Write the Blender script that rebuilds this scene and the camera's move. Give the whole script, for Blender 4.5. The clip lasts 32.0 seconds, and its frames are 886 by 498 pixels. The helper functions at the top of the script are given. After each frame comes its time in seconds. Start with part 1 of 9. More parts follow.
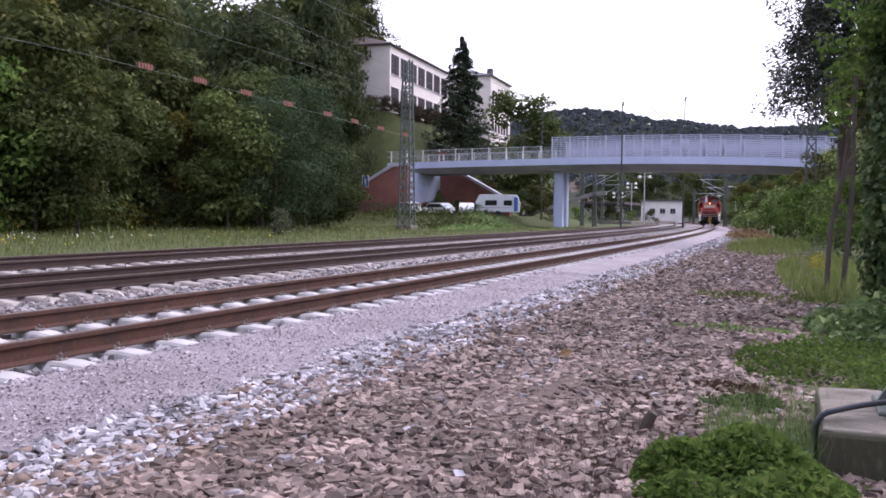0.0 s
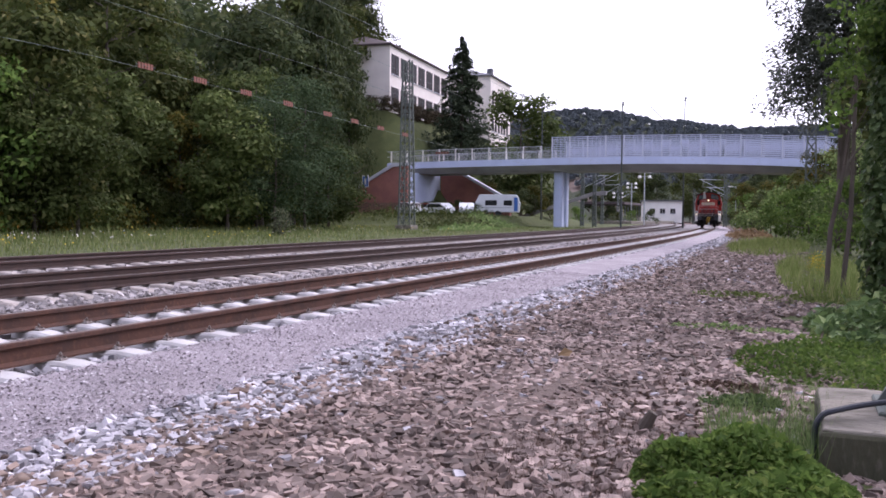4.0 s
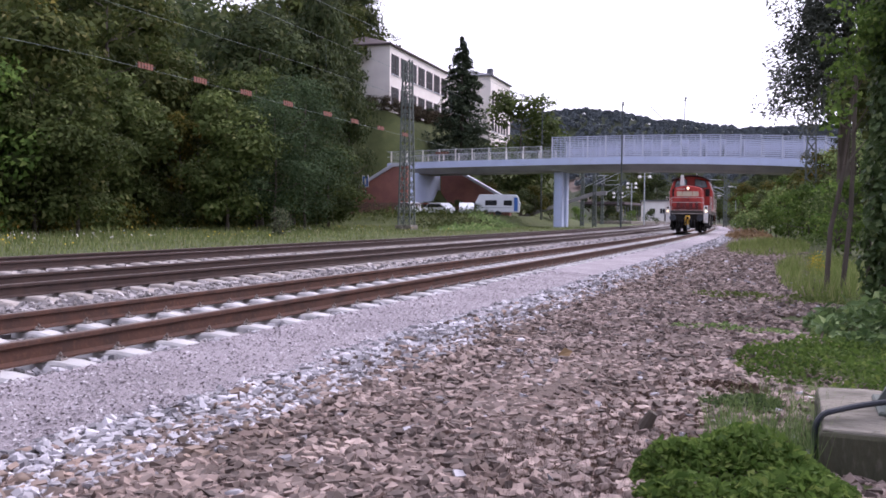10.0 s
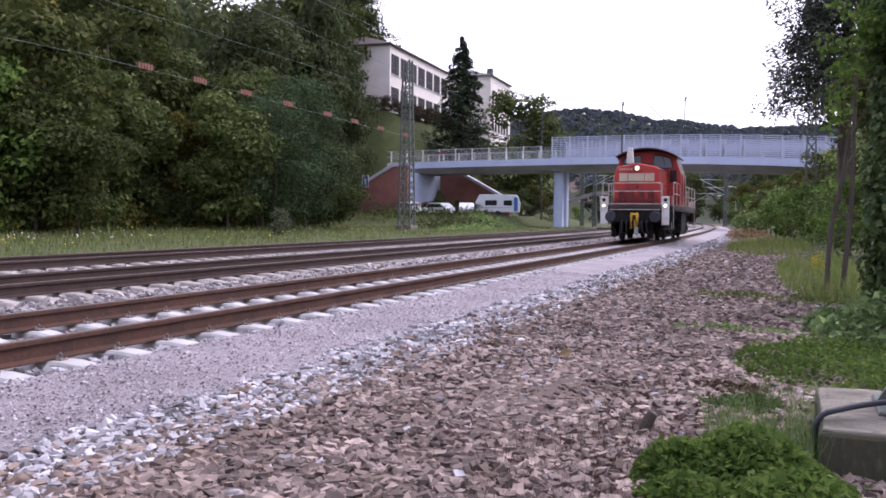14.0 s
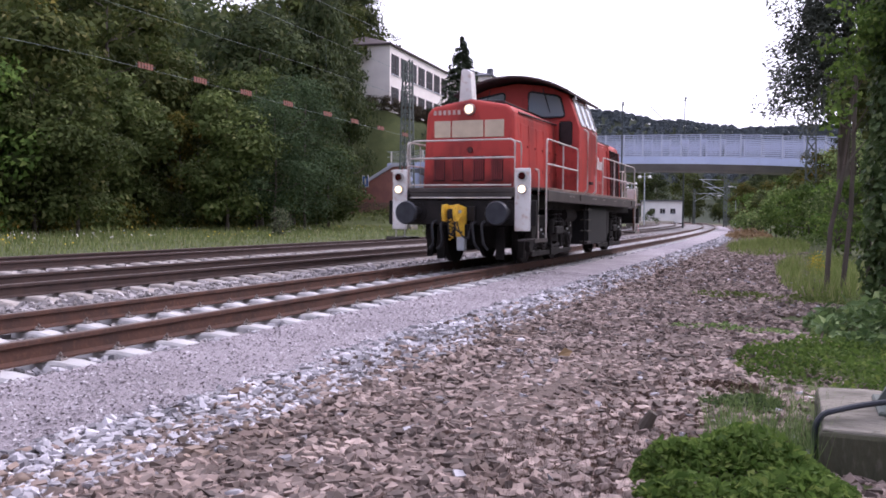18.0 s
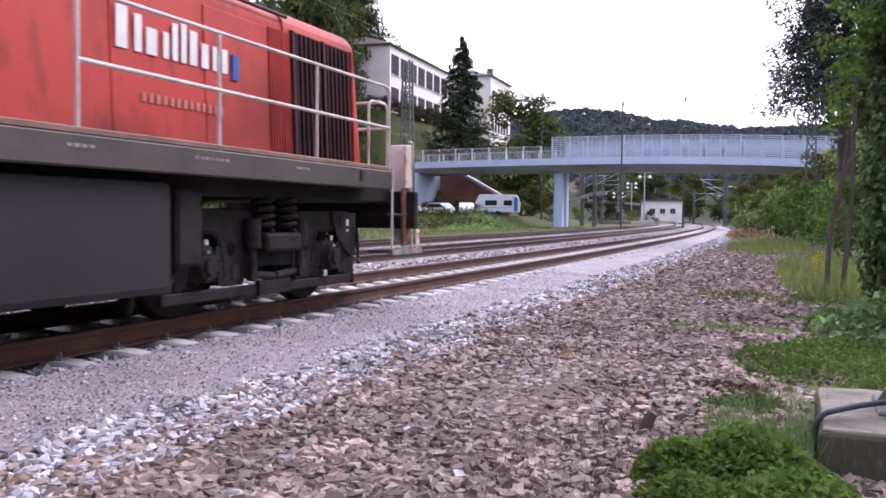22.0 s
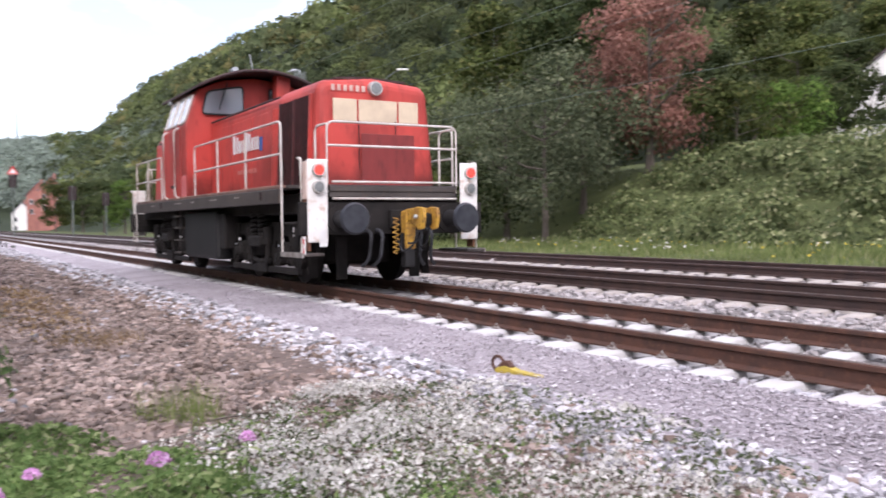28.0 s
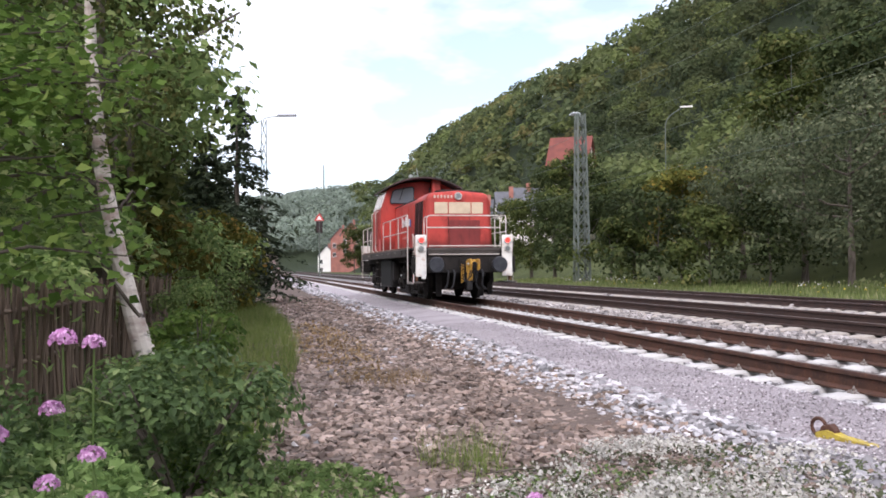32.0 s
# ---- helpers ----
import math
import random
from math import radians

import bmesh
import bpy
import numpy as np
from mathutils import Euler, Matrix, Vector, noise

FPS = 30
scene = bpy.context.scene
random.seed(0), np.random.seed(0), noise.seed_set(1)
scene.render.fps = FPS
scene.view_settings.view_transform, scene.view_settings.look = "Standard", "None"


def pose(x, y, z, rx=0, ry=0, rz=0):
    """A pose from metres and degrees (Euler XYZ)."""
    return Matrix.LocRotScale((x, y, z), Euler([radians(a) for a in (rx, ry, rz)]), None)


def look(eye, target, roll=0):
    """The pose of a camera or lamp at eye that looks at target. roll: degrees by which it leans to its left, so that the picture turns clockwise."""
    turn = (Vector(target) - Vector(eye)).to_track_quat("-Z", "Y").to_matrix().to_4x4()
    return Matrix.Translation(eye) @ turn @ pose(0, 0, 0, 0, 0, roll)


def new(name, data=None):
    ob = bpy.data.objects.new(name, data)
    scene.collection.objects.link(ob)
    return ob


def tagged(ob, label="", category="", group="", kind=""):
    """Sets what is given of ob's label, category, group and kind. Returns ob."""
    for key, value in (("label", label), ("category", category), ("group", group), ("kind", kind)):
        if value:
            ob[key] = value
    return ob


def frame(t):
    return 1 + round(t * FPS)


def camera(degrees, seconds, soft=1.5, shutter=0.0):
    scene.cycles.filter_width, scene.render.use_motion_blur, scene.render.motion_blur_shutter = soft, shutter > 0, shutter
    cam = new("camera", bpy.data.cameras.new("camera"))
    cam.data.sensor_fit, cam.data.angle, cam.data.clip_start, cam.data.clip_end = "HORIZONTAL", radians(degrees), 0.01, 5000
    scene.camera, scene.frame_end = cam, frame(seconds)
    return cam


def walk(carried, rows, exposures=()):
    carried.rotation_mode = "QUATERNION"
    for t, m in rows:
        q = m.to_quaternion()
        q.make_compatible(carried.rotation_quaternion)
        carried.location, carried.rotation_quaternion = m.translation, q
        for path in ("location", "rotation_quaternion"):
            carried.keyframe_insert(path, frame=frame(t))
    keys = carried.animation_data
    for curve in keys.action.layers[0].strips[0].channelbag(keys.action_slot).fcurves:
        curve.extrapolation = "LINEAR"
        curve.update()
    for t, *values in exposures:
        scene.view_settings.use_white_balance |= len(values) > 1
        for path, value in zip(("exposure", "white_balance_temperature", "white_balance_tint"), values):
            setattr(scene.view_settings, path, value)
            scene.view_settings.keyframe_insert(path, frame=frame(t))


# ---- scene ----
# ---------- plan: tracks run along y, the bridge lies towards +y; z = 0 is the top of the sleepers ----------
cam = camera(53.8, 32.0, soft=1.7, shutter=0.3)
walk(cam, [
    (0.0, pose(0.11, 0, 1.12, 87.88, -0.525, 22.219)),
    (22.0, pose(0.11, 0, 1.12, 87.88, -0.525, 22.219)),
    (22.5, pose(0.11, 0, 1.12, 87.88, -0.53, 22.24)),
    (23.0, pose(0.09, 0, 1.12, 87.75, -0.59, 23.22)),
    (23.5, pose(0.03, -0.01, 1.116, 87.65, -0.15, 39.0)),
    (23.9, pose(-0.12, -0.05, 1.098, 87.76, 0.5, 53.9)),
    (24.0, pose(-0.16, -0.07, 1.093, 87.82, 0.5, 58.8)),
    (24.2, pose(-0.27, -0.1, 1.07, 87.95, 0.78, 68.7)),
    (24.5, pose(-0.42, -0.14, 1.06, 87.94, 0.95, 82.7)),
    (25.2, pose(-0.42, -0.1, 1.06, 87.97, 0.93, 106.0)),
    (26.0, pose(-0.29, -0.04, 1.07, 88.0, 0.9, 124.4)),
    (26.5, pose(-0.2, -0.025, 1.082, 88.01, 0.88, 130.9)),
    (27.0, pose(-0.15, -0.02, 1.108, 88.14, 1.0, 137.52)),
    (27.5, pose(-0.08, -0.03, 1.115, 88.16, 0.9, 142.75)),
    (28.0, pose(0.044, -0.03, 1.13, 88.24, 0.68, 149.58)),
    (28.5, pose(0.055, -0.025, 1.125, 88.5, 0.85, 157.2)),
    (29.0, pose(0.076, -0.02, 1.12, 90.16, 0.6, 159.05)),
    (29.5, pose(0.05, 0.01, 1.12, 91.4, 0.48, 163.2)),
    (30.0, pose(0.015, 0.04, 1.125, 91.56, 0.31, 165.95)),
    (30.5, pose(0.015, -0.09, 1.12, 91.3, 0.38, 166.15)),
    (31.0, pose(0.0, -0.27, 1.115, 91.26, 0.45, 166.85)),
    (31.5, pose(-0.05, -0.45, 1.112, 91.24, 0.5, 167.6)),
    (32.0, pose(-0.06, -0.48, 1.11, 91.23, 0.55, 167.72)),
], [(0, 0.87, 5950, 28), (18.5, 0.87, 5950, 28), (20.0, 1.08, 5950, 28), (21.0, 1.2, 5950, 28), (22.0, 1.15, 5950, 27), (23.0, 1.02, 5980, 27), (24.0, 1.42, 6000, 22), (24.5, 1.5, 6000, 22), (26.5, 1.3, 6080, 21), (27.0, 1.2, 6100, 21), (29.0, 1.1, 6180, 17), (31.0, 0.95, 6230, 15), (32.0, 0.95, 6230, 15)])

# ---------- light: a bright, mostly clouded sky and a soft sun ----------
world = bpy.data.worlds.new("sky")
scene.world = world
world.use_nodes = True
wn, wl = world.node_tree.nodes, world.node_tree.links
wn.clear()
w_out = wn.new("ShaderNodeOutputWorld")
w_bg = wn.new("ShaderNodeBackground")
w_sky = wn.new("ShaderNodeTexSky")
w_sky.sky_type = "NISHITA"
w_sky.sun_disc = False
w_sky.sun_elevation, w_sky.sun_rotation = radians(42), radians(36)
w_dim = wn.new("ShaderNodeVectorMath")
w_dim.operation = "SCALE"
w_dim.inputs["Scale"].default_value = 0.11
w_tc = wn.new("ShaderNodeTexCoord")
w_map = wn.new("ShaderNodeMapping")
w_map.inputs["Scale"].default_value = (1.0, 1.0, 2.6)
w_noise = wn.new("ShaderNodeTexNoise")
w_noise.inputs["Scale"].default_value = 2.3
w_noise.inputs["Detail"].default_value = 6
w_noise.inputs["Roughness"].default_value = 0.55
w_ramp = wn.new("ShaderNodeValToRGB")
w_ramp.color_ramp.elements[0].position, w_ramp.color_ramp.elements[0].color = 0.33, (0.2, 0.2, 0.2, 1)
w_ramp.color_ramp.elements[1].position, w_ramp.color_ramp.elements[1].color = 0.545, (1, 1, 1, 1)
w_mix = wn.new("ShaderNodeMix")
w_mix.data_type = "RGBA"
w_mix.inputs["B"].default_value = (1.12, 1.13, 1.18, 1)
wl.new(w_sky.outputs[0], w_dim.inputs[0])
wl.new(w_tc.outputs["Generated"], w_map.inputs[0])
wl.new(w_map.outputs[0], w_noise.inputs["Vector"])
w_sep = wn.new("ShaderNodeSeparateXYZ")
w_bias = wn.new("ShaderNodeMath")
w_bias.operation = "MULTIPLY_ADD"
w_bias.inputs[1].default_value = 0.13
wl.new(w_tc.outputs["Generated"], w_sep.inputs[0])
wl.new(w_sep.outputs["Y"], w_bias.inputs[0])
wl.new(w_noise.outputs["Fac"], w_bias.inputs[2])
wl.new(w_bias.outputs[0], w_ramp.inputs[0])
wl.new(w_ramp.outputs[0], w_mix.inputs["Factor"])
wl.new(w_dim.outputs[0], w_mix.inputs["A"])
wl.new(w_mix.outputs["Result"], w_bg.inputs[0])
wl.new(w_bg.outputs[0], w_out.inputs[0])
w_bg.inputs[1].default_value = 0.95
sun = new("sun", bpy.data.lights.new("sun", "SUN"))
sun.data.energy, sun.data.angle, sun.data.color = 1.3, radians(25), (1.0, 0.96, 0.9)
sun.matrix_world = look((45, 62, 70), (0, 0, 0))
scene.view_settings.exposure = 0.0

# ---------- materials ----------
def mat(name, c1, c2, scale=6.0, rough=0.8, metal=0.0, bump=0.2, fine=8.0, stain=None, stain_amount=0.5,
        coord="Object", island=0.0, rand=0.0, spec=0.4, stretch=(1, 1, 1), lo=0.35, hi=0.65):
    m = bpy.data.materials.new(name)
    m.use_nodes = True
    n, l = m.node_tree.nodes, m.node_tree.links
    b = n["Principled BSDF"]
    b.inputs["Roughness"].default_value = rough
    b.inputs["Metallic"].default_value = metal
    b.inputs["Specular IOR Level"].default_value = spec
    tc = n.new("ShaderNodeTexCoord")
    mp = n.new("ShaderNodeMapping")
    mp.inputs["Scale"].default_value = stretch
    l.new(tc.outputs[coord], mp.inputs[0])
    t1 = n.new("ShaderNodeTexNoise")
    t1.inputs["Scale"].default_value, t1.inputs["Detail"].default_value = scale, 6
    t2 = n.new("ShaderNodeTexNoise")
    t2.inputs["Scale"].default_value, t2.inputs["Detail"].default_value = scale * fine, 4
    l.new(mp.outputs[0], t1.inputs["Vector"])
    l.new(mp.outputs[0], t2.inputs["Vector"])
    r = n.new("ShaderNodeMapRange")
    r.inputs["From Min"].default_value, r.inputs["From Max"].default_value = lo, hi
    l.new(t1.outputs["Fac"], r.inputs[0])
    mx = n.new("ShaderNodeMix")
    mx.data_type = "RGBA"
    mx.inputs["A"].default_value, mx.inputs["B"].default_value = (*c1, 1), (*c2, 1)
    l.new(r.outputs[0], mx.inputs["Factor"])
    col = mx.outputs["Result"]
    if stain:
        r2 = n.new("ShaderNodeMapRange")
        r2.inputs["From Min"].default_value, r2.inputs["From Max"].default_value = 0.55, 0.7
        r2.inputs["To Max"].default_value = stain_amount
        l.new(t2.outputs["Fac"], r2.inputs[0])
        m2 = n.new("ShaderNodeMix")
        m2.data_type = "RGBA"
        m2.inputs["B"].default_value = (*stain, 1)
        l.new(r2.outputs[0], m2.inputs["Factor"])
        l.new(col, m2.inputs["A"])
        col = m2.outputs["Result"]
    for amount, node, socket in ((island, "ShaderNodeNewGeometry", "Random Per Island"), (rand, "ShaderNodeObjectInfo", "Random")):
        if amount:
            g = n.new(node)
            mr = n.new("ShaderNodeMapRange")
            mr.inputs["To Min"].default_value, mr.inputs["To Max"].default_value = 1 - amount, 1 + amount
            l.new(g.outputs[socket], mr.inputs[0])
            hs = n.new("ShaderNodeHueSaturation")
            l.new(mr.outputs[0], hs.inputs["Value"])
            l.new(col, hs.inputs["Color"])
            col = hs.outputs[0]
    l.new(col, b.inputs["Base Color"])
    if bump:
        bp = n.new("ShaderNodeBump")
        bp.inputs["Strength"].default_value = bump
        bp.inputs["Distance"].default_value = 0.02
        l.new(t2.outputs["Fac"], bp.inputs["Height"])
        l.new(bp.outputs[0], b.inputs["Normal"])
    return m


def leaf_mat(name, c1, c2, c3=None, glow=0.35, rough=0.75, patch=0.35, spread=0.3, tint=False):
    """Leaves: each one its own shade, light passes through."""
    m = bpy.data.materials.new(name)
    m.use_nodes = True
    n, l = m.node_tree.nodes, m.node_tree.links
    b = n["Principled BSDF"]
    out = n["Material Output"]
    g = n.new("ShaderNodeNewGeometry")
    oi = n.new("ShaderNodeObjectInfo")
    ramp = n.new("ShaderNodeValToRGB")
    e = ramp.color_ramp.elements
    e[0].color, e[1].color = (*c1, 1), (*c2, 1)
    if c3:
        e[1].position = 0.85
        k = e.new(1.0)
        k.color = (*c3, 1)
    l.new(g.outputs["Random Per Island"], ramp.inputs[0])
    tn = n.new("ShaderNodeTexNoise")
    tn.inputs["Scale"].default_value = patch
    tcn = n.new("ShaderNodeTexCoord")
    l.new(tcn.outputs["Object"], tn.inputs["Vector"])
    mr = n.new("ShaderNodeMapRange")
    mr.inputs["From Min"].default_value, mr.inputs["From Max"].default_value = 0.3, 0.7
    mr.inputs["To Min"].default_value, mr.inputs["To Max"].default_value = 1 - spread, 1 + spread
    l.new(tn.outputs["Fac"], mr.inputs[0])
    mr2 = n.new("ShaderNodeMapRange")
    mr2.inputs["To Min"].default_value, mr2.inputs["To Max"].default_value = 0.75, 1.25
    l.new(oi.outputs["Random"], mr2.inputs[0])
    mul = n.new("ShaderNodeMath")
    mul.operation = "MULTIPLY"
    l.new(mr.outputs[0], mul.inputs[0])
    l.new(mr2.outputs[0], mul.inputs[1])
    hs = n.new("ShaderNodeHueSaturation")
    l.new(mul.outputs[0], hs.inputs["Value"])
    l.new(ramp.outputs[0], hs.inputs["Color"])
    if tint:
        ta = n.new("ShaderNodeAttribute")
        ta.attribute_name = "tint"
        tr_ = n.new("ShaderNodeValToRGB")
        te = tr_.color_ramp.elements
        te[0].color, te[1].color = (0.62, 0.72, 0.66, 1), (1.0, 1.0, 0.9, 1)
        te[1].position = 0.55
        for pos, c in ((0.85, (1.3, 1.35, 0.95, 1)), (0.97, (1.5, 1.2, 0.95, 1))):
            k = te.new(pos)
            k.color = c
        tm = n.new("ShaderNodeMix")
        tm.data_type, tm.blend_type = "RGBA", "MULTIPLY"
        tm.inputs["Factor"].default_value = 1
        l.new(ta.outputs["Fac"], tr_.inputs[0])
        l.new(hs.outputs[0], tm.inputs["A"])
        l.new(tr_.outputs[0], tm.inputs["B"])
        hs = tm
    hs_out = hs.outputs["Result"] if tint else hs.outputs[0]
    l.new(hs_out, b.inputs["Base Color"])
    b.inputs["Roughness"].default_value = rough
    b.inputs["Specular IOR Level"].default_value = 0.12
    tr = n.new("ShaderNodeBsdfTranslucent")
    l.new(hs_out, tr.inputs[0])
    ms = n.new("ShaderNodeMixShader")
    ms.inputs[0].default_value = glow
    l.new(b.outputs[0], ms.inputs[1])
    l.new(tr.outputs[0], ms.inputs[2])
    l.new(ms.outputs[0], out.inputs[0])
    return m


def lamp_mat(name, colour, strength):
    m = bpy.data.materials.new(name)
    m.use_nodes = True
    b = m.node_tree.nodes["Principled BSDF"]
    b.inputs["Base Color"].default_value = (*colour, 1)
    b.inputs["Emission Color"].default_value = (*colour, 1)
    b.inputs["Emission Strength"].default_value = strength
    b.inputs["Roughness"].default_value = 0.2
    return m


def glass_mat(name, tint, rough=0.05, clear=0.5):
    m = bpy.data.materials.new(name)
    m.use_nodes = True
    n, l = m.node_tree.nodes, m.node_tree.links
    b = n["Principled BSDF"]
    b.inputs["Base Color"].default_value = (*tint, 1)
    b.inputs["Roughness"].default_value = rough
    b.inputs["Transmission Weight"].default_value = clear
    b.inputs["Specular IOR Level"].default_value = 0.6 if clear else 0.2
    return m


M_RED = mat("loco_red", (0.47, 0.062, 0.05), (0.27, 0.043, 0.036), 1.25, 0.5, 0, 0.05, 6, (0.2, 0.032, 0.028), 0.5, lo=0.45, hi=0.64, stretch=(1, 1, 0.45), spec=0.2)
def add_smudges(m, spots, colour):
    """Soot smeared at places of the body: (y, z, reach along y, reach along z, strength)."""
    n, l = m.node_tree.nodes, m.node_tree.links
    b = n["Principled BSDF"]
    col = b.inputs["Base Color"].links[0].from_socket
    tc = n.new("ShaderNodeTexCoord")
    tn = n.new("ShaderNodeTexNoise")
    tn.inputs["Scale"].default_value, tn.inputs["Detail"].default_value = 3.0, 6
    l.new(tc.outputs["Object"], tn.inputs["Vector"])
    for y, z, ry, rz, amount in spots:
        mp = n.new("ShaderNodeMapping")
        mp.inputs["Scale"].default_value = (0, 1 / ry, 1 / rz)
        mp.inputs["Location"].default_value = (0, -y / ry, -z / rz)
        l.new(tc.outputs["Object"], mp.inputs[0])
        ln = n.new("ShaderNodeVectorMath")
        ln.operation = "LENGTH"
        l.new(mp.outputs[0], ln.inputs[0])
        ad = n.new("ShaderNodeMath")
        ad.operation = "MULTIPLY_ADD"
        ad.inputs[1].default_value = -1.6
        l.new(tn.outputs["Fac"], ad.inputs[0])
        l.new(ln.outputs["Value"], ad.inputs[2])
        mr = n.new("ShaderNodeMapRange")
        mr.inputs["From Min"].default_value, mr.inputs["From Max"].default_value = 0.3, -0.75
        mr.inputs["To Max"].default_value = amount
        l.new(ad.outputs[0], mr.inputs[0])
        mx = n.new("ShaderNodeMix")
        mx.data_type = "RGBA"
        mx.inputs["B"].default_value = (*colour, 1)
        l.new(mr.outputs[0], mx.inputs["Factor"])
        l.new(col, mx.inputs["A"])
        col = mx.outputs["Result"]
    l.new(col, b.inputs["Base Color"])


add_smudges(M_RED, [(-2.6, 1.5, 0.35, 0.75, 0.95), (-5.65, 1.5, 0.3, 0.5, 0.8), (3.9, 1.5, 0.3, 0.9, 0.8), (-0.35, 1.5, 0.25, 0.5, 0.75), (5.6, 1.45, 0.5, 0.45, 0.8), (1.2, 1.5, 0.9, 0.25, 0.6), (-4.3, 1.5, 0.8, 0.25, 0.6), (-2.5, 2.6, 0.16, 0.9, 0.7)], (0.03, 0.012, 0.011))
M_LOUVRE = mat("louvre_slat_sooty", (0.05, 0.014, 0.014), (0.022, 0.009, 0.009), 3, 0.7, 0, 0.05, 6, spec=0.2)
M_PANEL = mat("faded_pink_panel", (0.58, 0.17, 0.17), (0.5, 0.12, 0.12), 3, 0.55, 0, 0.03)
M_DIGIT = mat("faded_figures", (0.6, 0.44, 0.38), (0.5, 0.33, 0.28), 9, 0.6, 0, 0)
M_STEPEDGE = mat("worn_step_edge", (0.34, 0.31, 0.29), (0.18, 0.15, 0.14), 9, 0.5, 0.2, 0.1)
M_REDSOOT = mat("loco_red_stained", (0.3, 0.043, 0.04), (0.15, 0.025, 0.023), 1.6, 0.55, 0, 0.05, 6, (0.1, 0.02, 0.018), 0.5, stretch=(1, 1, 0.35))
M_REDDIRT = mat("loco_red_sooty", (0.085, 0.016, 0.0145), (0.032, 0.0095, 0.009), 2.6, 0.55, 0, 0.05, 6)
M_ROOF = mat("loco_roof_soot", (0.035, 0.02, 0.02), (0.06, 0.03, 0.03), 2, 0.7, 0, 0.1)
M_FRAME = mat("loco_grey_frame", (0.075, 0.062, 0.056), (0.046, 0.038, 0.035), 1.6, 0.6, 0, 0.08, 9, (0.12, 0.075, 0.05), 0.35)
M_SKIRT = mat("walkway_edge_rusty", (0.24, 0.14, 0.105), (0.13, 0.07, 0.055), 3, 0.7, 0, 0.1, 7, (0.32, 0.24, 0.2), 0.4, stretch=(1, 0.4, 1))
M_UNDER = mat("loco_underframe", (0.009, 0.0076, 0.0072), (0.021, 0.017, 0.0155), 3, 0.75, 0, 0.25, 7, spec=0.25)
M_BOGIE = mat("bogie_grime", (0.021, 0.0175, 0.016), (0.011, 0.0093, 0.0087), 4, 0.75, 0, 0.3, 6, (0.045, 0.034, 0.029), 0.5, spec=0.25)
M_TANK = mat("loco_tank", (0.017, 0.0155, 0.016), (0.011, 0.01, 0.0105), 1.2, 0.6, 0, 0.06)
M_RAILW = mat("loco_handrail", (0.62, 0.58, 0.54), (0.46, 0.4, 0.36), 5, 0.5, 0, 0.05, 6, (0.3, 0.15, 0.08), 0.35)
M_PLATESIDE = mat("rust_stained_white", (0.66, 0.52, 0.46), (0.5, 0.3, 0.22), 3, 0.6, 0, 0.1, 4, (0.3, 0.12, 0.06), 0.6)
M_PLATE = mat("loco_white_plate", (0.78, 0.75, 0.72), (0.7, 0.66, 0.62), 2.5, 0.5, 0, 0.04, 4, (0.42, 0.2, 0.09), 0.5)
M_RUST = mat("rusty_steel", (0.28, 0.12, 0.06), (0.16, 0.07, 0.045), 5, 0.8, 0, 0.2, 6, (0.42, 0.36, 0.32), 0.3)
M_YELLOW = mat("coupler_yellow", (0.78, 0.48, 0.03), (0.6, 0.33, 0.03), 6, 0.5, 0, 0.15, 5, (0.12, 0.08, 0.03), 0.55)
M_YELLOWD = mat("coupler_yellow_dirty", (0.52, 0.29, 0.035), (0.28, 0.14, 0.03), 8, 0.6, 0, 0.15, 5, (0.03, 0.02, 0.02), 0.8)
M_CREAM = mat("louvre_cream", (0.62, 0.5, 0.36), (0.52, 0.41, 0.3), 4, 0.7, 0, 0.1, 12)
# black for soot and for the shade inside openings
M_SOOTGAP = mat("soot_and_gap_black", (0.006, 0.005, 0.005), (0.01, 0.008, 0.008), 4, 0.95, 0, 0.05, spec=0.1)
M_DARK = mat("dark_gap", (0.02, 0.012, 0.012), (0.035, 0.02, 0.02), 4, 0.8, 0, 0.1)
M_RUBBER = mat("black_rubber", (0.02, 0.02, 0.022), (0.035, 0.035, 0.04), 6, 0.6, 0, 0.1)
M_BUFFER = mat("buffer_steel", (0.03, 0.032, 0.04), (0.05, 0.052, 0.06), 7, 0.45, 0.3, 0.1)
M_LOGO = mat("white_lettering", (0.75, 0.74, 0.72), (0.68, 0.66, 0.65), 5, 0.5, 0, 0.02)
M_BLUE = mat("blue_mark", (0.03, 0.12, 0.35), (0.03, 0.1, 0.3), 5, 0.5, 0, 0.02)
M_GLASS = glass_mat("cab_glass", (0.5, 0.56, 0.62), 0.04, 0.55)
M_WINDOW = glass_mat("window_glass", (0.03, 0.03, 0.032), 0.4, 0.0)
M_WINDOW.node_tree.nodes["Principled BSDF"].inputs["Specular IOR Level"].default_value = 0.06
M_LAMP = lamp_mat("headlamp_warm", (1.0, 0.74, 0.4), 1.5)
M_LAMPW = lamp_mat("headlamp_white", (1.0, 0.8, 0.5), 1.7)
M_TAIL = lamp_mat("tail_lamp_red", (1.0, 0.03, 0.02), 1.6)
M_LENS = mat("lamp_lens_off", (0.35, 0.36, 0.36), (0.25, 0.26, 0.26), 10, 0.15, 0.4, 0.05)
M_LENSRED = mat("red_lens_off", (0.05, 0.006, 0.006), (0.03, 0.005, 0.005), 10, 0.15, 0, 0.05)
M_CHROME = mat("lamp_rim", (0.55, 0.53, 0.5), (0.45, 0.42, 0.4), 8, 0.35, 0.6, 0.05)

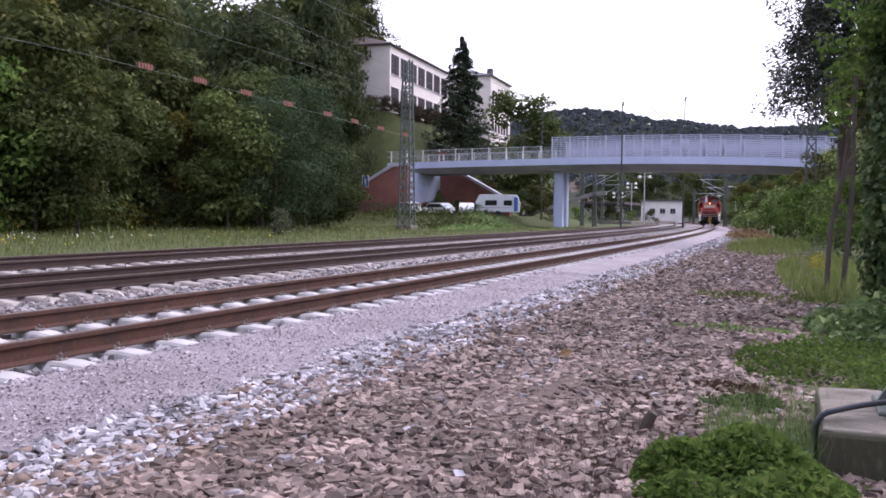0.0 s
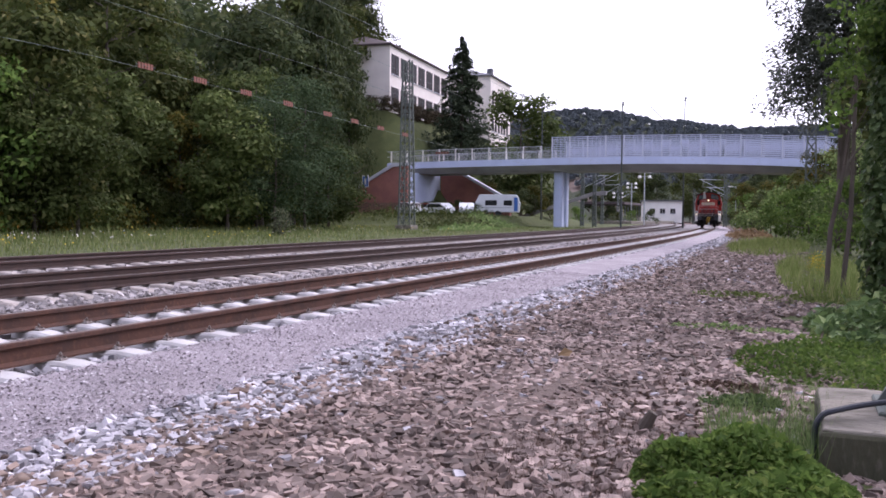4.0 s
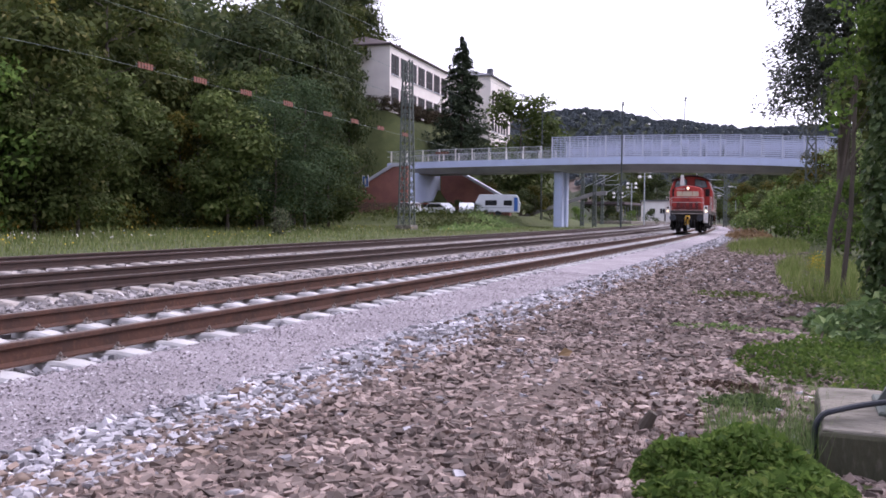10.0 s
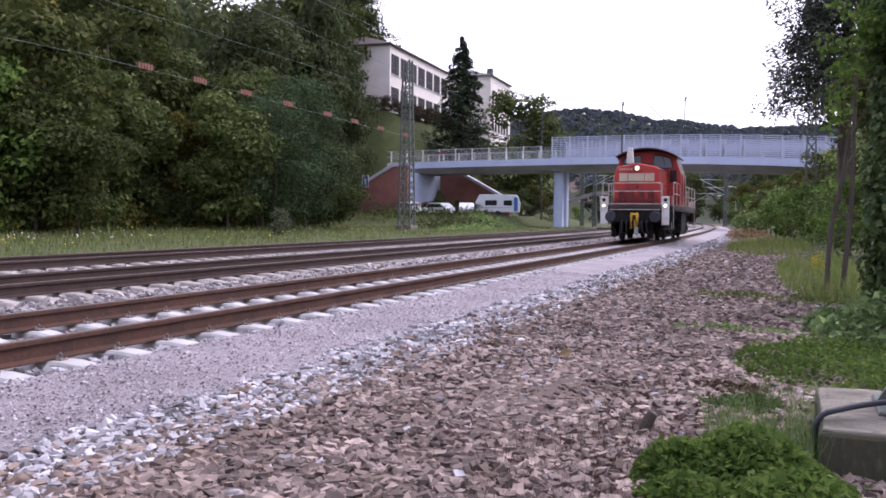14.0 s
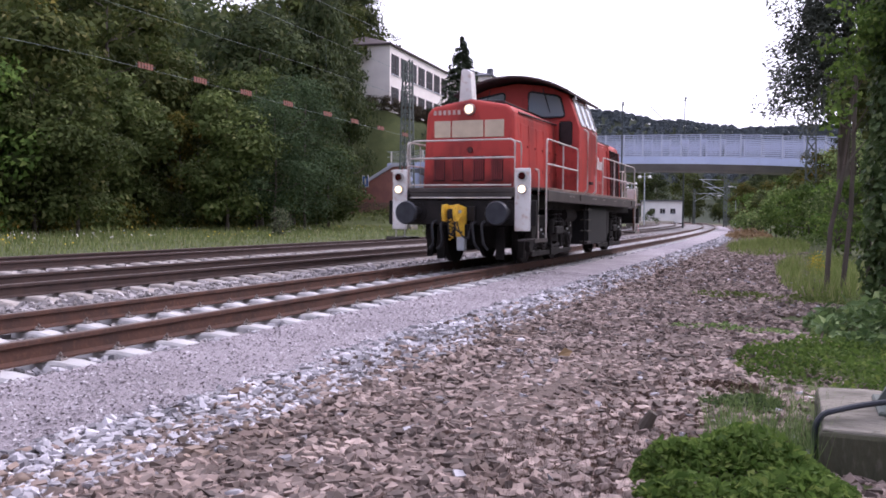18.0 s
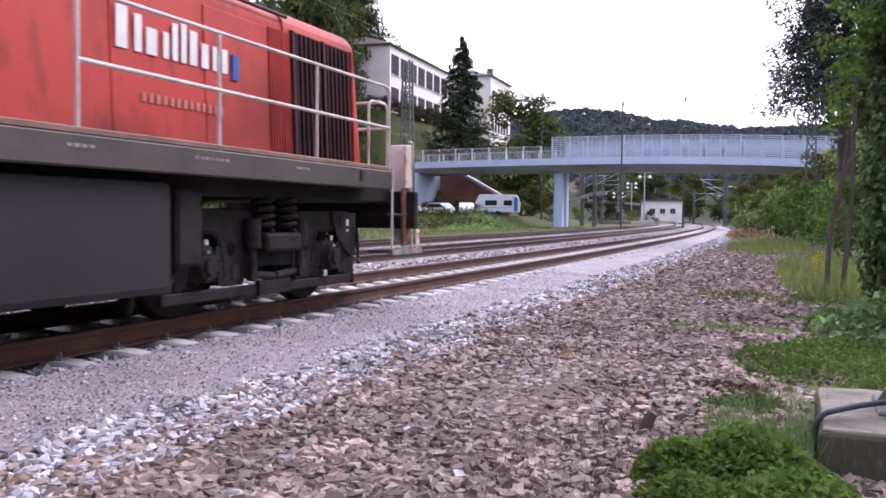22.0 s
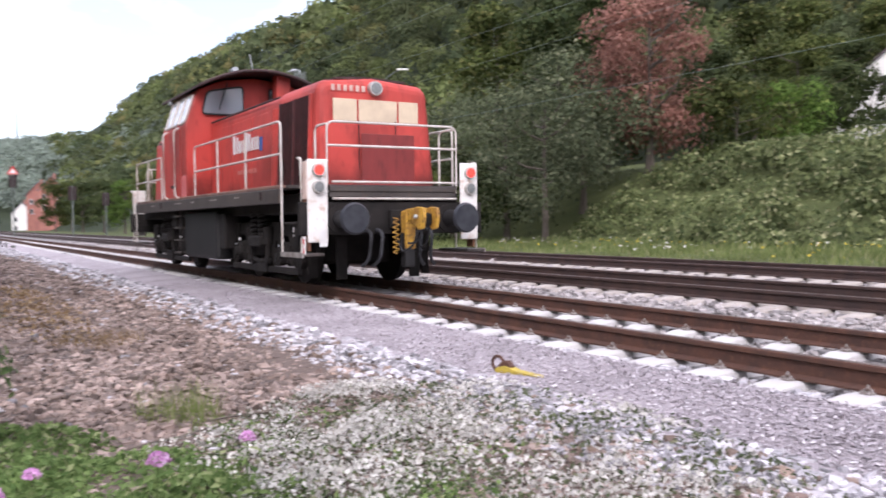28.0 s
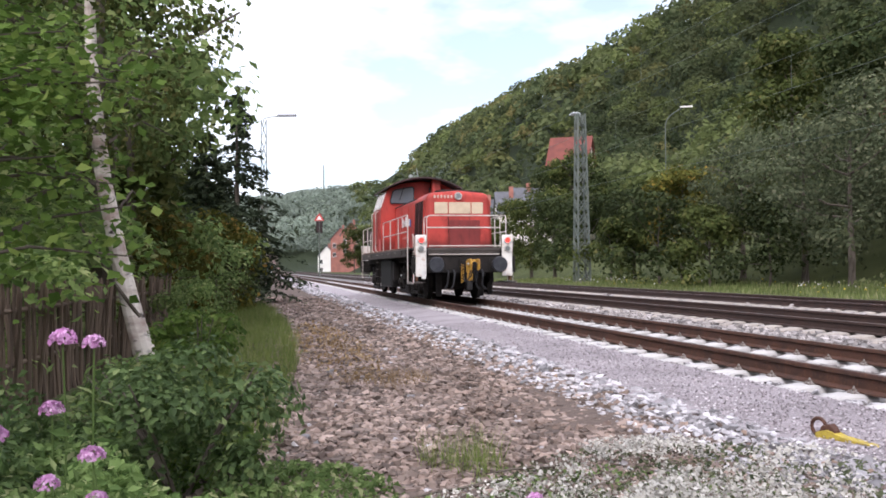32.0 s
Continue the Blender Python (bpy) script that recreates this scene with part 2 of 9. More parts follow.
M_RAIL = mat("rail_rust", (0.1, 0.045, 0.03), (0.065, 0.034, 0.026), 5, 0.75, 0.1, 0.15, 6, (0.2, 0.09, 0.05), 0.4)
M_RAILDARK = mat("rail_dark", (0.062, 0.035, 0.028), (0.042, 0.026, 0.023), 5, 0.7, 0.1, 0.15, 6, (0.08, 0.05, 0.04), 0.4)
M_RAILTOP = mat("rail_running_surface", (0.2, 0.15, 0.13), (0.14, 0.1, 0.09), 5, 0.4, 0.7, 0.05)
M_SLEEPER = mat("sleeper_concrete", (0.54, 0.515, 0.51), (0.42, 0.4, 0.395), 3, 0.9, 0, 0.15, 12, (0.35, 0.3, 0.28), 0.3, rand=0.08)
M_SLEEPER2 = mat("sleeper_old", (0.42, 0.375, 0.34), (0.31, 0.27, 0.245), 3, 0.9, 0, 0.2, 12, (0.2, 0.15, 0.12), 0.4, rand=0.12)
M_CLIP = mat("rail_clip", (0.13, 0.085, 0.07), (0.42, 0.4, 0.38), 40, 0.6, 0.3, 0.1)
M_BALLAST = mat("ballast_bed", (0.16, 0.145, 0.14), (0.26, 0.24, 0.235), 14, 0.9, 0, 0.6, 3)
M_STONE_W = mat("stone_grey_white", (0.29, 0.275, 0.288), (0.45, 0.425, 0.447), 3, 0.85, 0, 0.15, 8, island=0.6)
M_STONE_B = mat("stone_brown", (0.115, 0.083, 0.069), (0.235, 0.18, 0.157), 2, 0.85, 0, 0.25, 10, island=0.62, rand=0.4)
M_STONE_TAN = mat("stone_tan", (0.26, 0.19, 0.148), (0.15, 0.105, 0.09), 2, 0.85, 0, 0.25, 10, island=0.6)
M_STONE_T = mat("stone_track", (0.24, 0.215, 0.21), (0.37, 0.335, 0.33), 2.5, 0.85, 0, 0.15, 8, island=0.5)
M_PATH = mat("path_fine_gravel", (0.4, 0.352, 0.372), (0.3, 0.262, 0.277), 1.3, 0.95, 0, 1.0, 75, (0.56, 0.51, 0.53), 0.7)
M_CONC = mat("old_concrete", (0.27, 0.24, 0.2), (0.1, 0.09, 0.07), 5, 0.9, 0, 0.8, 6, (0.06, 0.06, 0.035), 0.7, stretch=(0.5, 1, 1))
# block sides: moss, darkened further so the colour carries their shade
M_CONCMOSS_SHADE = mat("mossy_shaded_concrete", (0.085, 0.08, 0.052), (0.045, 0.048, 0.025), 5, 0.95, 0, 0.8, 6, (0.14, 0.125, 0.095), 0.6, stretch=(1, 1, 0.35))
M_BRIDGE = mat("bridge_paint_pale_blue", (0.56, 0.62, 0.8), (0.5, 0.56, 0.74), 0.6, 0.55, 0, 0.05, 9, (0.42, 0.44, 0.5), 0.35)
M_SOFFIT = mat("bridge_concrete", (0.34, 0.33, 0.32), (0.26, 0.25, 0.25), 0.5, 0.85, 0, 0.1, 8)
M_SCREEN = mat("screen_mesh", (0.5, 0.53, 0.66), (0.44, 0.47, 0.6), 2, 0.5, 0.2, 0)
M_STEEL = mat("galvanised_steel", (0.5, 0.52, 0.54), (0.4, 0.42, 0.44), 3, 0.5, 0.4, 0.05)
M_MAST = mat("mast_green_grey", (0.1, 0.12, 0.11), (0.14, 0.15, 0.13), 2, 0.7, 0.1, 0.1)
M_WIRE = mat("wire", (0.05, 0.06, 0.055), (0.08, 0.09, 0.085), 3, 0.6, 0.2, 0)
M_COPPER = mat("weathered_copper_wire", (0.12, 0.15, 0.13), (0.17, 0.2, 0.175), 3, 0.5, 0.3, 0)
M_ORANGE = mat("orange_marker", (0.27, 0.1, 0.065), (0.2, 0.08, 0.055), 3, 0.6, 0, 0)
M_BRICK = mat("red_sandstone_wall", (0.4, 0.17, 0.13), (0.3, 0.13, 0.11), 0.8, 0.9, 0, 0.35, 9, (0.22, 0.11, 0.1), 0.5)
M_COPING = mat("pale_coping", (0.6, 0.61, 0.66), (0.5, 0.51, 0.55), 1, 0.8, 0, 0.1)
M_RENDER = mat("white_render", (0.8, 0.77, 0.73), (0.72, 0.69, 0.65), 0.5, 0.9, 0, 0.08, 10, (0.55, 0.53, 0.5), 0.2)
M_CREAMW = mat("cream_render", (0.78, 0.66, 0.44), (0.7, 0.6, 0.4), 0.5, 0.9, 0, 0.08)
M_PINKW = mat("warm_render", (0.84, 0.77, 0.71), (0.76, 0.69, 0.64), 0.5, 0.9, 0, 0.08)
M_BLUEW = mat("pale_blue_render", (0.6, 0.7, 0.82), (0.55, 0.64, 0.75), 0.5, 0.9, 0, 0.08)
M_TILE = mat("roof_tile_red", (0.2, 0.06, 0.045), (0.14, 0.045, 0.038), 1.2, 0.85, 0, 0.5, 12)
M_TILED = mat("roof_tile_dark", (0.1, 0.075, 0.075), (0.07, 0.055, 0.055), 1.2, 0.85, 0, 0.5, 12)
M_SLATE = mat("roof_slate", (0.13, 0.13, 0.15), (0.09, 0.09, 0.1), 1.2, 0.7, 0, 0.4, 12)
M_WOOD = mat("weathered_wood", (0.16, 0.115, 0.085), (0.1, 0.07, 0.055), 4, 0.9, 0, 0.4, 6, stretch=(1, 1, 0.15), rand=0.25)
M_BARK = mat("bark", (0.075, 0.06, 0.048), (0.13, 0.107, 0.088), 5, 0.95, 0, 0.8, 4, stretch=(1, 1, 0.2))
M_BIRCH = mat("birch_bark", (0.66, 0.6, 0.55), (0.36, 0.27, 0.24), 3.2, 0.85, 0, 0.5, 2.2, (0.03, 0.022, 0.02), 1.0, stretch=(0.7, 0.7, 1.6), lo=0.42, hi=0.62)
M_PLASTIC = mat("white_vehicle_paint", (0.75, 0.76, 0.78), (0.68, 0.69, 0.71), 1, 0.3, 0, 0)
M_CARRED = mat("red_vehicle_paint", (0.4, 0.03, 0.03), (0.3, 0.03, 0.03), 1, 0.3, 0, 0)
M_SIGNBLUE = mat("sign_blue", (0.05, 0.15, 0.45), (0.05, 0.13, 0.4), 1, 0.5, 0, 0)
M_SIGNRED = mat("sign_red", (0.6, 0.04, 0.04), (0.5, 0.04, 0.04), 1, 0.5, 0, 0)
M_CABLE = mat("cable_black", (0.02, 0.022, 0.03), (0.035, 0.037, 0.05), 4, 0.35, 0, 0)
M_SKID = mat("skid_yellow", (0.5, 0.38, 0.05), (0.36, 0.27, 0.05), 12, 0.6, 0, 0.2, 4, (0.2, 0.14, 0.05), 0.5)

L_WOOD = leaf_mat("leaves_woodland", (0.037, 0.052, 0.014), (0.09, 0.106, 0.03), (0.165, 0.155, 0.056))
L_MID = leaf_mat("leaves_mid_green", (0.045, 0.064, 0.017), (0.093, 0.12, 0.034), (0.165, 0.175, 0.065))
L_LOCUST = leaf_mat("leaves_locust", (0.032, 0.056, 0.024), (0.068, 0.1, 0.043), (0.1, 0.135, 0.06))
L_BROWN = leaf_mat("leaves_brown_hedge", (0.045, 0.036, 0.024), (0.09, 0.072, 0.046), (0.13, 0.1, 0.06))
L_VERGE = leaf_mat("verge_blades", (0.09, 0.118, 0.038), (0.185, 0.215, 0.08), (0.3, 0.28, 0.15), 0.4)
L_DARK = leaf_mat("leaves_dark", (0.029, 0.044, 0.017), (0.072, 0.09, 0.033), (0.12, 0.13, 0.052))
L_YELL = leaf_mat("leaves_yellowing", (0.05, 0.06, 0.012), (0.12, 0.11, 0.022), (0.24, 0.15, 0.03))
L_FRESH = leaf_mat("leaves_fresh", (0.06, 0.11, 0.022), (0.145, 0.22, 0.05), (0.24, 0.3, 0.08), 0.5)
L_GREY = leaf_mat("leaves_grey_green", (0.07, 0.09, 0.05), (0.15, 0.168, 0.092), (0.26, 0.26, 0.16), 0.45)
L_BLUE = leaf_mat("needles_blue", (0.05, 0.07, 0.07), (0.1, 0.13, 0.135), (0.16, 0.19, 0.2), 0.15)
L_RED = leaf_mat("leaves_red", (0.23, 0.115, 0.085), (0.4, 0.2, 0.155), (0.49, 0.29, 0.24), 0.48)
L_CONIF = leaf_mat("needles", (0.024, 0.035, 0.02), (0.054, 0.07, 0.04), (0.08, 0.095, 0.053), 0.25)
L_LARCH = leaf_mat("needles_grey", (0.05, 0.056, 0.045), (0.09, 0.1, 0.078), (0.13, 0.14, 0.11), 0.35)
L_GARD = leaf_mat("leaves_garden", (0.1, 0.155, 0.055), (0.27, 0.355, 0.125), (0.44, 0.47, 0.22), 0.55)
# valley end: distance haze is mixed into this pale leaf colour
L_VALLEY_HAZE = leaf_mat("leaves_valley_end_hazed", (0.19, 0.225, 0.19), (0.22, 0.26, 0.21), (0.25, 0.29, 0.22), 0.3, 0.85, 0.02, 0.3)
L_HEDGE = leaf_mat("leaves_bramble", (0.06, 0.082, 0.032), (0.19, 0.215, 0.09), (0.4, 0.39, 0.22))
L_IVY = leaf_mat("leaves_ivy", (0.05, 0.085, 0.03), (0.125, 0.185, 0.068), (0.25, 0.31, 0.13), 0.35, 0.45)
L_WEED = leaf_mat("leaves_weed", (0.09, 0.15, 0.047), (0.235, 0.325, 0.118), (0.42, 0.45, 0.23), 0.5)
L_GRASS = leaf_mat("grass_blades", (0.13, 0.18, 0.048), (0.27, 0.33, 0.105), (0.42, 0.38, 0.19), 0.55)
L_DRY = leaf_mat("dry_grass", (0.2, 0.13, 0.07), (0.32, 0.22, 0.12), (0.42, 0.32, 0.2), 0.3)
L_LITTER = leaf_mat("dead_litter", (0.07, 0.045, 0.035), (0.15, 0.098, 0.075), (0.26, 0.19, 0.14), 0.1, 0.9)
M_FAINT = mat("faint_lettering", (0.55, 0.2, 0.17), (0.48, 0.15, 0.13), 8, 0.6, 0, 0)
M_GRIT = leaf_mat("path_grains", (0.24, 0.208, 0.218), (0.5, 0.445, 0.472), (0.8, 0.76, 0.78), 0.0, 0.9)
# far hill: the blue-grey of these leaves stands in for haze
L_HILL_HAZE = leaf_mat("leaves_far_hill_hazed", (0.088, 0.102, 0.112), (0.095, 0.11, 0.118), (0.1, 0.115, 0.12), 0.2, 0.9, 0.02, 0.15)
L_WHITE = leaf_mat("petals_white", (0.5, 0.47, 0.42), (0.75, 0.72, 0.68), None, 0.3)
L_YFLOW = leaf_mat("petals_yellow", (0.6, 0.42, 0.04), (0.75, 0.6, 0.08), None, 0.3)
L_PINK = leaf_mat("petals_pink", (0.5, 0.22, 0.45), (0.7, 0.42, 0.66), (0.78, 0.6, 0.75), 0.35)
# mixed greens, with a little extra blue painted in as haze
L_FAR_HAZE = leaf_mat("leaves_far_wood_hazed", (0.085, 0.1, 0.052), (0.11, 0.126, 0.065), (0.14, 0.148, 0.082), 0.45, 0.8, 0.1, 0.35, True)


def ground_mat():
    """Ground cover by place: brown stony dirt beside the line, grass and moss on the verges, forest floor on the slopes."""
    m = bpy.data.materials.new("ground_cover")
    m.use_nodes = True
    n, l = m.node_tree.nodes, m.node_tree.links
    b = n["Principled BSDF"]
    b.inputs["Roughness"].default_value = 0.95
    b.inputs["Specular IOR Level"].default_value = 0.2
    geo = n.new("ShaderNodeNewGeometry")
    t1 = n.new("ShaderNodeTexNoise")
    t1.inputs["Scale"].default_value, t1.inputs["Detail"].default_value = 0.9, 7
    t2 = n.new("ShaderNodeTexNoise")
    t2.inputs["Scale"].default_value, t2.inputs["Detail"].default_value = 22, 5
    for t in (t1, t2):
        l.new(geo.outputs["Position"], t.inputs["Vector"])
    at = n.new("ShaderNodeAttribute")
    at.attribute_name = "stony"
    dirt = n.new("ShaderNodeMix")
    dirt.data_type = "RGBA"
    dirt.inputs["A"].default_value, dirt.inputs["B"].default_value = (0.07, 0.05, 0.042, 1), (0.19, 0.145, 0.125, 1)
    l.new(t2.outputs["Fac"], dirt.inputs["Factor"])
    green = n.new("ShaderNodeMix")
    green.data_type = "RGBA"
    green.inputs["A"].default_value, green.inputs["B"].default_value = (0.04, 0.055, 0.02, 1), (0.11, 0.12, 0.045, 1)
    l.new(t1.outputs["Fac"], green.inputs["Factor"])
    add = n.new("ShaderNodeMath")
    add.operation = "MULTIPLY_ADD"
    add.inputs[1].default_value, add.inputs[2].default_value = 0.9, -0.45
    l.new(t1.outputs["Fac"], add.inputs[0])
    s = n.new("ShaderNodeMath")
    s.operation = "ADD"
    s.use_clamp = True
    l.new(at.outputs["Fac"], s.inputs[0])
    l.new(add.outputs[0], s.inputs[1])
    st = n.new("ShaderNodeMapRange")
    st.inputs["From Min"].default_value, st.inputs["From Max"].default_value = 0.4, 0.6
    l.new(s.outputs[0], st.inputs[0])
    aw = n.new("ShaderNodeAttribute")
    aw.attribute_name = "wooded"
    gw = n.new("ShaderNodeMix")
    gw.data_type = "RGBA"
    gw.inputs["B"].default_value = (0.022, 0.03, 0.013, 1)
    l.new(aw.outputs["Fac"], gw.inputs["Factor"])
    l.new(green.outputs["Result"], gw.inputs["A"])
    mx = n.new("ShaderNodeMix")
    mx.data_type = "RGBA"
    l.new(st.outputs[0], mx.inputs["Factor"])
    l.new(gw.outputs["Result"], mx.inputs["A"])
    l.new(dirt.outputs["Result"], mx.inputs["B"])
    l.new(mx.outputs["Result"], b.inputs["Base Color"])
    bp = n.new("ShaderNodeBump")
    bp.inputs["Strength"].default_value, bp.inputs["Distance"].default_value = 0.7, 0.03
    l.new(t2.outputs["Fac"], bp.inputs["Height"])
    l.new(bp.outputs[0], b.inputs["Normal"])
    return m


M_GROUND = ground_mat()


# ---------- shape helpers ----------
def link_mesh(name, me, material, parent=None, label=""):
    if material is not None and not me.materials:
        me.materials.append(material)
    ob = new(name, me)
    if parent is not None:
        ob.parent = parent
    if label:
        ob["label"] = label
    return ob


def part(name, bm, material, parent=None, label="", smooth=False):
    me = bpy.data.meshes.new(name)
    bm.normal_update()
    bm.to_mesh(me)
    bm.free()
    if smooth:
        me.shade_smooth()
    return link_mesh(name, me, material, parent, label)


def thing(name, m, label, category, group="", kind=""):
    e = new(name)
    e.empty_display_size = 0.2
    e.matrix_world = m
    return tagged(e, label, category, group, kind)


def box(bm, x0, x1, y0, y1, z0, z1, bevel=0.0, m=None, seg=1):
    r = bmesh.ops.create_cube(bm, size=1, matrix=Matrix.LocRotScale(((x0 + x1) / 2, (y0 + y1) / 2, (z0 + z1) / 2), None, (x1 - x0, y1 - y0, z1 - z0)))
    vs = r["verts"]
    if bevel:
        es = list({e for v in vs for e in v.link_edges})
        rb = bmesh.ops.bevel(bm, geom=es, offset=bevel, segments=seg, affect="EDGES", profile=0.5)
        vs = list({v for f in rb["faces"] for v in f.verts} | {v for v in vs if v.is_valid})
    if m is not None:
        bmesh.ops.transform(bm, matrix=m, verts=vs)
    return vs


def bx(*a, **k):
    bm = bmesh.new()
    box(bm, *a, **k)
    return bm


def prism(bm, pts, lo, hi, axis="y", bevel=0.0):
    """A polygon in the plane across the axis, drawn out from lo to hi. pts: (x, z) for y, (y, z) for x, (x, y) for z."""
    def at(p, h):
        return {"y": (p[0], h, p[1]), "x": (h, p[0], p[1]), "z": (p[0], p[1], h)}[axis]
    a = [bm.verts.new(at(p, lo)) for p in pts]
    b = [bm.verts.new(at(p, hi)) for p in pts]
    k = len(pts)
    fs = [bm.faces.new(a), bm.faces.new(b[::-1])]
    for i in range(k):
        fs.append(bm.faces.new((a[i], b[i], b[(i + 1) % k], a[(i + 1) % k])))
    bmesh.ops.recalc_face_normals(bm, faces=fs)
    if bevel:
        es = list({e for f in fs for e in f.edges})
        bmesh.ops.bevel(bm, geom=es, offset=bevel, segments=2, affect="EDGES", profile=0.5)


def tube(bm, pts, r, sides=6):
    """A round bar along points; r may be one radius or one for each point."""
    pts = [Vector(p) for p in pts]
    rs = r if isinstance(r, (list, tuple)) else [r] * len(pts)
    rings = []
    for i, p in enumerate(pts):
        d = (pts[min(i + 1, len(pts) - 1)] - pts[max(i - 1, 0)]).normalized()
        q = d.to_track_quat("Z", "Y")
        rings.append([bm.verts.new(p + q @ Vector((rs[i] * math.cos(2 * math.pi * k / sides), rs[i] * math.sin(2 * math.pi * k / sides), 0))) for k in range(sides)])
    for a, b in zip(rings, rings[1:]):
        for k in range(sides):
            bm.faces.new((a[k], a[(k + 1) % sides], b[(k + 1) % sides], b[k]))
    bm.faces.new(rings[0][::-1])
    bm.faces.new(rings[-1])


def tb(pts, r, sides=6):
    bm = bmesh.new()
    tube(bm, pts, r, sides)
    return bm


def bend(pts, radius=0.08, n=4):
    """The same line with rounded corners."""
    out = [Vector(pts[0])]
    for a, b, c in zip(pts, pts[1:], pts[2:]):
        a, b, c = Vector(a), Vector(b), Vector(c)
        r = min(radius, (a - b).length / 2, (c - b).length / 2)
        p, q = b + (a - b).normalized() * r, b + (c - b).normalized() * r
        for i in range(n + 1):
            t = i / n
            out.append(p * (1 - t) ** 2 + b * 2 * t * (1 - t) + q * t * t)
    out.append(Vector(pts[-1]))
    return out


def disc(bm, centre, axis, r, depth, sides=20, r2=None):
    q = Vector(axis).to_track_quat("Z", "Y").to_matrix().to_4x4()
    bmesh.ops.create_cone(bm, cap_ends=True, segments=sides, radius1=r, radius2=r if r2 is None else r2, depth=depth, matrix=Matrix.Translation(centre) @ q)


def ds(centre, axis, r, depth, sides=20, r2=None):
    bm = bmesh.new()
    disc(bm, centre, axis, r, depth, sides, r2)
    return bm


def raw_mesh(name, verts, faces):
    """A mesh from arrays: verts (n, 3), faces (k, 3 or 4)."""
    me = bpy.data.meshes.new(name)
    verts, faces = np.asarray(verts, dtype=np.float32), np.asarray(faces, dtype=np.int32)
    k = faces.shape[1]
    me.vertices.add(len(verts))
    me.vertices.foreach_set("co", verts.ravel())
    me.loops.add(faces.size)
    me.loops.foreach_set("vertex_index", faces.ravel())
    me.polygons.add(len(faces))
    me.polygons.foreach_set("loop_start", np.arange(0, faces.size, k, dtype=np.int32))
    me.update(calc_edges=True)
    me.shade_flat()
    return me


def unit(v):
    return v / np.maximum(np.linalg.norm(v, axis=1, keepdims=True), 1e-9)


def leaves(name, c, nrm, size, rng, ratio=0.62, up=0.0, jitter=0.45, sprays=False):
    """Leaf blades: folded diamonds at the places c with normals nrm."""
    n = len(c)
    nrm = unit(nrm + rng.normal(0, jitter, (n, 3)))
    a = rng.normal(0, 1, (n, 3))
    a[:, 2] -= up
    t = unit(a - nrm * np.sum(a * nrm, 1, keepdims=True))
    s = np.cross(nrm, t)
    size = np.asarray(size).reshape(-1, 1) * np.ones((n, 1))
    w = size * ratio * 0.5
    if sprays:
        v = np.stack([c + t * size * 0.6, c - t * size * 0.4 + s * w * 1.25, c - t * size * 0.4 - s * w * 1.25], 1)
        return raw_mesh(name, v.reshape(-1, 3), np.arange(3 * n).reshape(n, 3))
    v = np.stack([c - t * size * 0.5, c + s * w - t * size * 0.08 + nrm * size * 0.1, c + t * size * 0.5, c - s * w - t * size * 0.08 + nrm * size * 0.1], 1)
    return raw_mesh(name, v.reshape(-1, 3), np.arange(4 * n).reshape(n, 4))


def rocks(name, c, size, rng):
    """Crushed stones: uneven flat six-sided chips, tilted and turned at random."""
    n = len(c)
    cube = np.array([[x, y, z] for x in (-1, 1) for y in (-1, 1) for z in (-1, 1)], dtype=np.float32)
    fc = np.array([[0, 1, 3, 2], [4, 6, 7, 5], [0, 4, 5, 1], [2, 3, 7, 6], [0, 2, 6, 4], [1, 5, 7, 3]])
    v = cube[None] * (0.5 + rng.uniform(-0.24, 0.2, (n, 8, 3)))
    v = v * rng.uniform(0.8, 1.3, (n, 1, 3)) * np.array([1.1, 0.85, 0.55])
    a, b = rng.uniform(0, 2 * math.pi, n) / 2, rng.normal(0, 0.42, n) / 2
    c2, d2 = np.cos(rng.uniform(0, 2 * math.pi, n)), np.sin(rng.uniform(0, 2 * math.pi, n))
    ax = unit(np.stack([c2, d2], 1))
    # a tilt about a level axis after a turn about the upright one
    w = np.cos(b) * np.cos(a)
    x = np.sin(b) * (ax[:, 0] * np.cos(a) + ax[:, 1] * np.sin(a))
    y = np.sin(b) * (ax[:, 1] * np.cos(a) - ax[:, 0] * np.sin(a))
    z = np.cos(b) * np.sin(a)
    rot = np.stack([np.stack([1 - 2 * (y * y + z * z), 2 * (x * y - z * w), 2 * (x * z + y * w)], 1),
                    np.stack([2 * (x * y + z * w), 1 - 2 * (x * x + z * z), 2 * (y * z - x * w)], 1),
                    np.stack([2 * (x * z - y * w), 2 * (y * z + x * w), 1 - 2 * (x * x + y * y)], 1)], 1)
    v = np.einsum("nij,nkj->nki", rot, v) * np.asarray(size).reshape(-1, 1, 1) + c[:, None, :]
    f = fc[None] + 8 * np.arange(n)[:, None, None]
    me = raw_mesh(name, v.reshape(-1, 3), f.reshape(-1, 4))
    me.polygons.foreach_set("use_smooth", np.repeat(rng.uniform(0, 1, n) < 0.12, 6))
    return me


def smooth01(t):
    t = np.clip(t, 0, 1)
    return t * t * (3 - 2 * t)


# ---------- the lie of the land ----------
def track_x(y, base=-5.9):
    """The line of a track: straight towards -y, bending gently away towards the bridge."""
    return base - np.maximum(0, np.asarray(y, dtype=float) - 8) ** 2 / 2485


def edge_x(y):
    """Where the verge beyond the tracks meets the foot of the slope."""
    y = np.asarray(y, dtype=float)
    return -(25.0 + 0.26 * np.clip(y + 5, 0, 100) + 0.07 * np.clip(-y - 30, 0, 60))


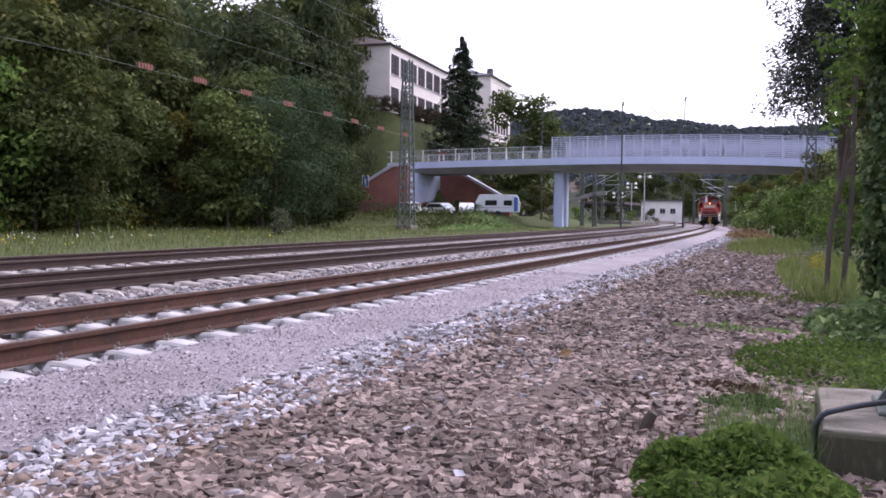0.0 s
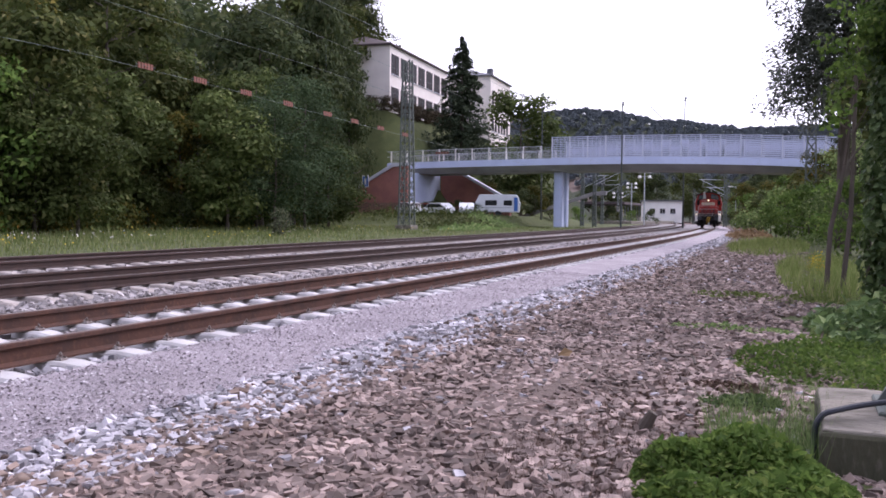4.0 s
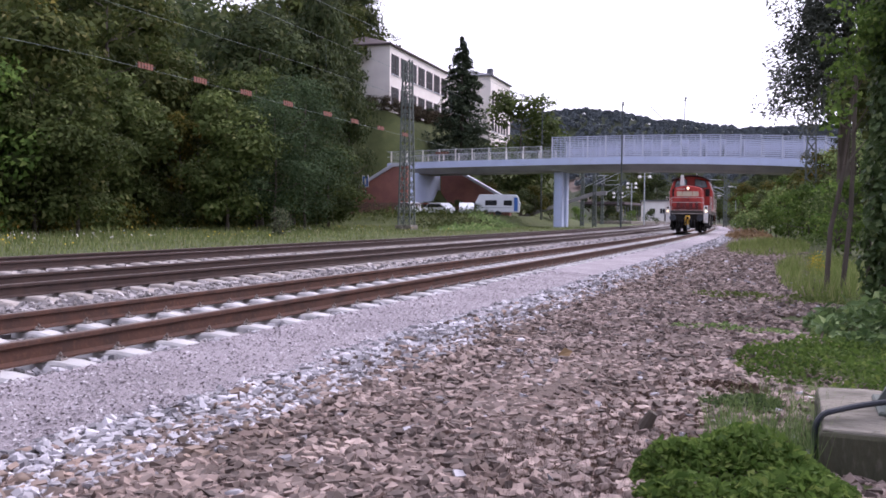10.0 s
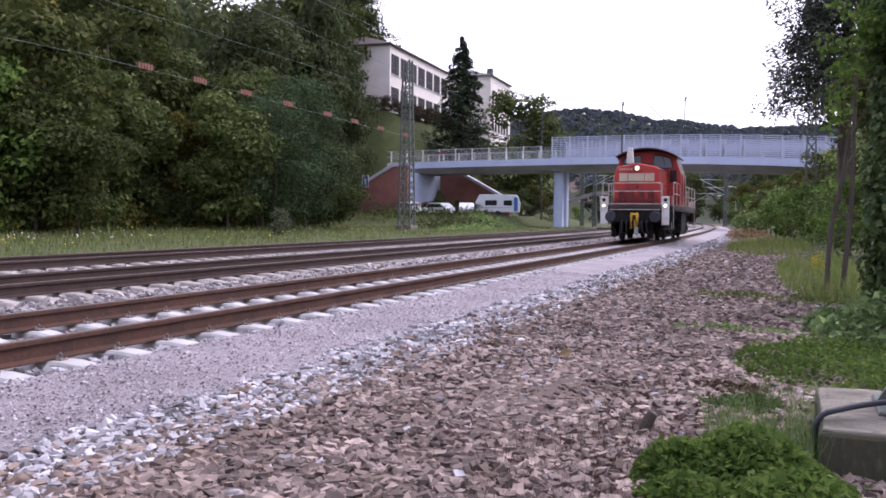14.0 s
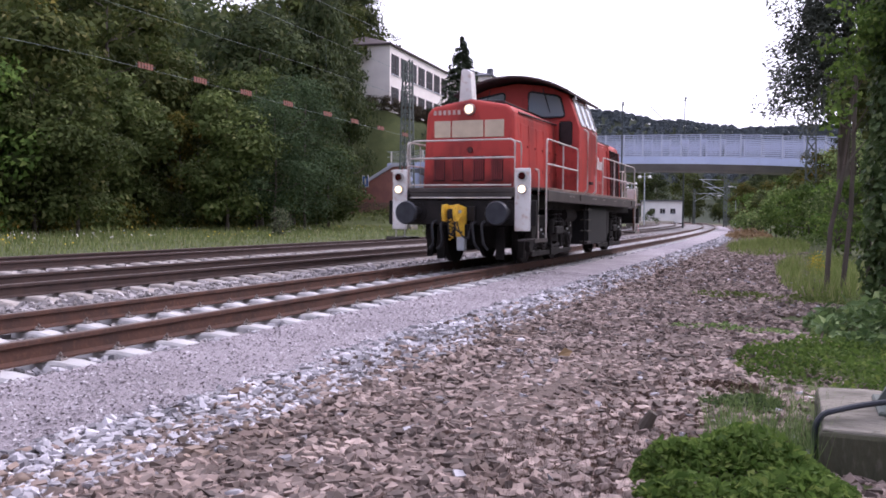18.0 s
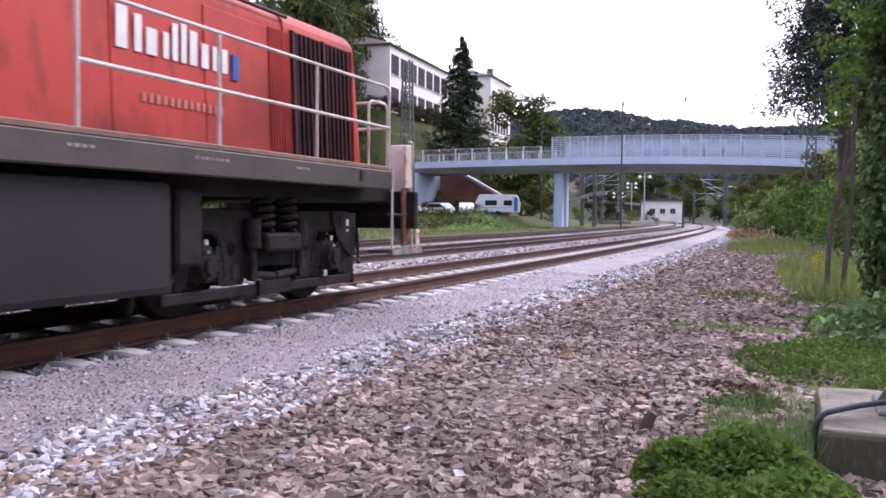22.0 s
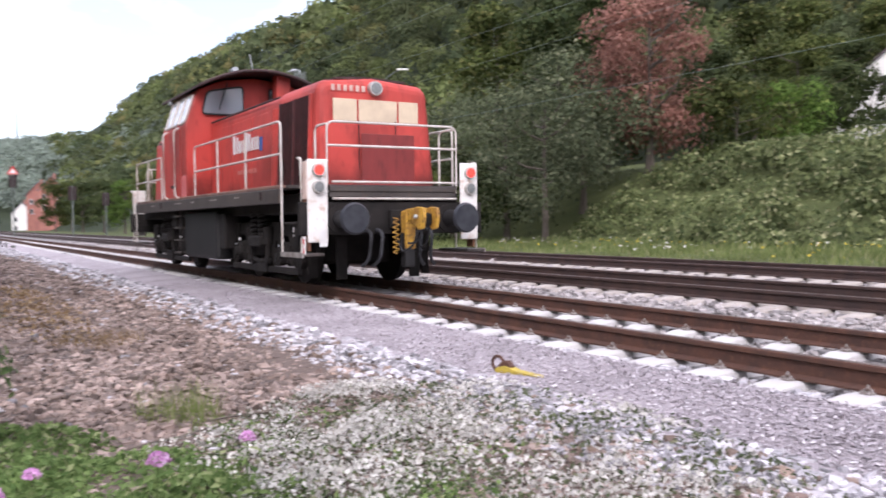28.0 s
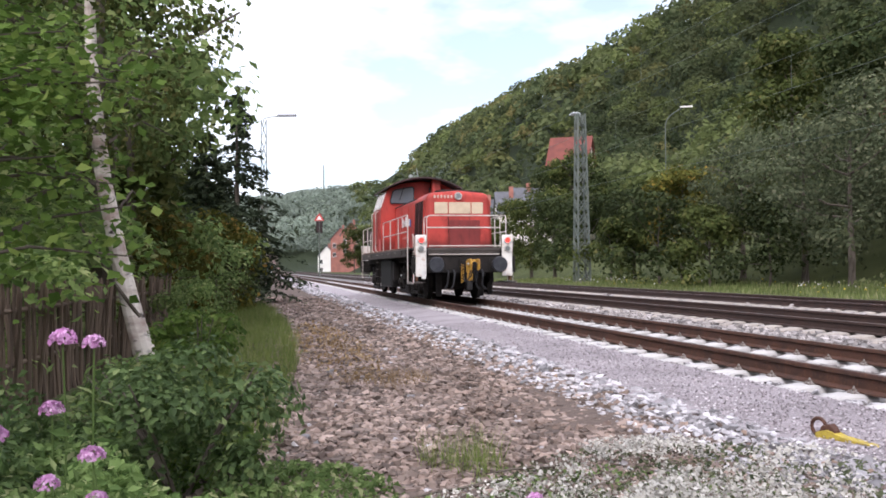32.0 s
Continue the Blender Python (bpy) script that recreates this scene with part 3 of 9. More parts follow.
def ground_z(x, y):
    x, y = np.asarray(x, dtype=float), np.asarray(y, dtype=float)
    s = x - track_x(y)
    z = np.interp(s, [-13.5, -11.2, -10.2, 1.6, 2.3, 3.0, 4.2, 6.5, 9, 40], [0.0, -0.1, -0.08, -0.08, -0.085, -0.15, -0.17, -0.22, -0.2, 0.4])
    w = edge_x(y) - x
    bank = 2.9 * smooth01(w / 7.5) * (1 - 0.75 * smooth01((y - 45) / 30) * (1 - smooth01((w - 25) / 30)))
    z = z + np.where(w > 0, bank + 0.115 * np.clip(w, 0, 50), 0)
    school = smooth01((y - 70) / 30) * (1 - smooth01((y - 175) / 40)) * smooth01((w - 3) / 20) * 11
    north = 1 - 0.8 * smooth01((y - 150) / 200)
    ridge = 83 * smooth01((w - 45) / 125) * north * np.where(y < 0, 1 + np.clip(-y, 0, 900) / 1900, 1)
    ridge = np.maximum(ridge, 64 * smooth01((-y - 560) / 320))
    ridge = np.maximum(ridge, 86 * smooth01((y - 520) / 330) * np.interp(x, [-700, -330, -245, -193, -157, -125, 40, 400], [0.75, 0.98, 1.05, 1.09, 1.03, 0.925, 0.92, 1.1]))
    # terrace of the school and the road bank leading to the bridge
    fade = 1 - smooth01((y - 175) / 40)
    terrace = np.maximum(6.6 * smooth01((y - 96.5) / 4) * smooth01((-46 - x) / 4), 14.8 * smooth01((y - 99.6) / 4) * smooth01((-39.5 - x) / 12)) * fade
    # yard beside the bridge, a little above the tracks
    z = z + 1.25 * smooth01((-28 - x) / 4) * smooth01((y - 76) / 9) * (1 - smooth01((y - 125) / 12)) * (1 - smooth01((w + 4) / 6))
    z = z + np.maximum(school, terrace) + ridge
    z = z + 70 * smooth01((x - 90) / 250)
    return z


def terrain():
    sx = np.concatenate([np.linspace(-900, -200, 15)[:-1], np.linspace(-200, -60, 29)[:-1], np.linspace(-60, -14, 47)[:-1], np.linspace(-14, 10, 61)[:-1], np.linspace(10, 60, 21)[:-1], np.linspace(60, 700, 15)])
    sy = np.concatenate([np.linspace(-1500, -200, 27)[:-1], np.linspace(-200, -40, 41)[:-1], np.linspace(-40, 60, 126)[:-1], np.linspace(60, 200, 36)[:-1], np.linspace(200, 1500, 27)])
    gs, gy = np.meshgrid(sx, sy)
    gx = gs + (track_x(np.clip(gy, -200, 220)) + 5.9)
    gz = ground_z(gx, gy)
    rough = np.array([noise.noise(Vector((a * 0.9, b * 0.9, 3.1))) for a, b in zip(gx.ravel(), gy.ravel())]).reshape(gx.shape)
    s = gx - track_x(gy)
    gz = gz + rough * np.where(s > 2.9, 0.05, np.where(s < -12, 0.12, 0.0))
    ny, nx = gx.shape
    idx = np.arange(nx * ny).reshape(ny, nx)
    f = np.stack([idx[:-1, :-1], idx[:-1, 1:], idx[1:, 1:], idx[1:, :-1]], -1).reshape(-1, 4)
    me = raw_mesh("ground", np.stack([gx, gy, gz], -1).reshape(-1, 3), f)
    at = me.attributes.new("stony", "FLOAT", "POINT")
    stony = smooth01((s + 11.6) / 0.8) * (1 - smooth01((s - 5.2 - 0.25 * np.sin(gy * 0.7)) / 1.0))
    stony = stony * np.where((gy < -12), 1 - 0.5 * smooth01((s - 4.2) / 0.8), 1)
    at.data.foreach_set("value", stony.ravel().astype(np.float32))
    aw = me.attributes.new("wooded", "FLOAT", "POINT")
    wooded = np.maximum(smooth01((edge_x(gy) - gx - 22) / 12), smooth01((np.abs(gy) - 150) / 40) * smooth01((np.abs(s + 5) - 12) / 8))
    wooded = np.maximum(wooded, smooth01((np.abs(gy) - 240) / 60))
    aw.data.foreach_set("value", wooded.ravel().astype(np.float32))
    me.shade_smooth()
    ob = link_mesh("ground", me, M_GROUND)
    tagged(ob, "stony brown ground with grassy verges and a wooded slope", "ground", kind="structure")


terrain()


def strip(name, s0, s1, y0, y1, z, material, label, category, step=1.5, crown=0.0, wave=0.0, inner=0.0):
    ys = np.arange(y0, y1 + step, step)
    ss = np.linspace(s0, s1, 7)
    gy, gs = np.meshgrid(ys, ss, indexing="ij")
    gz = z + crown * (1 - ((gs - (s0 + s1) / 2) / ((s1 - s0) / 2)) ** 2)
    gz = gz + inner * (1 - (gs - s0) / (s1 - s0)) ** 1.5
    gs = gs + wave * np.where(np.abs(gs - s1) < 0.01, 1, 0) * (np.sin(gy * 1.3) + 0.6 * np.sin(gy * 3.1 + 1))
    gx = track_x(gy) + gs
    a, b = gx.shape
    idx = np.arange(a * b).reshape(a, b)
    f = np.stack([idx[:-1, :-1], idx[:-1, 1:], idx[1:, 1:], idx[1:, :-1]], -1).reshape(-1, 4)
    me = raw_mesh(name, np.stack([gx, gy, gz], -1).reshape(-1, 3), f)
    ob = link_mesh(name, me, material)
    return tagged(ob, label, category, kind="structure")


strip("path", 1.17, 2.42, -160, 150, -0.08, M_PATH, "footpath of fine pinkish grey gravel beside the track", "path", 1.0, 0.02, 0.06, 0.075)
strip("ballast_bed", -11.1, 1.26, -220, 190, -0.06, M_BALLAST, "grey crushed stone bed under the tracks", "ballast", 2.0)


# ---------- tracks ----------
def rail_mesh(base, off, y0, y1, top_only=False):
    prof = [(-0.075, 0.012), (0.075, 0.012), (0.075, 0.026), (0.012, 0.045), (0.010, 0.135), (0.036, 0.145), (0.036, 0.176), (0.028, 0.184), (-0.028, 0.184), (-0.036, 0.176), (-0.036, 0.145), (-0.010, 0.135), (-0.012, 0.045), (-0.075, 0.026)]
    ys = np.arange(y0, y1 + 2, 2.0)
    k = len(prof)
    v, f = [], []
    for y in ys:
        for px, pz in prof:
            v.append((float(track_x(y, base)) + off + px, y, pz))
    for i in range(len(ys) - 1):
        for j in range(k):
            f.append((i * k + j, i * k + (j + 1) % k, (i + 1) * k + (j + 1) % k, (i + 1) * k + j))
    return raw_mesh("rail", v, f), 7, k


def sleeper_mesh():
    """A prestressed sleeper: thick sloping ends, a slimmer waist."""
    bm = bmesh.new()
    xs = [-1.3, -1.24, -0.95, -0.55, -0.3, 0.3, 0.55, 0.95, 1.24, 1.3]
    tops = [-0.05, -0.012, 0.012, 0.004, -0.035, -0.035, 0.004, 0.012, -0.012, -0.05]
    wid = [0.12, 0.14, 0.145, 0.14, 0.11, 0.11, 0.14, 0.145, 0.14, 0.12]
    rings = []
    for x, z, w in zip(xs, tops, wid):
        rings.append([bm.verts.new(p) for p in ((x, -w - 0.03, -0.2), (x, -w + 0.03, z - 0.02), (x, -w + 0.055, z), (x, w - 0.055, z), (x, w - 0.03, z - 0.02), (x, w + 0.03, -0.2))])
    for a, b in zip(rings, rings[1:]):
        for k in range(5):
            bm.faces.new((a[k], b[k], b[k + 1], a[k + 1]))
    bm.faces.new(rings[0])
    bm.faces.new(rings[-1][::-1])
    bmesh.ops.recalc_face_normals(bm, faces=bm.faces)
    me = bpy.data.meshes.new("sleeper")
    bm.to_mesh(me)
    bm.free()
    return me


def clip_mesh():
    """A tension clamp with its screw."""
    bm = bmesh.new()
    box(bm, -0.05, 0.06, -0.075, 0.075, 0.0, 0.025, 0.006)
    tube(bm, bend([(-0.03, -0.06, 0.03), (0.05, -0.05, 0.045), (0.03, 0, 0.05), (0.05, 0.05, 0.045), (-0.03, 0.06, 0.03)], 0.03, 2), 0.011, 5)
    disc(bm, (0.015, 0, 0.055), (0, 0, 1), 0.026, 0.03, 6)
    disc(bm, (0.015, 0, 0.075), (0, 0, 1), 0.014, 0.03, 6)
    bmesh.ops.scale(bm, vec=(0.6, 0.5, 0.7), verts=bm.verts)
    me = bpy.data.meshes.new("rail_clip")
    bm.to_mesh(me)
    bm.free()
    return me


ME_SLEEPER, ME_CLIP = sleeper_mesh(), clip_mesh()
ME_SLEEPER.materials.append(M_SLEEPER)
ME_SLEEPER2 = ME_SLEEPER.copy()
ME_SLEEPER2.materials.clear()
ME_SLEEPER2.materials.append(M_SLEEPER2)
ME_CLIP.materials.append(M_CLIP)


def track(base, label, y0, y1, s0, s1, sleeper, rail_material, phase, clips=None):
    t = thing("railway_track", pose(0, 0, 0), label, "track", "parallel railway tracks")
    for off in (-0.7535, 0.7535):
        me, top, k = rail_mesh(base, off, y0, y1)
        ob = link_mesh("rail", me, rail_material, t)
        me.materials.append(M_RAILTOP)
        mi = np.zeros(len(me.polygons), dtype=np.int32)
        mi[top::k] = 1
        me.polygons.foreach_set("material_index", mi)
    i = 0
    y = s0 + phase
    while y < s1:
        ob = new("sleeper", sleeper)
        ob.parent = t
        a = math.atan2(max(0, y - 8), 1242)
        ob.matrix_local = pose(float(track_x(y, base)), y, 0.0, 0, 0, math.degrees(a))
        if clips and clips[0] < y < clips[1]:
            for cx, turn in ((0.7535 + 0.115, 180), (-0.7535 + 0.115, 180)) + (((0.7535 - 0.115, 0), (-0.7535 - 0.115, 0)) if abs(y) < 9 else ()):
                c = new("rail_clip", ME_CLIP)
                c.parent = t
                c.matrix_local = pose(float(track_x(y, base)) + cx, y, 0.008, 0, 0, turn)
        y += 0.6
    return t


track(-5.9, "railway track with rusty rails on pale concrete sleepers", -400, 300, -78, 100, ME_SLEEPER, M_RAIL, 0.19, (-26, 32))
track(-10.2, "railway track with dark rails on weathered sleepers", -400, 300, -55, 70, ME_SLEEPER2, M_RAILDARK, 0.1)
track(-14.7, "railway track with dark rails beside the grassy verge", -400, 300, -50, 60, ME_SLEEPER2, M_RAILDARK, 0.3)


# ---------- the locomotive: local y = 0 at its middle, front towards -y, z = 0 on the rail tops ----------
def window(parent, name, quad, inward, frame_material, glass, label=""):
    """A pane with a rubber frame, from four corners in one plane."""
    q = [Vector(p) for p in quad]
    c = sum(q, Vector()) / 4
    bm = bmesh.new()
    tube(bm, bend([q[0].lerp(q[1], 0.5), q[1], q[2], q[3], q[0], q[0].lerp(q[1], 0.5)], 0.1, 4), 0.022, 5)
    fr = part(name, bm, frame_material, parent, label)
    bm = bmesh.new()
    ring = bend([q[0].lerp(q[1], 0.5), q[1], q[2], q[3], q[0], q[0].lerp(q[1], 0.5)], 0.1, 4)[:-1]
    a = [bm.verts.new(p) for p in ring]
    b = [bm.verts.new(p + Vector(inward) * 0.012) for p in ring]
    bm.faces.new(a)
    bm.faces.new(b[::-1])
    for i in range(len(a)):
        bm.faces.new((a[i], b[i], b[(i + 1) % len(a)], a[(i + 1) % len(a)]))
    bmesh.ops.recalc_face_normals(bm, faces=bm.faces)
    part("pane", bm, glass, fr)
    return fr


def hood_shape(w, z0, z1, r=0.16, crown=0.07, n=5):
    pts = [(-w, z0)]
    for i in range(n + 1):
        a = math.pi - i * math.pi / 2 / n
        pts.append((-w + r + r * math.cos(a), z1 - crown - r + r * math.sin(a)))
    pts.append((0, z1))
    for i in range(n + 1):
        a = math.pi / 2 - i * math.pi / 2 / n
        pts.append((w - r + r * math.cos(a), z1 - crown - r + r * math.sin(a)))
    pts.append((w, z0))
    return pts


def lamp(parent, x, y, z, facing, r, lens, label):
    l = part("lamp", ds((x, y + facing * 0.02, z), (0, facing, 0), r, 0.09, 24, r * 0.93), M_CHROME, parent, label)
    part("lens", ds((x, y + facing * 0.05, z), (0, facing, 0), r * 0.82, 0.05, 24, r * 0.7), lens, l)
    return l


def handrail(parent, pts, r=0.017):
    return part("handrail", tb(bend(pts, 0.12), r, 8), M_RAILW, parent)


def end_gear(loco, f, front):
    """What both ends share; f = -1 in front, +1 at the rear."""
    y = 6.33 * f
    part("buffer_beam", bx(-1.5, 1.5, min(y - f * 0.12, y), max(y - f * 0.12, y), 0.78, 1.25, 0.015), M_UNDER, loco)
    part("end_platform", bx(-1.05, 1.05, min(y - f * 0.75, y), max(y - f * 0.75, y), 1.4, 1.48, 0.01), M_FRAME, loco)
    part("end_sill", bx(-1.05, 1.05, min(y - f * 0.1, y - f * 0.02), max(y - f * 0.1, y - f * 0.02), 1.32, 1.5, 0.01), M_FRAME, loco)
    bm = bmesh.new()
    for z in (1.54, 1.3):
        tube(bm, [(-1.02, y + f * 0.03, z), (1.02, y + f * 0.03, z)], 0.018, 6)
    part("grab_bar", bm, M_RAILW, loco)
    for s in (-1, 1):
        c = 1.25 * s
        lb = "white lamp board with rust stains" if not front else "white lamp board"
        pl = part("lamp_board", bx(c - 0.152, c + 0.152, min(y, y + f * 0.05), max(y, y + f * 0.05), 0.68, 1.85, 0.018, seg=2), M_PLATE, loco, lb)
        if not front:
            part("lamp_board_side", bx(c + s * 0.137 - 0.015, c + s * 0.137 + 0.015, min(y - f * 0.19, y - f * 0.004), max(y - f * 0.19, y - f * 0.004), 1.29, 1.82, 0.006), M_PLATESIDE, loco)
            part("board_strut", bx(c + s * 0.11 - 0.02, c + s * 0.11 + 0.02, min(y - f * 0.2, y - f * 0.01), max(y - f * 0.2, y - f * 0.01), 0.56, 1.29, 0.006), M_RUST, loco)
        lamp(pl, c, y + f * 0.05, 1.7, f, 0.094, M_LENSRED if front else M_TAIL, "dark red lamp, unlit" if front else "lit red tail lamp")
        lamp(pl, c, y + f * 0.05, 1.46, f, 0.094, (M_LAMP if s < 0 else M_LAMPW) if front else M_LENS, "lit headlamp" if front else "clear lamp, unlit")
        # buffers
        bf = part("buffer", ds((0.9 * s, y + f * 0.2, 1.01), (0, f, 0), 0.125, 0.4, 20), M_TANK, loco)
        part("buffer_flange", ds((0.9 * s, y + f * 0.01, 1.01), (0, f, 0), 0.21, 0.04, 20), M_UNDER, bf)
        part("buffer_head", ds((0.9 * s, y + f * 0.56, 1.01), (0, f, 0), 0.225, 0.05, 28, 0.2), M_BUFFER, bf)
        for k in range(8):
            a = k * math.pi / 4
            part("bolt", ds((0.9 * s + 0.17 * math.cos(a), y + f * 0.525, 1.01 + 0.17 * math.sin(a)), (0, f, 0), 0.018, 0.04, 6), M_UNDER, bf)
        part("buffer_rod", ds((0.9 * s, y + f * 0.44, 1.01), (0, f, 0), 0.11, 0.22, 16), M_BUFFER, bf)
        # corner step
        sx = 1.18 * s
        st = part("step", bx(min(sx, sx + 0.32 * s), max(sx, sx + 0.32 * s), min(y + f * 0.1, y - f * 0.83), max(y + f * 0.1, y - f * 0.83), 0.49, 0.53, 0.006), M_FRAME, loco)
        part("step_edge", bx(min(sx + 0.31 * s, sx + 0.335 * s), max(sx + 0.31 * s, sx + 0.335 * s), min(y + f * 0.1, y - f * 0.83), max(y + f * 0.1, y - f * 0.83), 0.47, 0.54), M_FRAME if front else M_STEPEDGE, st)
        part("step", bx(min(sx, sx + 0.3 * s), max(sx, sx + 0.3 * s), min(y - f * 0.3, y - f * 0.9), max(y - f * 0.3, y - f * 0.9), 0.94, 0.97, 0.005), M_UNDER, loco)
        handrail(loco, [(1.49 * s, y - f * 0.8, 0.52), (1.49 * s, y - f * 0.8, 1.52)])
        handrail(loco, [(1.45 * s, y - f * 0.09, 0.52), (1.45 * s, y - f * 0.09, 1.87), (1.45 * s, y - f * 0.2, 1.87)] if not front else [(1.47 * s, y - f * 0.3, 0.52), (1.47 * s, y - f * 0.3, 1.83), (1.47 * s, y - f * 0.05, 1.83)])
        # pipes and hoses
        for k, hx in enumerate((0.32, 0.5)):
            part("air_hose", tb(bend([(hx * s, y, 0.85), (hx * s, y + f * 0.22, 0.8), (hx * s + 0.04, y + f * 0.2, 0.42), (hx * s + 0.1 * s, y + f * 0.08, 0.32)], 0.12), 0.026, 7), M_RUBBER, loco)
        part("rail_guard", bx(0.62 * s - 0.09, 0.62 * s + 0.09, min(y - f * 0.62, y - f * 0.66), max(y - f * 0.62, y - f * 0.66), 0.1, 0.75, 0.01), M_UNDER, loco)
    # front rail of the end platform
    yr = y - f * 0.04
    handrail(loco, [(-1.07, yr, 1.5), (-1.07, yr, 2.4), (1.07, yr, 2.4), (1.07, yr, 1.5)])
    part("handrail", tb([(-1.07, yr, 2.06), (1.07, yr, 2.06)], 0.018, 8), M_RAILW, loco)
    for s in (-1, 1):
        handrail(loco, [(1.05 * s, y - f * 0.55, 1.48), (1.05 * s, y - f * 0.55, 2.37), (1.05 * s, yr - f * 0.06, 2.37)])
    # shunting coupler: a post with a pot, an arm reaching out past the buffers, and a jawed head
    cm = M_YELLOW if front else M_YELLOWD
    cx = -0.1 * f

    def ybox(x0, x1, a, b, z0, z1, bev=0.02):
        return bx(x0, x1, min(y + f * a, y + f * b), max(y + f * a, y + f * b), z0, z1, bev, seg=2)
    cp = part("coupler", ybox(cx - 0.08, cx + 0.08, 0.1, 0.3, 0.56, 1.12, 0.025), cm, loco, "yellow shunting coupler" if front else "dirty yellow shunting coupler")
    bm = bmesh.new()
    prism(bm, [(y + f * 0.12, 0.9), (y + f * 0.12, 1.12), (y + f * 0.3, 1.15), (y + f * 0.68, 1.09), (y + f * 0.68, 0.97), (y + f * 0.4, 0.99)], cx - 0.06, cx + 0.06, "x", bevel=0.012)
    part("coupler_arm", bm, cm, cp)
    for sx in (-1, 1):
        bm = bmesh.new()
        prism(bm, [(y + f * 0.55, 0.94), (y + f * 0.55, 1.12), (y + f * 0.72, 1.17), (y + f * 0.92, 1.15), (y + f * 0.95, 1.02), (y + f * 0.9, 0.86), (y + f * 0.76, 0.84), (y + f * 0.66, 0.92)], min(cx + sx * 0.085, cx + sx * 0.135), max(cx + sx * 0.085, cx + sx * 0.135), "x", bevel=0.012)
        part("coupler_jaw", bm, cm, cp)
        part("coupler_cheek", ybox(cx + sx * 0.11 - 0.035, cx + sx * 0.11 + 0.035, 0.08, 0.24, 0.52, 0.8, 0.015), M_UNDER, cp)
    part("coupler_hook", ybox(cx - 0.075, cx + 0.075, 0.6, 0.82, 0.9, 1.08, 0.03), M_UNDER, cp)
    part("coupler_head", ybox(cx - 0.14, cx + 0.14, 0.52, 0.6, 1.07, 1.15, 0.02), cm, cp)
    part("coupler_pin", tb([(cx - 0.18, y + f * 0.74, 1.03), (cx + 0.18, y + f * 0.74, 1.03)], 0.03, 10), M_STEEL, cp)
    part("coupler_pot", ybox(cx - 0.07, cx + 0.09, 0.12, 0.28, 0.3, 0.57, 0.02), M_STEEL if front else M_TANK, cp)
    part("coupler_bracket", ybox(cx - 0.24, cx + 0.24, 0.0, 0.12, 0.86, 1.14, 0.02), M_UNDER, cp)
    bm = bmesh.new()
    helix = [(cx + f * (0.2 + 0.045 * math.cos(a)), y + f * (0.2 + 0.045 * math.sin(a)), 1.02 - a * 0.0115) for a in np.arange(0, 46, 0.5)]
    tube(bm, helix, 0.009, 4)
    part("coupler_spring", bm, cm, cp)
    for k, (dx, sag) in enumerate(((-0.16, 0.3), (0.16, 0.36), (0.05, 0.24))):
        part("coupler_hose", tb(bend([(cx + dx, y + f * 0.08, 0.86), (cx + dx, y + f * 0.3, 0.86 - sag), (cx + dx * 0.7, y + f * 0.6, 0.84 - sag * 0.6), (cx + dx * 0.5, y + f * 0.72, 0.92)], 0.12), 0.016, 6), M_RUBBER, cp)


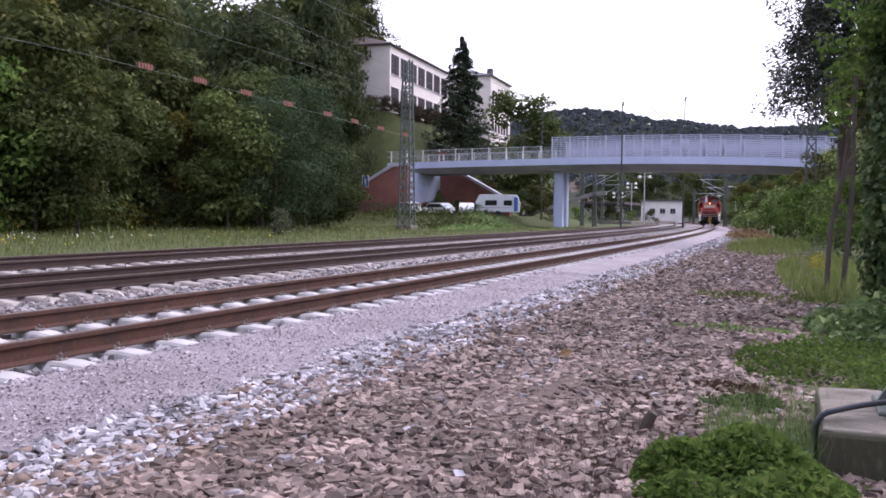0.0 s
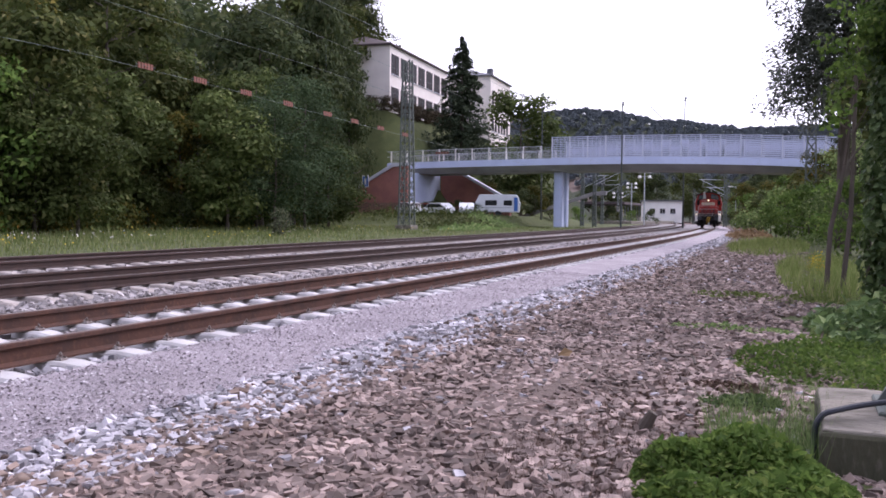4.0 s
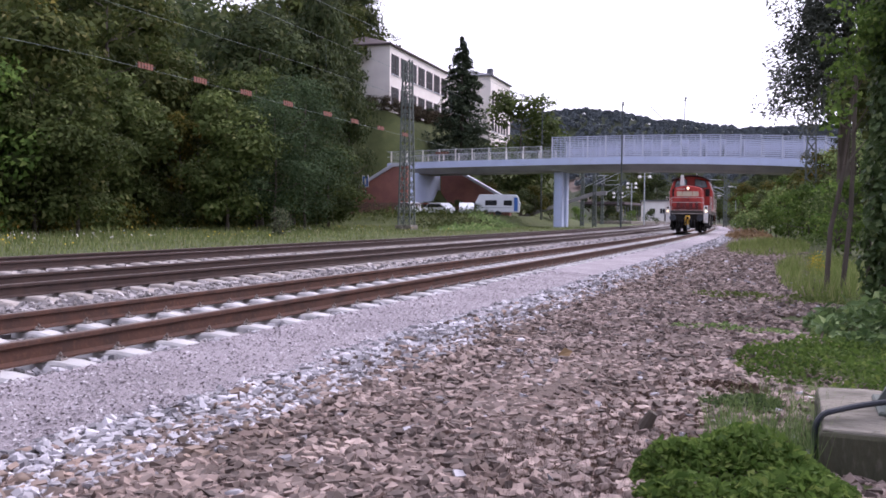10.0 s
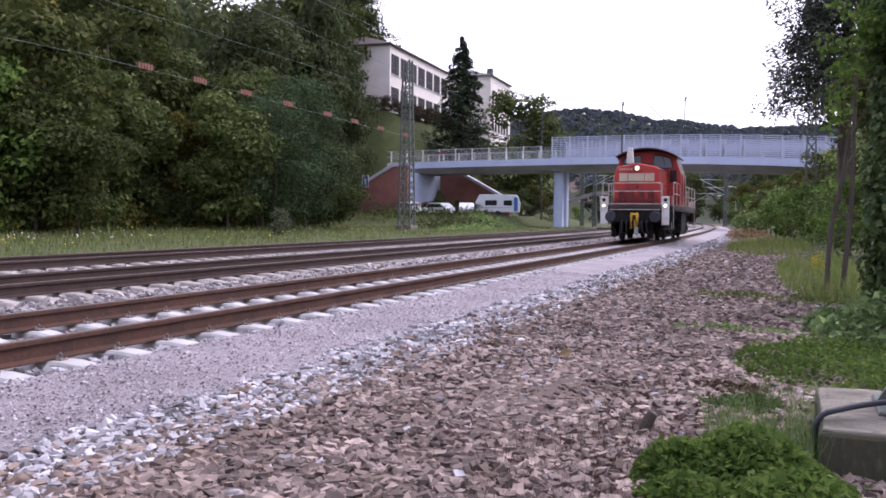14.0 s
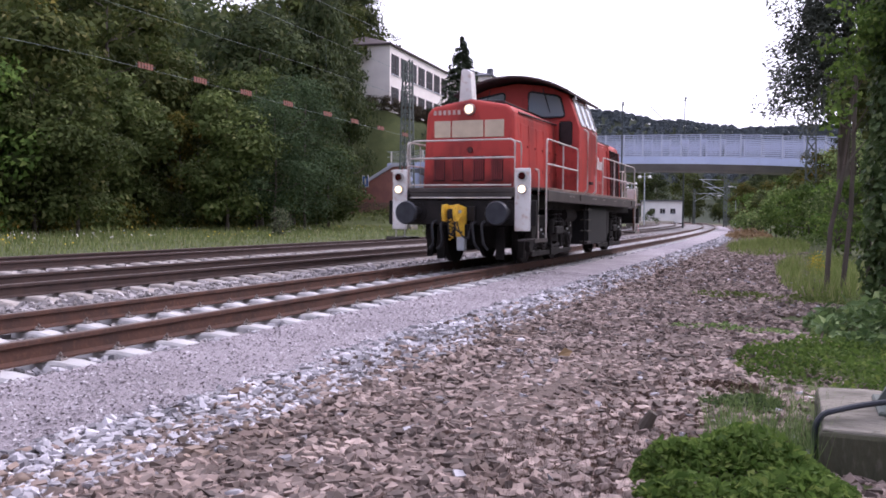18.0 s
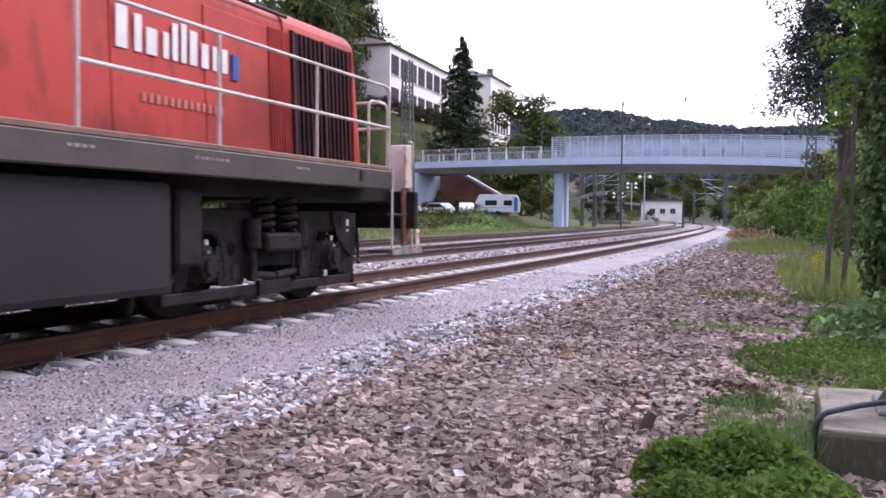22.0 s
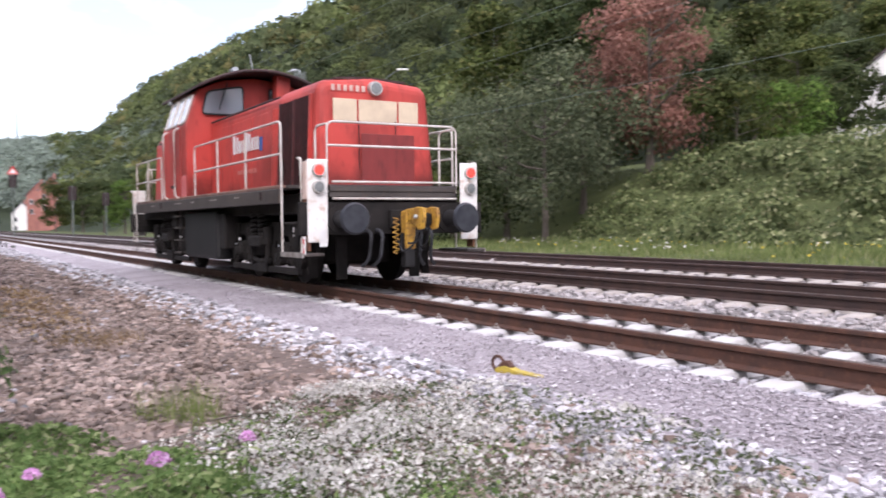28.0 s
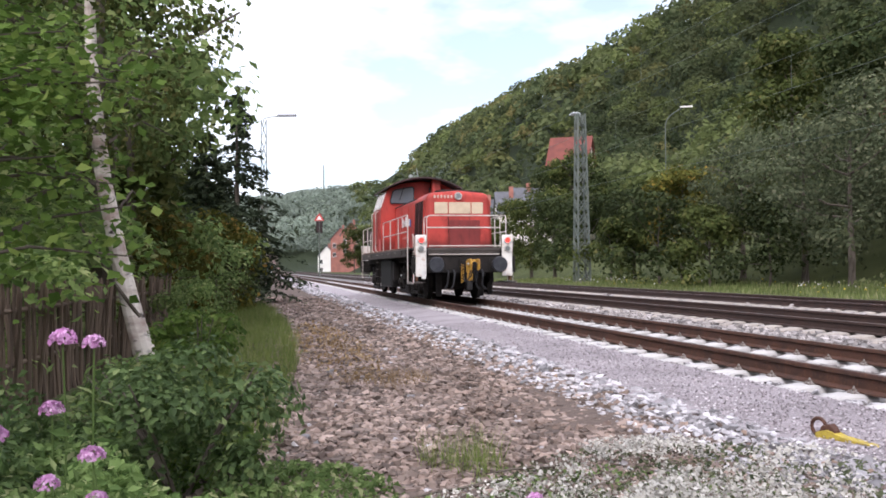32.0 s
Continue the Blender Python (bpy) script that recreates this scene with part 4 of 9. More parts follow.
def bogie(loco, yc):
    """Side plates with an arch over each axle box, springs, dampers, brake gear and guards."""
    b = part("bogie", bx(-0.9, 0.9, yc - 0.3, yc + 0.3, 0.5, 0.82, 0.03), M_UNDER, loco)
    half = [(0.0, 0.6), (0.16, 0.6), (0.26, 0.78), (0.36, 0.98), (1.72, 0.98), (1.82, 0.8), (1.86, 0.36), (1.78, 0.25), (1.6, 0.25), (1.52, 0.42), (1.44, 0.7), (1.36, 0.76), (1.0, 0.76), (0.92, 0.7), (0.84, 0.36), (0.78, 0.27), (0.5, 0.27), (0.42, 0.42), (0.2, 0.42), (0.0, 0.44)]
    for s in (-1, 1):
        for e in (-1, 1):
            bm = bmesh.new()
            prism(bm, [(yc + e * u, z) for u, z in half], min(1.0 * s, 1.1 * s), max(1.0 * s, 1.1 * s), "x", bevel=0.008)
            fr = part("bogie_frame", bm, M_BOGIE, b)
            # thick lip round the arch
            arch = [(0.8, 0.36), (0.88, 0.7), (0.98, 0.8), (1.38, 0.8), (1.48, 0.7), (1.56, 0.42)]
            part("frame_lip", tb(bend([(1.1 * s, yc + e * u, z) for u, z in arch], 0.08), 0.018, 6), M_BOGIE, fr)
            bm = bmesh.new()
            prism(bm, [(yc + e * u, z) for u, z in ((1.27, 0.97), (1.84, 0.97), (1.84, 0.47), (1.7, 0.47), (1.6, 0.53), (1.38, 0.7), (1.27, 0.88))], min(1.1 * s, 1.135 * s), max(1.1 * s, 1.135 * s), "x", bevel=0.004)
            pl = part("bogie_plate", bm, M_BOGIE, fr)
            part("plate_bracket", bx(min(1.135 * s, 1.15 * s), max(1.135 * s, 1.15 * s), yc + e * 1.47 - 0.05, yc + e * 1.47 + 0.05, 0.83, 0.92, 0.004), M_UNDER, pl)
            if e > 0:
                part("marking", bx(min(1.135 * s, 1.142 * s), max(1.135 * s, 1.142 * s), yc + 1.59, yc + 1.645, 0.82, 0.895), M_LOGO, pl, "white patch")
                part("marking", ds((1.138 * s, yc + 1.617, 0.765), (s, 0, 0), 0.02, 0.008, 12), M_LOGO, pl, "white dot")
            # curved guard iron before the wheel
            bm = bmesh.new()
            prism(bm, [(yc + e * u, z) for u, z in ((1.84, 0.5), (1.98, 0.5), (2.0, 0.36), (2.04, 0.13), (1.98, 0.13), (1.92, 0.34), (1.84, 0.38))], min(0.9 * s, 1.02 * s), max(0.9 * s, 1.02 * s), "x", bevel=0.006)
            part("guard_iron", bm, M_UNDER, fr)
            ax = yc + e * 1.18
            box_ = part("axle_box", bx(min(0.92 * s, 1.14 * s), max(0.92 * s, 1.14 * s), ax - 0.17, ax + 0.17, 0.33, 0.66, 0.05, seg=2), M_BOGIE, b)
            part("axle_cover", ds((1.17 * s, ax, 0.48), (s, 0, 0), 0.155, 0.07, 22, 0.14), M_BOGIE, box_)
            part("axle_cap", ds((1.215 * s, ax, 0.48), (s, 0, 0), 0.1, 0.05, 18, 0.08), M_BOGIE, box_)
            for k in range(8):
                a = k * math.pi / 4 + 0.3
                part("bolt", ds((1.21 * s, ax + 0.13 * math.cos(a), 0.48 + 0.13 * math.sin(a)), (s, 0, 0), 0.013, 0.03, 6), M_STEEL if k == 2 else M_BOGIE, box_)
            part("grease_nipple", ds((1.16 * s, ax, 0.69), (0, 0, 1), 0.02, 0.05, 8), M_LOGO, box_)
            for q in (-1, 1):
                sp = part("axle_spring", bx(min(0.98 * s, 1.1 * s), max(0.98 * s, 1.1 * s), ax + q * 0.3 - 0.02, ax + q * 0.3 + 0.02, 0.3, 0.66, 0.008), M_UNDER, box_)
                for k in range(4):
                    bm = bmesh.new()
                    u = 0.19 + 0.035 * k
                    prism(bm, [(ax + q * (u + 0.05), 0.29), (ax + q * (u + 0.072), 0.29), (ax + q * (u + 0.022), 0.64), (ax + q * u, 0.64)], min(0.98 * s, (1.13 - 0.008 * k) * s), max(0.98 * s, (1.13 - 0.008 * k) * s), "x")
                    part("rubber_layer", bm, M_UNDER if k % 2 else M_BOGIE, sp)
            # lightening hole, damper, hanger
            # the hole is a flat disc, its dark inside painted black
            part("frame_hole", ds((1.1 * s, yc + e * 0.7, 0.62), (s, 0, 0), 0.065, 0.012, 18), M_SOOTGAP, fr)
            dp = part("damper", tb([(1.17 * s, yc + e * 0.45, 0.62), (1.17 * s, yc + e * 0.45, 0.9)], 0.085, 14), M_BOGIE, b)
            part("damper_rod", tb([(1.17 * s, yc + e * 0.45, 0.36), (1.17 * s, yc + e * 0.45, 0.62)], 0.045, 10), M_BOGIE, dp)
            part("damper_foot", ds((1.17 * s, yc + e * 0.45, 0.36), (s, 0, 0), 0.06, 0.08, 12), M_UNDER, dp)
            part("name_plate", bx(min(1.1 * s, 1.112 * s), max(1.1 * s, 1.112 * s), yc + e * 0.64 - 0.05, yc + e * 0.64 + 0.05, 0.33, 0.47), M_TANK, fr)
            part("brake_shoe", bx(min(0.7 * s, 0.86 * s), max(0.7 * s, 0.86 * s), yc + e * 0.52 - 0.05, yc + e * 0.52 + 0.05, 0.25, 0.62, 0.02), M_UNDER, b)
            part("pull_rod", tb([(1.14 * s, yc + e * 0.02, 0.33), (1.14 * s, yc + e * 0.42, 0.36)], 0.04, 8), M_BOGIE, b)
        part("bogie_rail", bx(min(1.06 * s, 1.13 * s), max(1.06 * s, 1.13 * s), yc - 1.75, yc + 1.75, 0.16, 0.26, 0.012), M_BOGIE, b)
        part("spring_seat", bx(min(0.98 * s, 1.28 * s), max(0.98 * s, 1.28 * s), yc - 0.34, yc + 0.34, 0.58, 0.76, 0.03), M_BOGIE, b)
        part("tie_plate", bx(min(1.1 * s, 1.16 * s), max(1.1 * s, 1.16 * s), yc - 0.3, yc + 0.3, 0.15, 0.3, 0.01), M_UNDER, b)
        for dy in (-0.21, 0.21):
            bm = bmesh.new()
            hx = [(1.13 * s + 0.105 * math.cos(a), yc + dy + 0.105 * math.sin(a), 0.77 + a * 0.0125) for a in np.arange(0, 31, 0.45)]
            tube(bm, hx, 0.026, 6)
            part("suspension_spring", bm, M_BOGIE, b)
        part("brake_pipe", tb(bend([(1.02 * s, yc - 1.6, 0.96), (1.04 * s, yc - 0.6, 0.99), (1.04 * s, yc + 0.7, 0.96), (1.02 * s, yc + 1.75, 0.98)], 0.2), 0.018, 6), M_UNDER, b)


def wheel_set(loco, yc):
    e = new("wheel_set")
    e.parent = loco
    e.location = (0, yc, 0.5)
    ax = part("axle", ds((0, 0, 0), (1, 0, 0), 0.09, 1.6, 14), M_UNDER, e)
    for s in (-1, 1):
        bm = bmesh.new()
        disc(bm, (0.75 * s, 0, 0), (s, 0, 0), 0.5, 0.13, 36, 0.495)
        disc(bm, (0.69 * s, 0, 0), (s, 0, 0), 0.525, 0.03, 36)
        w = part("wheel", bm, M_UNDER, e)
        for k in range(8):
            a = k * math.pi / 4
            bm = bmesh.new()
            box(bm, 0.81 * s - 0.012, 0.81 * s + 0.012, 0.14, 0.4, -0.035, 0.035, 0.01, m=Matrix.Rotation(a, 4, "X"))
            part("spoke", bm, M_FRAME, e)
        part("hub", ds((0.82 * s, 0, 0), (s, 0, 0), 0.15, 0.06, 18), M_FRAME, e)
    return e


def bars(parent, x, y0, y1, z0, z1, widths, material, label, gap=0.35, heights=(1.0,)):
    """Writing that cannot be shown: upright bars of its size and colour on a side wall, each one a part."""
    y, tot = y0, sum(widths) * (1 + gap)
    k = (y1 - y0) / tot
    s = 1 if x > 0 else -1
    for i, w in enumerate(widths):
        top = z0 + (z1 - z0) * heights[i % len(heights)]
        part("lettering_bar", bx(min(x, x + 0.006 * s), max(x, x + 0.006 * s), y, y + w * k, z0, top, 0.002), material, parent, label)
        y += w * k * (1 + gap)


LOCO_LENGTH = 0.945  # share of the drawn length, 12.0 m between the lamp boards


def build_loco():
    loco = thing("locomotive", pose(0, 0, 0), "red diesel shunting locomotive with a centre cab and grey frame", "locomotive")
    # frame
    part("frame", bx(-1.2, 1.2, -6.1, 6.1, 1.1, 1.4, 0.02), M_UNDER, loco)
    for s in (-1, 1):
        part("side_sill", bx(min(1.44 * s, 1.52 * s), max(1.44 * s, 1.52 * s), -5.47, 5.47, 1.25, 1.47, 0.012), M_FRAME, loco, "grey side sill with small markings")
        bm = bmesh.new()
        for yy, ww in ((-3.6, 0.5), (-1.2, 0.6), (0.2, 0.35), (1.6, 0.55), (3.2, 0.3)):
            for k in range(int(ww / 0.07)):
                box(bm, min(1.52 * s, 1.525 * s), max(1.52 * s, 1.525 * s), yy + 0.07 * k, yy + 0.07 * k + 0.045, 1.38, 1.405)
        part("marking", bm, M_FRAME if s < 0 else M_STEPEDGE, loco, "faint white marking")
        for yy in (-2.6, 4.6):
            part("socket", bx(min(1.5 * s, 1.535 * s), max(1.5 * s, 1.535 * s), yy, yy + 0.09, 1.32, 1.44), M_DARK, loco)
        part("walkway_edge", bx(min(1.4 * s, 1.49 * s), max(1.4 * s, 1.49 * s), -5.46, 5.46, 1.472, 1.525, 0.01), M_SKIRT, loco, "rusty brown walkway edge")
    part("walkway", bx(-1.4, 1.4, -5.6, 5.6, 1.47, 1.515, 0.005), M_FRAME, loco)
    # front hood, tapering slightly towards its top
    bm = bmesh.new()
    prism(bm, hood_shape(0.97, 1.45, 3.25, 0.24, 0.12), -5.9, -2.3)
    bmesh.ops.bevel(bm, geom=[e for e in bm.edges if all(v.co.y < -5.85 for v in e.verts) and not all(v.co.z < 1.46 for v in e.verts)], offset=0.09, segments=3, affect="EDGES", profile=0.5)
    for v in bm.verts:
        if v.co.y < -5.5:
            v.co.y += 0.07 * (v.co.z - 1.45) / 1.6
        v.co.x *= 1 - 0.045 * (v.co.z - 1.45)
    hood_f = part("front_hood", bm, M_RED, loco, "weathered red front hood")
    bm = bmesh.new()
    prism(bm, hood_shape(0.99, 1.45, 3.14), -0.6, 3.95)
    for v in bm.verts:
        v.co.x *= 1 - 0.045 * (v.co.z - 1.45)
    hood_r = part("rear_hood", bm, M_RED, loco, "weathered red rear hood")
    bm = bmesh.new()
    prism(bm, hood_shape(1.01, 1.45, 3.18, 0.2), 3.9, 5.78)
    bmesh.ops.bevel(bm, geom=[e for e in bm.edges if all(v.co.y > 5.7 and v.co.z > 1.4 for v in e.verts) and not all(v.co.z < 1.46 for v in e.verts)], offset=0.16, segments=4, affect="EDGES", profile=0.5)
    for v in bm.verts:
        if v.co.y > 5.3:
            v.co.y -= 0.14 * (v.co.z - 1.45) / 1.6
        v.co.x *= 1 - 0.045 * (v.co.z - 1.45)
    cool = part("radiator_hood", bm, M_RED, loco, "red radiator hood with dark side louvres")
    # soot on the top of the hoods
    for y0, y1, z in ((-5.5, -2.3, 3.245), (-0.4, 3.9, 3.145), (3.95, 5.5, 3.185)):
        bm = bmesh.new()
        prism(bm, [(-0.6, z - 0.045), (-0.6, z - 0.02), (0, z + 0.014), (0.6, z - 0.02), (0.6, z - 0.045)], y0, y1)
        part("hood_roof_panel", bm, M_ROOF, loco)
    for s in (-1, 1):
        # doors on the front hood: slightly proud panels
        for k in range(5):
            y0 = -5.4 + 0.6 * k
            bm = bx(0.945, 0.962, y0, y0 + 0.55, 1.55, 2.78, 0.006)
            for v in bm.verts:
                v.co.x = s * (v.co.x - 0.04 * (v.co.z - 1.45) + 0.012)
            d = part("hood_door", bm, M_RED, hood_f)
            part("door_knob", ds((s * 0.945, y0 + 0.45, 2.35), (s, 0, 0), 0.024, 0.03, 10), M_REDSOOT, d)
            part("door_knob", ds((s * 0.955, y0 + 0.45, 1.9), (s, 0, 0), 0.024, 0.03, 10), M_REDSOOT, d)
        for k in range(3):
            y0 = -0.0 + 1.25 * k
            bm = bx(0.965, 0.985, y0, y0 + 1.18, 1.52, 2.85, 0.006)
            for v in bm.verts:
                v.co.x = s * (v.co.x - 0.04 * (v.co.z - 1.45) + 0.012)
            part("hood_door", bm, M_RED, hood_r)
        # radiator louvres
        # black sheet behind the slats: soot and the painted dark of the openings
        bm = bx(0.985, 1.0, 4.06, 5.4, 1.5, 2.9, 0.004)
        for v in bm.verts:
            v.co.x = s * (v.co.x - 0.042 * (v.co.z - 1.45) + 0.01)
        lv = part("louvre_panel", bm, M_SOOTGAP, cool, "sooty louvre panel, the dark of its openings painted black")
        for k in range(13):
            y0 = 4.1 + 0.1 * k
            bm = bx(1.0, 1.035, y0, y0 + 0.042, 1.52, 2.88, 0.006)
            for v in bm.verts:
                v.co.x = s * (v.co.x - 0.042 * (v.co.z - 1.45) + 0.01)
            part("slat", bm, M_LOUVRE, lv)
        for y0 in (4.02, 4.7, 5.4):
            bm = bx(0.99, 1.045, y0, y0 + 0.05, 1.5, 2.9, 0.008)
            for v in bm.verts:
                v.co.x = s * (v.co.x - 0.042 * (v.co.z - 1.45) + 0.01)
            part("louvre_post", bm, M_REDDIRT if y0 < 5 else M_RED, lv)
        for k in range(8):
            bm = bx(0.985, 1.012, 3.6 + 0.052 * k, 3.625 + 0.052 * k, 1.53, 2.86, 0.006)
            for v in bm.verts:
                v.co.x = s * (v.co.x - 0.042 * (v.co.z - 1.45) + 0.01)
            part("rib", bm, M_RED, hood_r)
        part("notice_plate", bx(min(1.0 * s, 1.022 * s), max(1.0 * s, 1.022 * s), 5.47, 5.62, 1.5, 1.58, 0.004), M_FAINT, cool, "small pale notice plate")
        # hood handrail along the walkway edges
        for y0, y1, posts in ((-5.45, -2.62, (-4.05,)), (0.35, 5.47, (2.0, 3.7))):
            handrail(loco, [(1.47 * s, y0, 1.46), (1.47 * s, y0, 2.46), (1.47 * s, y1, 2.46), (1.47 * s, y1, 1.46)])
            part("handrail", tb([(1.47 * s, y0, 1.98), (1.47 * s, y1, 1.98)], 0.018, 8), M_RAILW, loco)
            for p in posts:
                part("handrail_post", tb([(1.47 * s, p, 1.46), (1.47 * s, p, 2.46)], 0.018, 8), M_RAILW, loco)
        # gutter along the hood
        part("gutter", tb([(0.91 * s, -5.5, 2.98), (0.93 * s, -2.3, 3.02)], 0.02, 6), M_REDDIRT, loco)
        part("gutter", tb([(0.94 * s, -0.3, 3.02), (0.95 * s, 3.95, 3.02)], 0.02, 6), M_ROOF, loco)
        # company lettering as plain bars, and a blue mark
        bars(loco, 0.972 * s, 1.3, 2.9, 2.26, 2.6, (0.09, 0.06, 0.09, 0.05, 0.05, 0.05, 0.07, 0.07, 0.06, 0.06), M_LOGO, "white lettering", 0.6, (1.0, 0.9, 0.66, 0.66, 0.95, 1.0, 0.9, 0.66, 0.66, 0.66))
        part("company_mark", bx(min(0.95 * s, 0.985 * s), max(0.95 * s, 0.985 * s), 2.92, 3.02, 2.22, 2.46), M_BLUE, loco, "small blue mark")
        bars(loco, 0.985 * s, 1.6, 2.8, 1.86, 1.94, (0.05,) * 13, M_FAINT, "faint pale lettering", 0.9)
    # cab
    z0, zs = 1.45, 2.95
    bm = bmesh.new()
    prism(bm, [(-1.46, z0), (-1.46, zs), (-1.2, 3.7), (-0.7, 3.91), (0, 4.0), (0.7, 3.91), (1.2, 3.7), (1.46, zs), (1.46, z0)], -2.45, -0.35, bevel=0.03)
    cab = part("cab", bm, M_RED, loco, "red driver's cab with an arched sooty roof")
    bm = bmesh.new()
    arc = [(x, 4.04 - 0.17 * (x / 0.9) ** 2) for x in np.linspace(-1.33, 1.33, 13)]
    prism(bm, [(x, z + 0.05) for x, z in arc] + [(x, z) for x, z in arc[::-1]], -3.05, 0.3)
    part("cab_roof", bm, M_ROOF, cab)
    for yy in (-3.05, 0.3):
        part("roof_edge", tb([(x, yy, z + 0.02) for x, z in arc], 0.035, 6), M_ROOF, cab)
    for s in (-1, 1):
        for yy, f in ((-2.49, -1), (-0.31, 1)):
            window(cab, "cab_window", [(s * 0.28, yy, 3.2), (s * 1.14, yy, 3.2), (s * 1.02, yy, 3.66), (s * 0.28, yy, 3.8)], (0, -f, 0), M_RUBBER, M_GLASS)
            part("wiper", tb([(s * 0.62, yy + f * 0.04, 3.85), (s * 0.8, yy + f * 0.05, 3.3)], 0.012, 5), M_RUBBER, cab)
        def on_slope(y, z):
            return (s * (1.475 - 0.26 * (z - zs) / 0.77), y, z)
        for y0, y1 in ((-2.25, -1.72), (-1.62, -1.1), (-1.0, -0.5)):
            window(cab, "side_window", [on_slope(y0, 3.02), on_slope(y1, 3.02), on_slope(y1, 3.6), on_slope(y0, 3.6)], (-s, 0, 0), M_RAILW, M_GLASS)
        part("cab_door", bx(min(1.45 * s, 1.48 * s), max(1.45 * s, 1.48 * s), -1.55, -0.8, 1.5, 2.92, 0.01), M_RED, cab)
        part("cab_panel", bx(min(1.45 * s, 1.475 * s), max(1.45 * s, 1.475 * s), -0.78, -0.42, 1.5, 1.95, 0.006), M_PANEL, cab, "faded pink panel")
        for yy in (-1.98, -0.98):
            part("door_handrail", tb(bend([(1.46 * s, yy, 1.5), (1.56 * s, yy, 1.55), (1.56 * s, yy, 2.9), (1.46 * s, yy, 2.95)], 0.08), 0.02, 8), M_RAILW, cab)
        part("door_handle", bx(min(1.48 * s, 1.54 * s), max(1.48 * s, 1.54 * s), -1.45, -1.2, 1.72, 1.78, 0.01), M_DARK, cab)
        part("cab_lamp", ds((s * 1.3, -2.3, 3.62), (s, 0, 0.4), 0.05, 0.08, 12), M_LENS, cab)
        # ventilation grille in the cab corner
        part("corner_grille", bx(min(1.0 * s, 1.3 * s), max(1.0 * s, 1.3 * s), -2.49, -2.44, 2.55, 3.1, 0.05, seg=2), M_DARK, cab, "dark round-cornered lamp recess")
        # tank, ladder
    part("fuel_tank", bx(-1.38, 1.38, -0.98, 1.5, 0.3, 1.2, 0.06, seg=2), M_TANK, loco, "dark grey fuel tank")
    for s in (-1, 1):
        bm = bmesh.new()
        for yy in (-1.5, -1.08):
            tube(bm, [(1.4 * s, yy, 0.35), (1.4 * s, yy, 1.25)], 0.02, 6)
        part("ladder_rail", bm, M_UNDER, loco)
        for z in (0.36, 0.62, 0.88, 1.12):
            part("rung", bx(min(1.3 * s, 1.48 * s), max(1.3 * s, 1.48 * s), -1.5, -1.08, z, z + 0.03), M_FRAME, loco)
        part("battery_box", bx(min(1.05 * s, 1.35 * s), max(1.05 * s, 1.35 * s), 1.6, 1.95, 0.5, 1.15, 0.03), M_UNDER, loco)
        part("air_tank", ds((1.1 * s, -2.2, 1.0), (0, 1, 0), 0.17, 1.0, 18), M_UNDER, loco)
    part("gearbox", bx(-0.6, 0.6, -4.9, 4.9, 0.3, 0.8, 0.05), M_UNDER, loco)
    # exhaust and roof things
    bm = bmesh.new()
    prism(bm, [(-0.62, 3.1), (-0.56, 3.98), (-0.5, 4.02), (-0.36, 3.96), (-0.28, 3.1)], -4.75, -4.45, bevel=0.02)
    part("exhaust", bm, M_PLATE, loco, "white exhaust stack")
    part("cab_chimney", bx(-0.62, -0.3, -0.2, 0.12, 3.1, 4.05, 0.05, seg=2), M_RED, loco, "red upright duct behind the cab")
    part("horn", ds((0.3, -0.9, 4.22), (0, 1, 0), 0.04, 0.3, 10, 0.06), M_STEEL, loco)
    part("antenna", tb([(0.2, 0.1, 4.1), (0.25, 0.1, 4.4)], 0.012, 5), M_STEEL, loco)
    part("fan_ring", ds((0, 4.7, 3.2), (0, 0, 1), 0.5, 0.06, 28), M_ROOF, loco)
    # faces of the hoods
    for f, y, hd in ((-1, -5.9, hood_f), (1, 5.78, cool)):
        def at(z):
            return y - f * (0.07 if f < 0 else 0.14) * (z - 1.45) / 1.6
        zc = 2.68
        gap = 0.0
        for x0, x1 in ((-0.72, -0.38), (-0.35, 0.3), (0.33, 0.72)):
            yy = at(zc) + f * 0.004
            p = part("louvre", bx(x0, x1, min(yy, yy + f * 0.02), max(yy, yy + f * 0.02), 2.49, 2.82, 0.005), M_CREAM, hd, "cream louvre panel")
        lamp(hd, 0.02, at(3.0) + f * 0.03, 3.03 if f < 0 else 3.0, f, 0.115, M_LAMP if f < 0 else M_LENS, "round top lamp")
        yy = at(2.96) + f * 0.012
        for k in range(6):
            x0 = -0.74 + k * 0.1 if f < 0 else 0.68 - k * 0.1
            part("digit_bar", bx(x0, x0 + 0.055, min(yy, yy + f * 0.01), max(yy, yy + f * 0.01), 2.94, 3.03), M_DIGIT, hd)
        if f < 0:
            for x0 in (-0.72, -0.34, 0.1, 0.48):
                yy = at(1.75) + f * 0.004
                vent = part("vent", bx(x0, x0 + 0.24, min(yy, yy + f * 0.012), max(yy, yy + f * 0.012), 1.64, 2.12, 0.004), M_DARK, hd)
                for k in range(5):
                    part("slat", bx(x0 + 0.01 + 0.046 * k, x0 + 0.038 + 0.046 * k, min(yy + f * 0.012, yy + f * 0.03), max(yy + f * 0.012, yy + f * 0.03), 1.66, 2.1), M_REDSOOT, vent)
        else:
            for x0 in (-0.3, 0.32):
                yy = at(2.0) + f * 0.012
                part("panel_seam", bx(x0, x0 + 0.015, min(yy, yy + f * 0.01), max(yy, yy + f * 0.01), 1.55, 2.5), M_REDDIRT, hd)
            yy = at(1.6) + f * 0.006
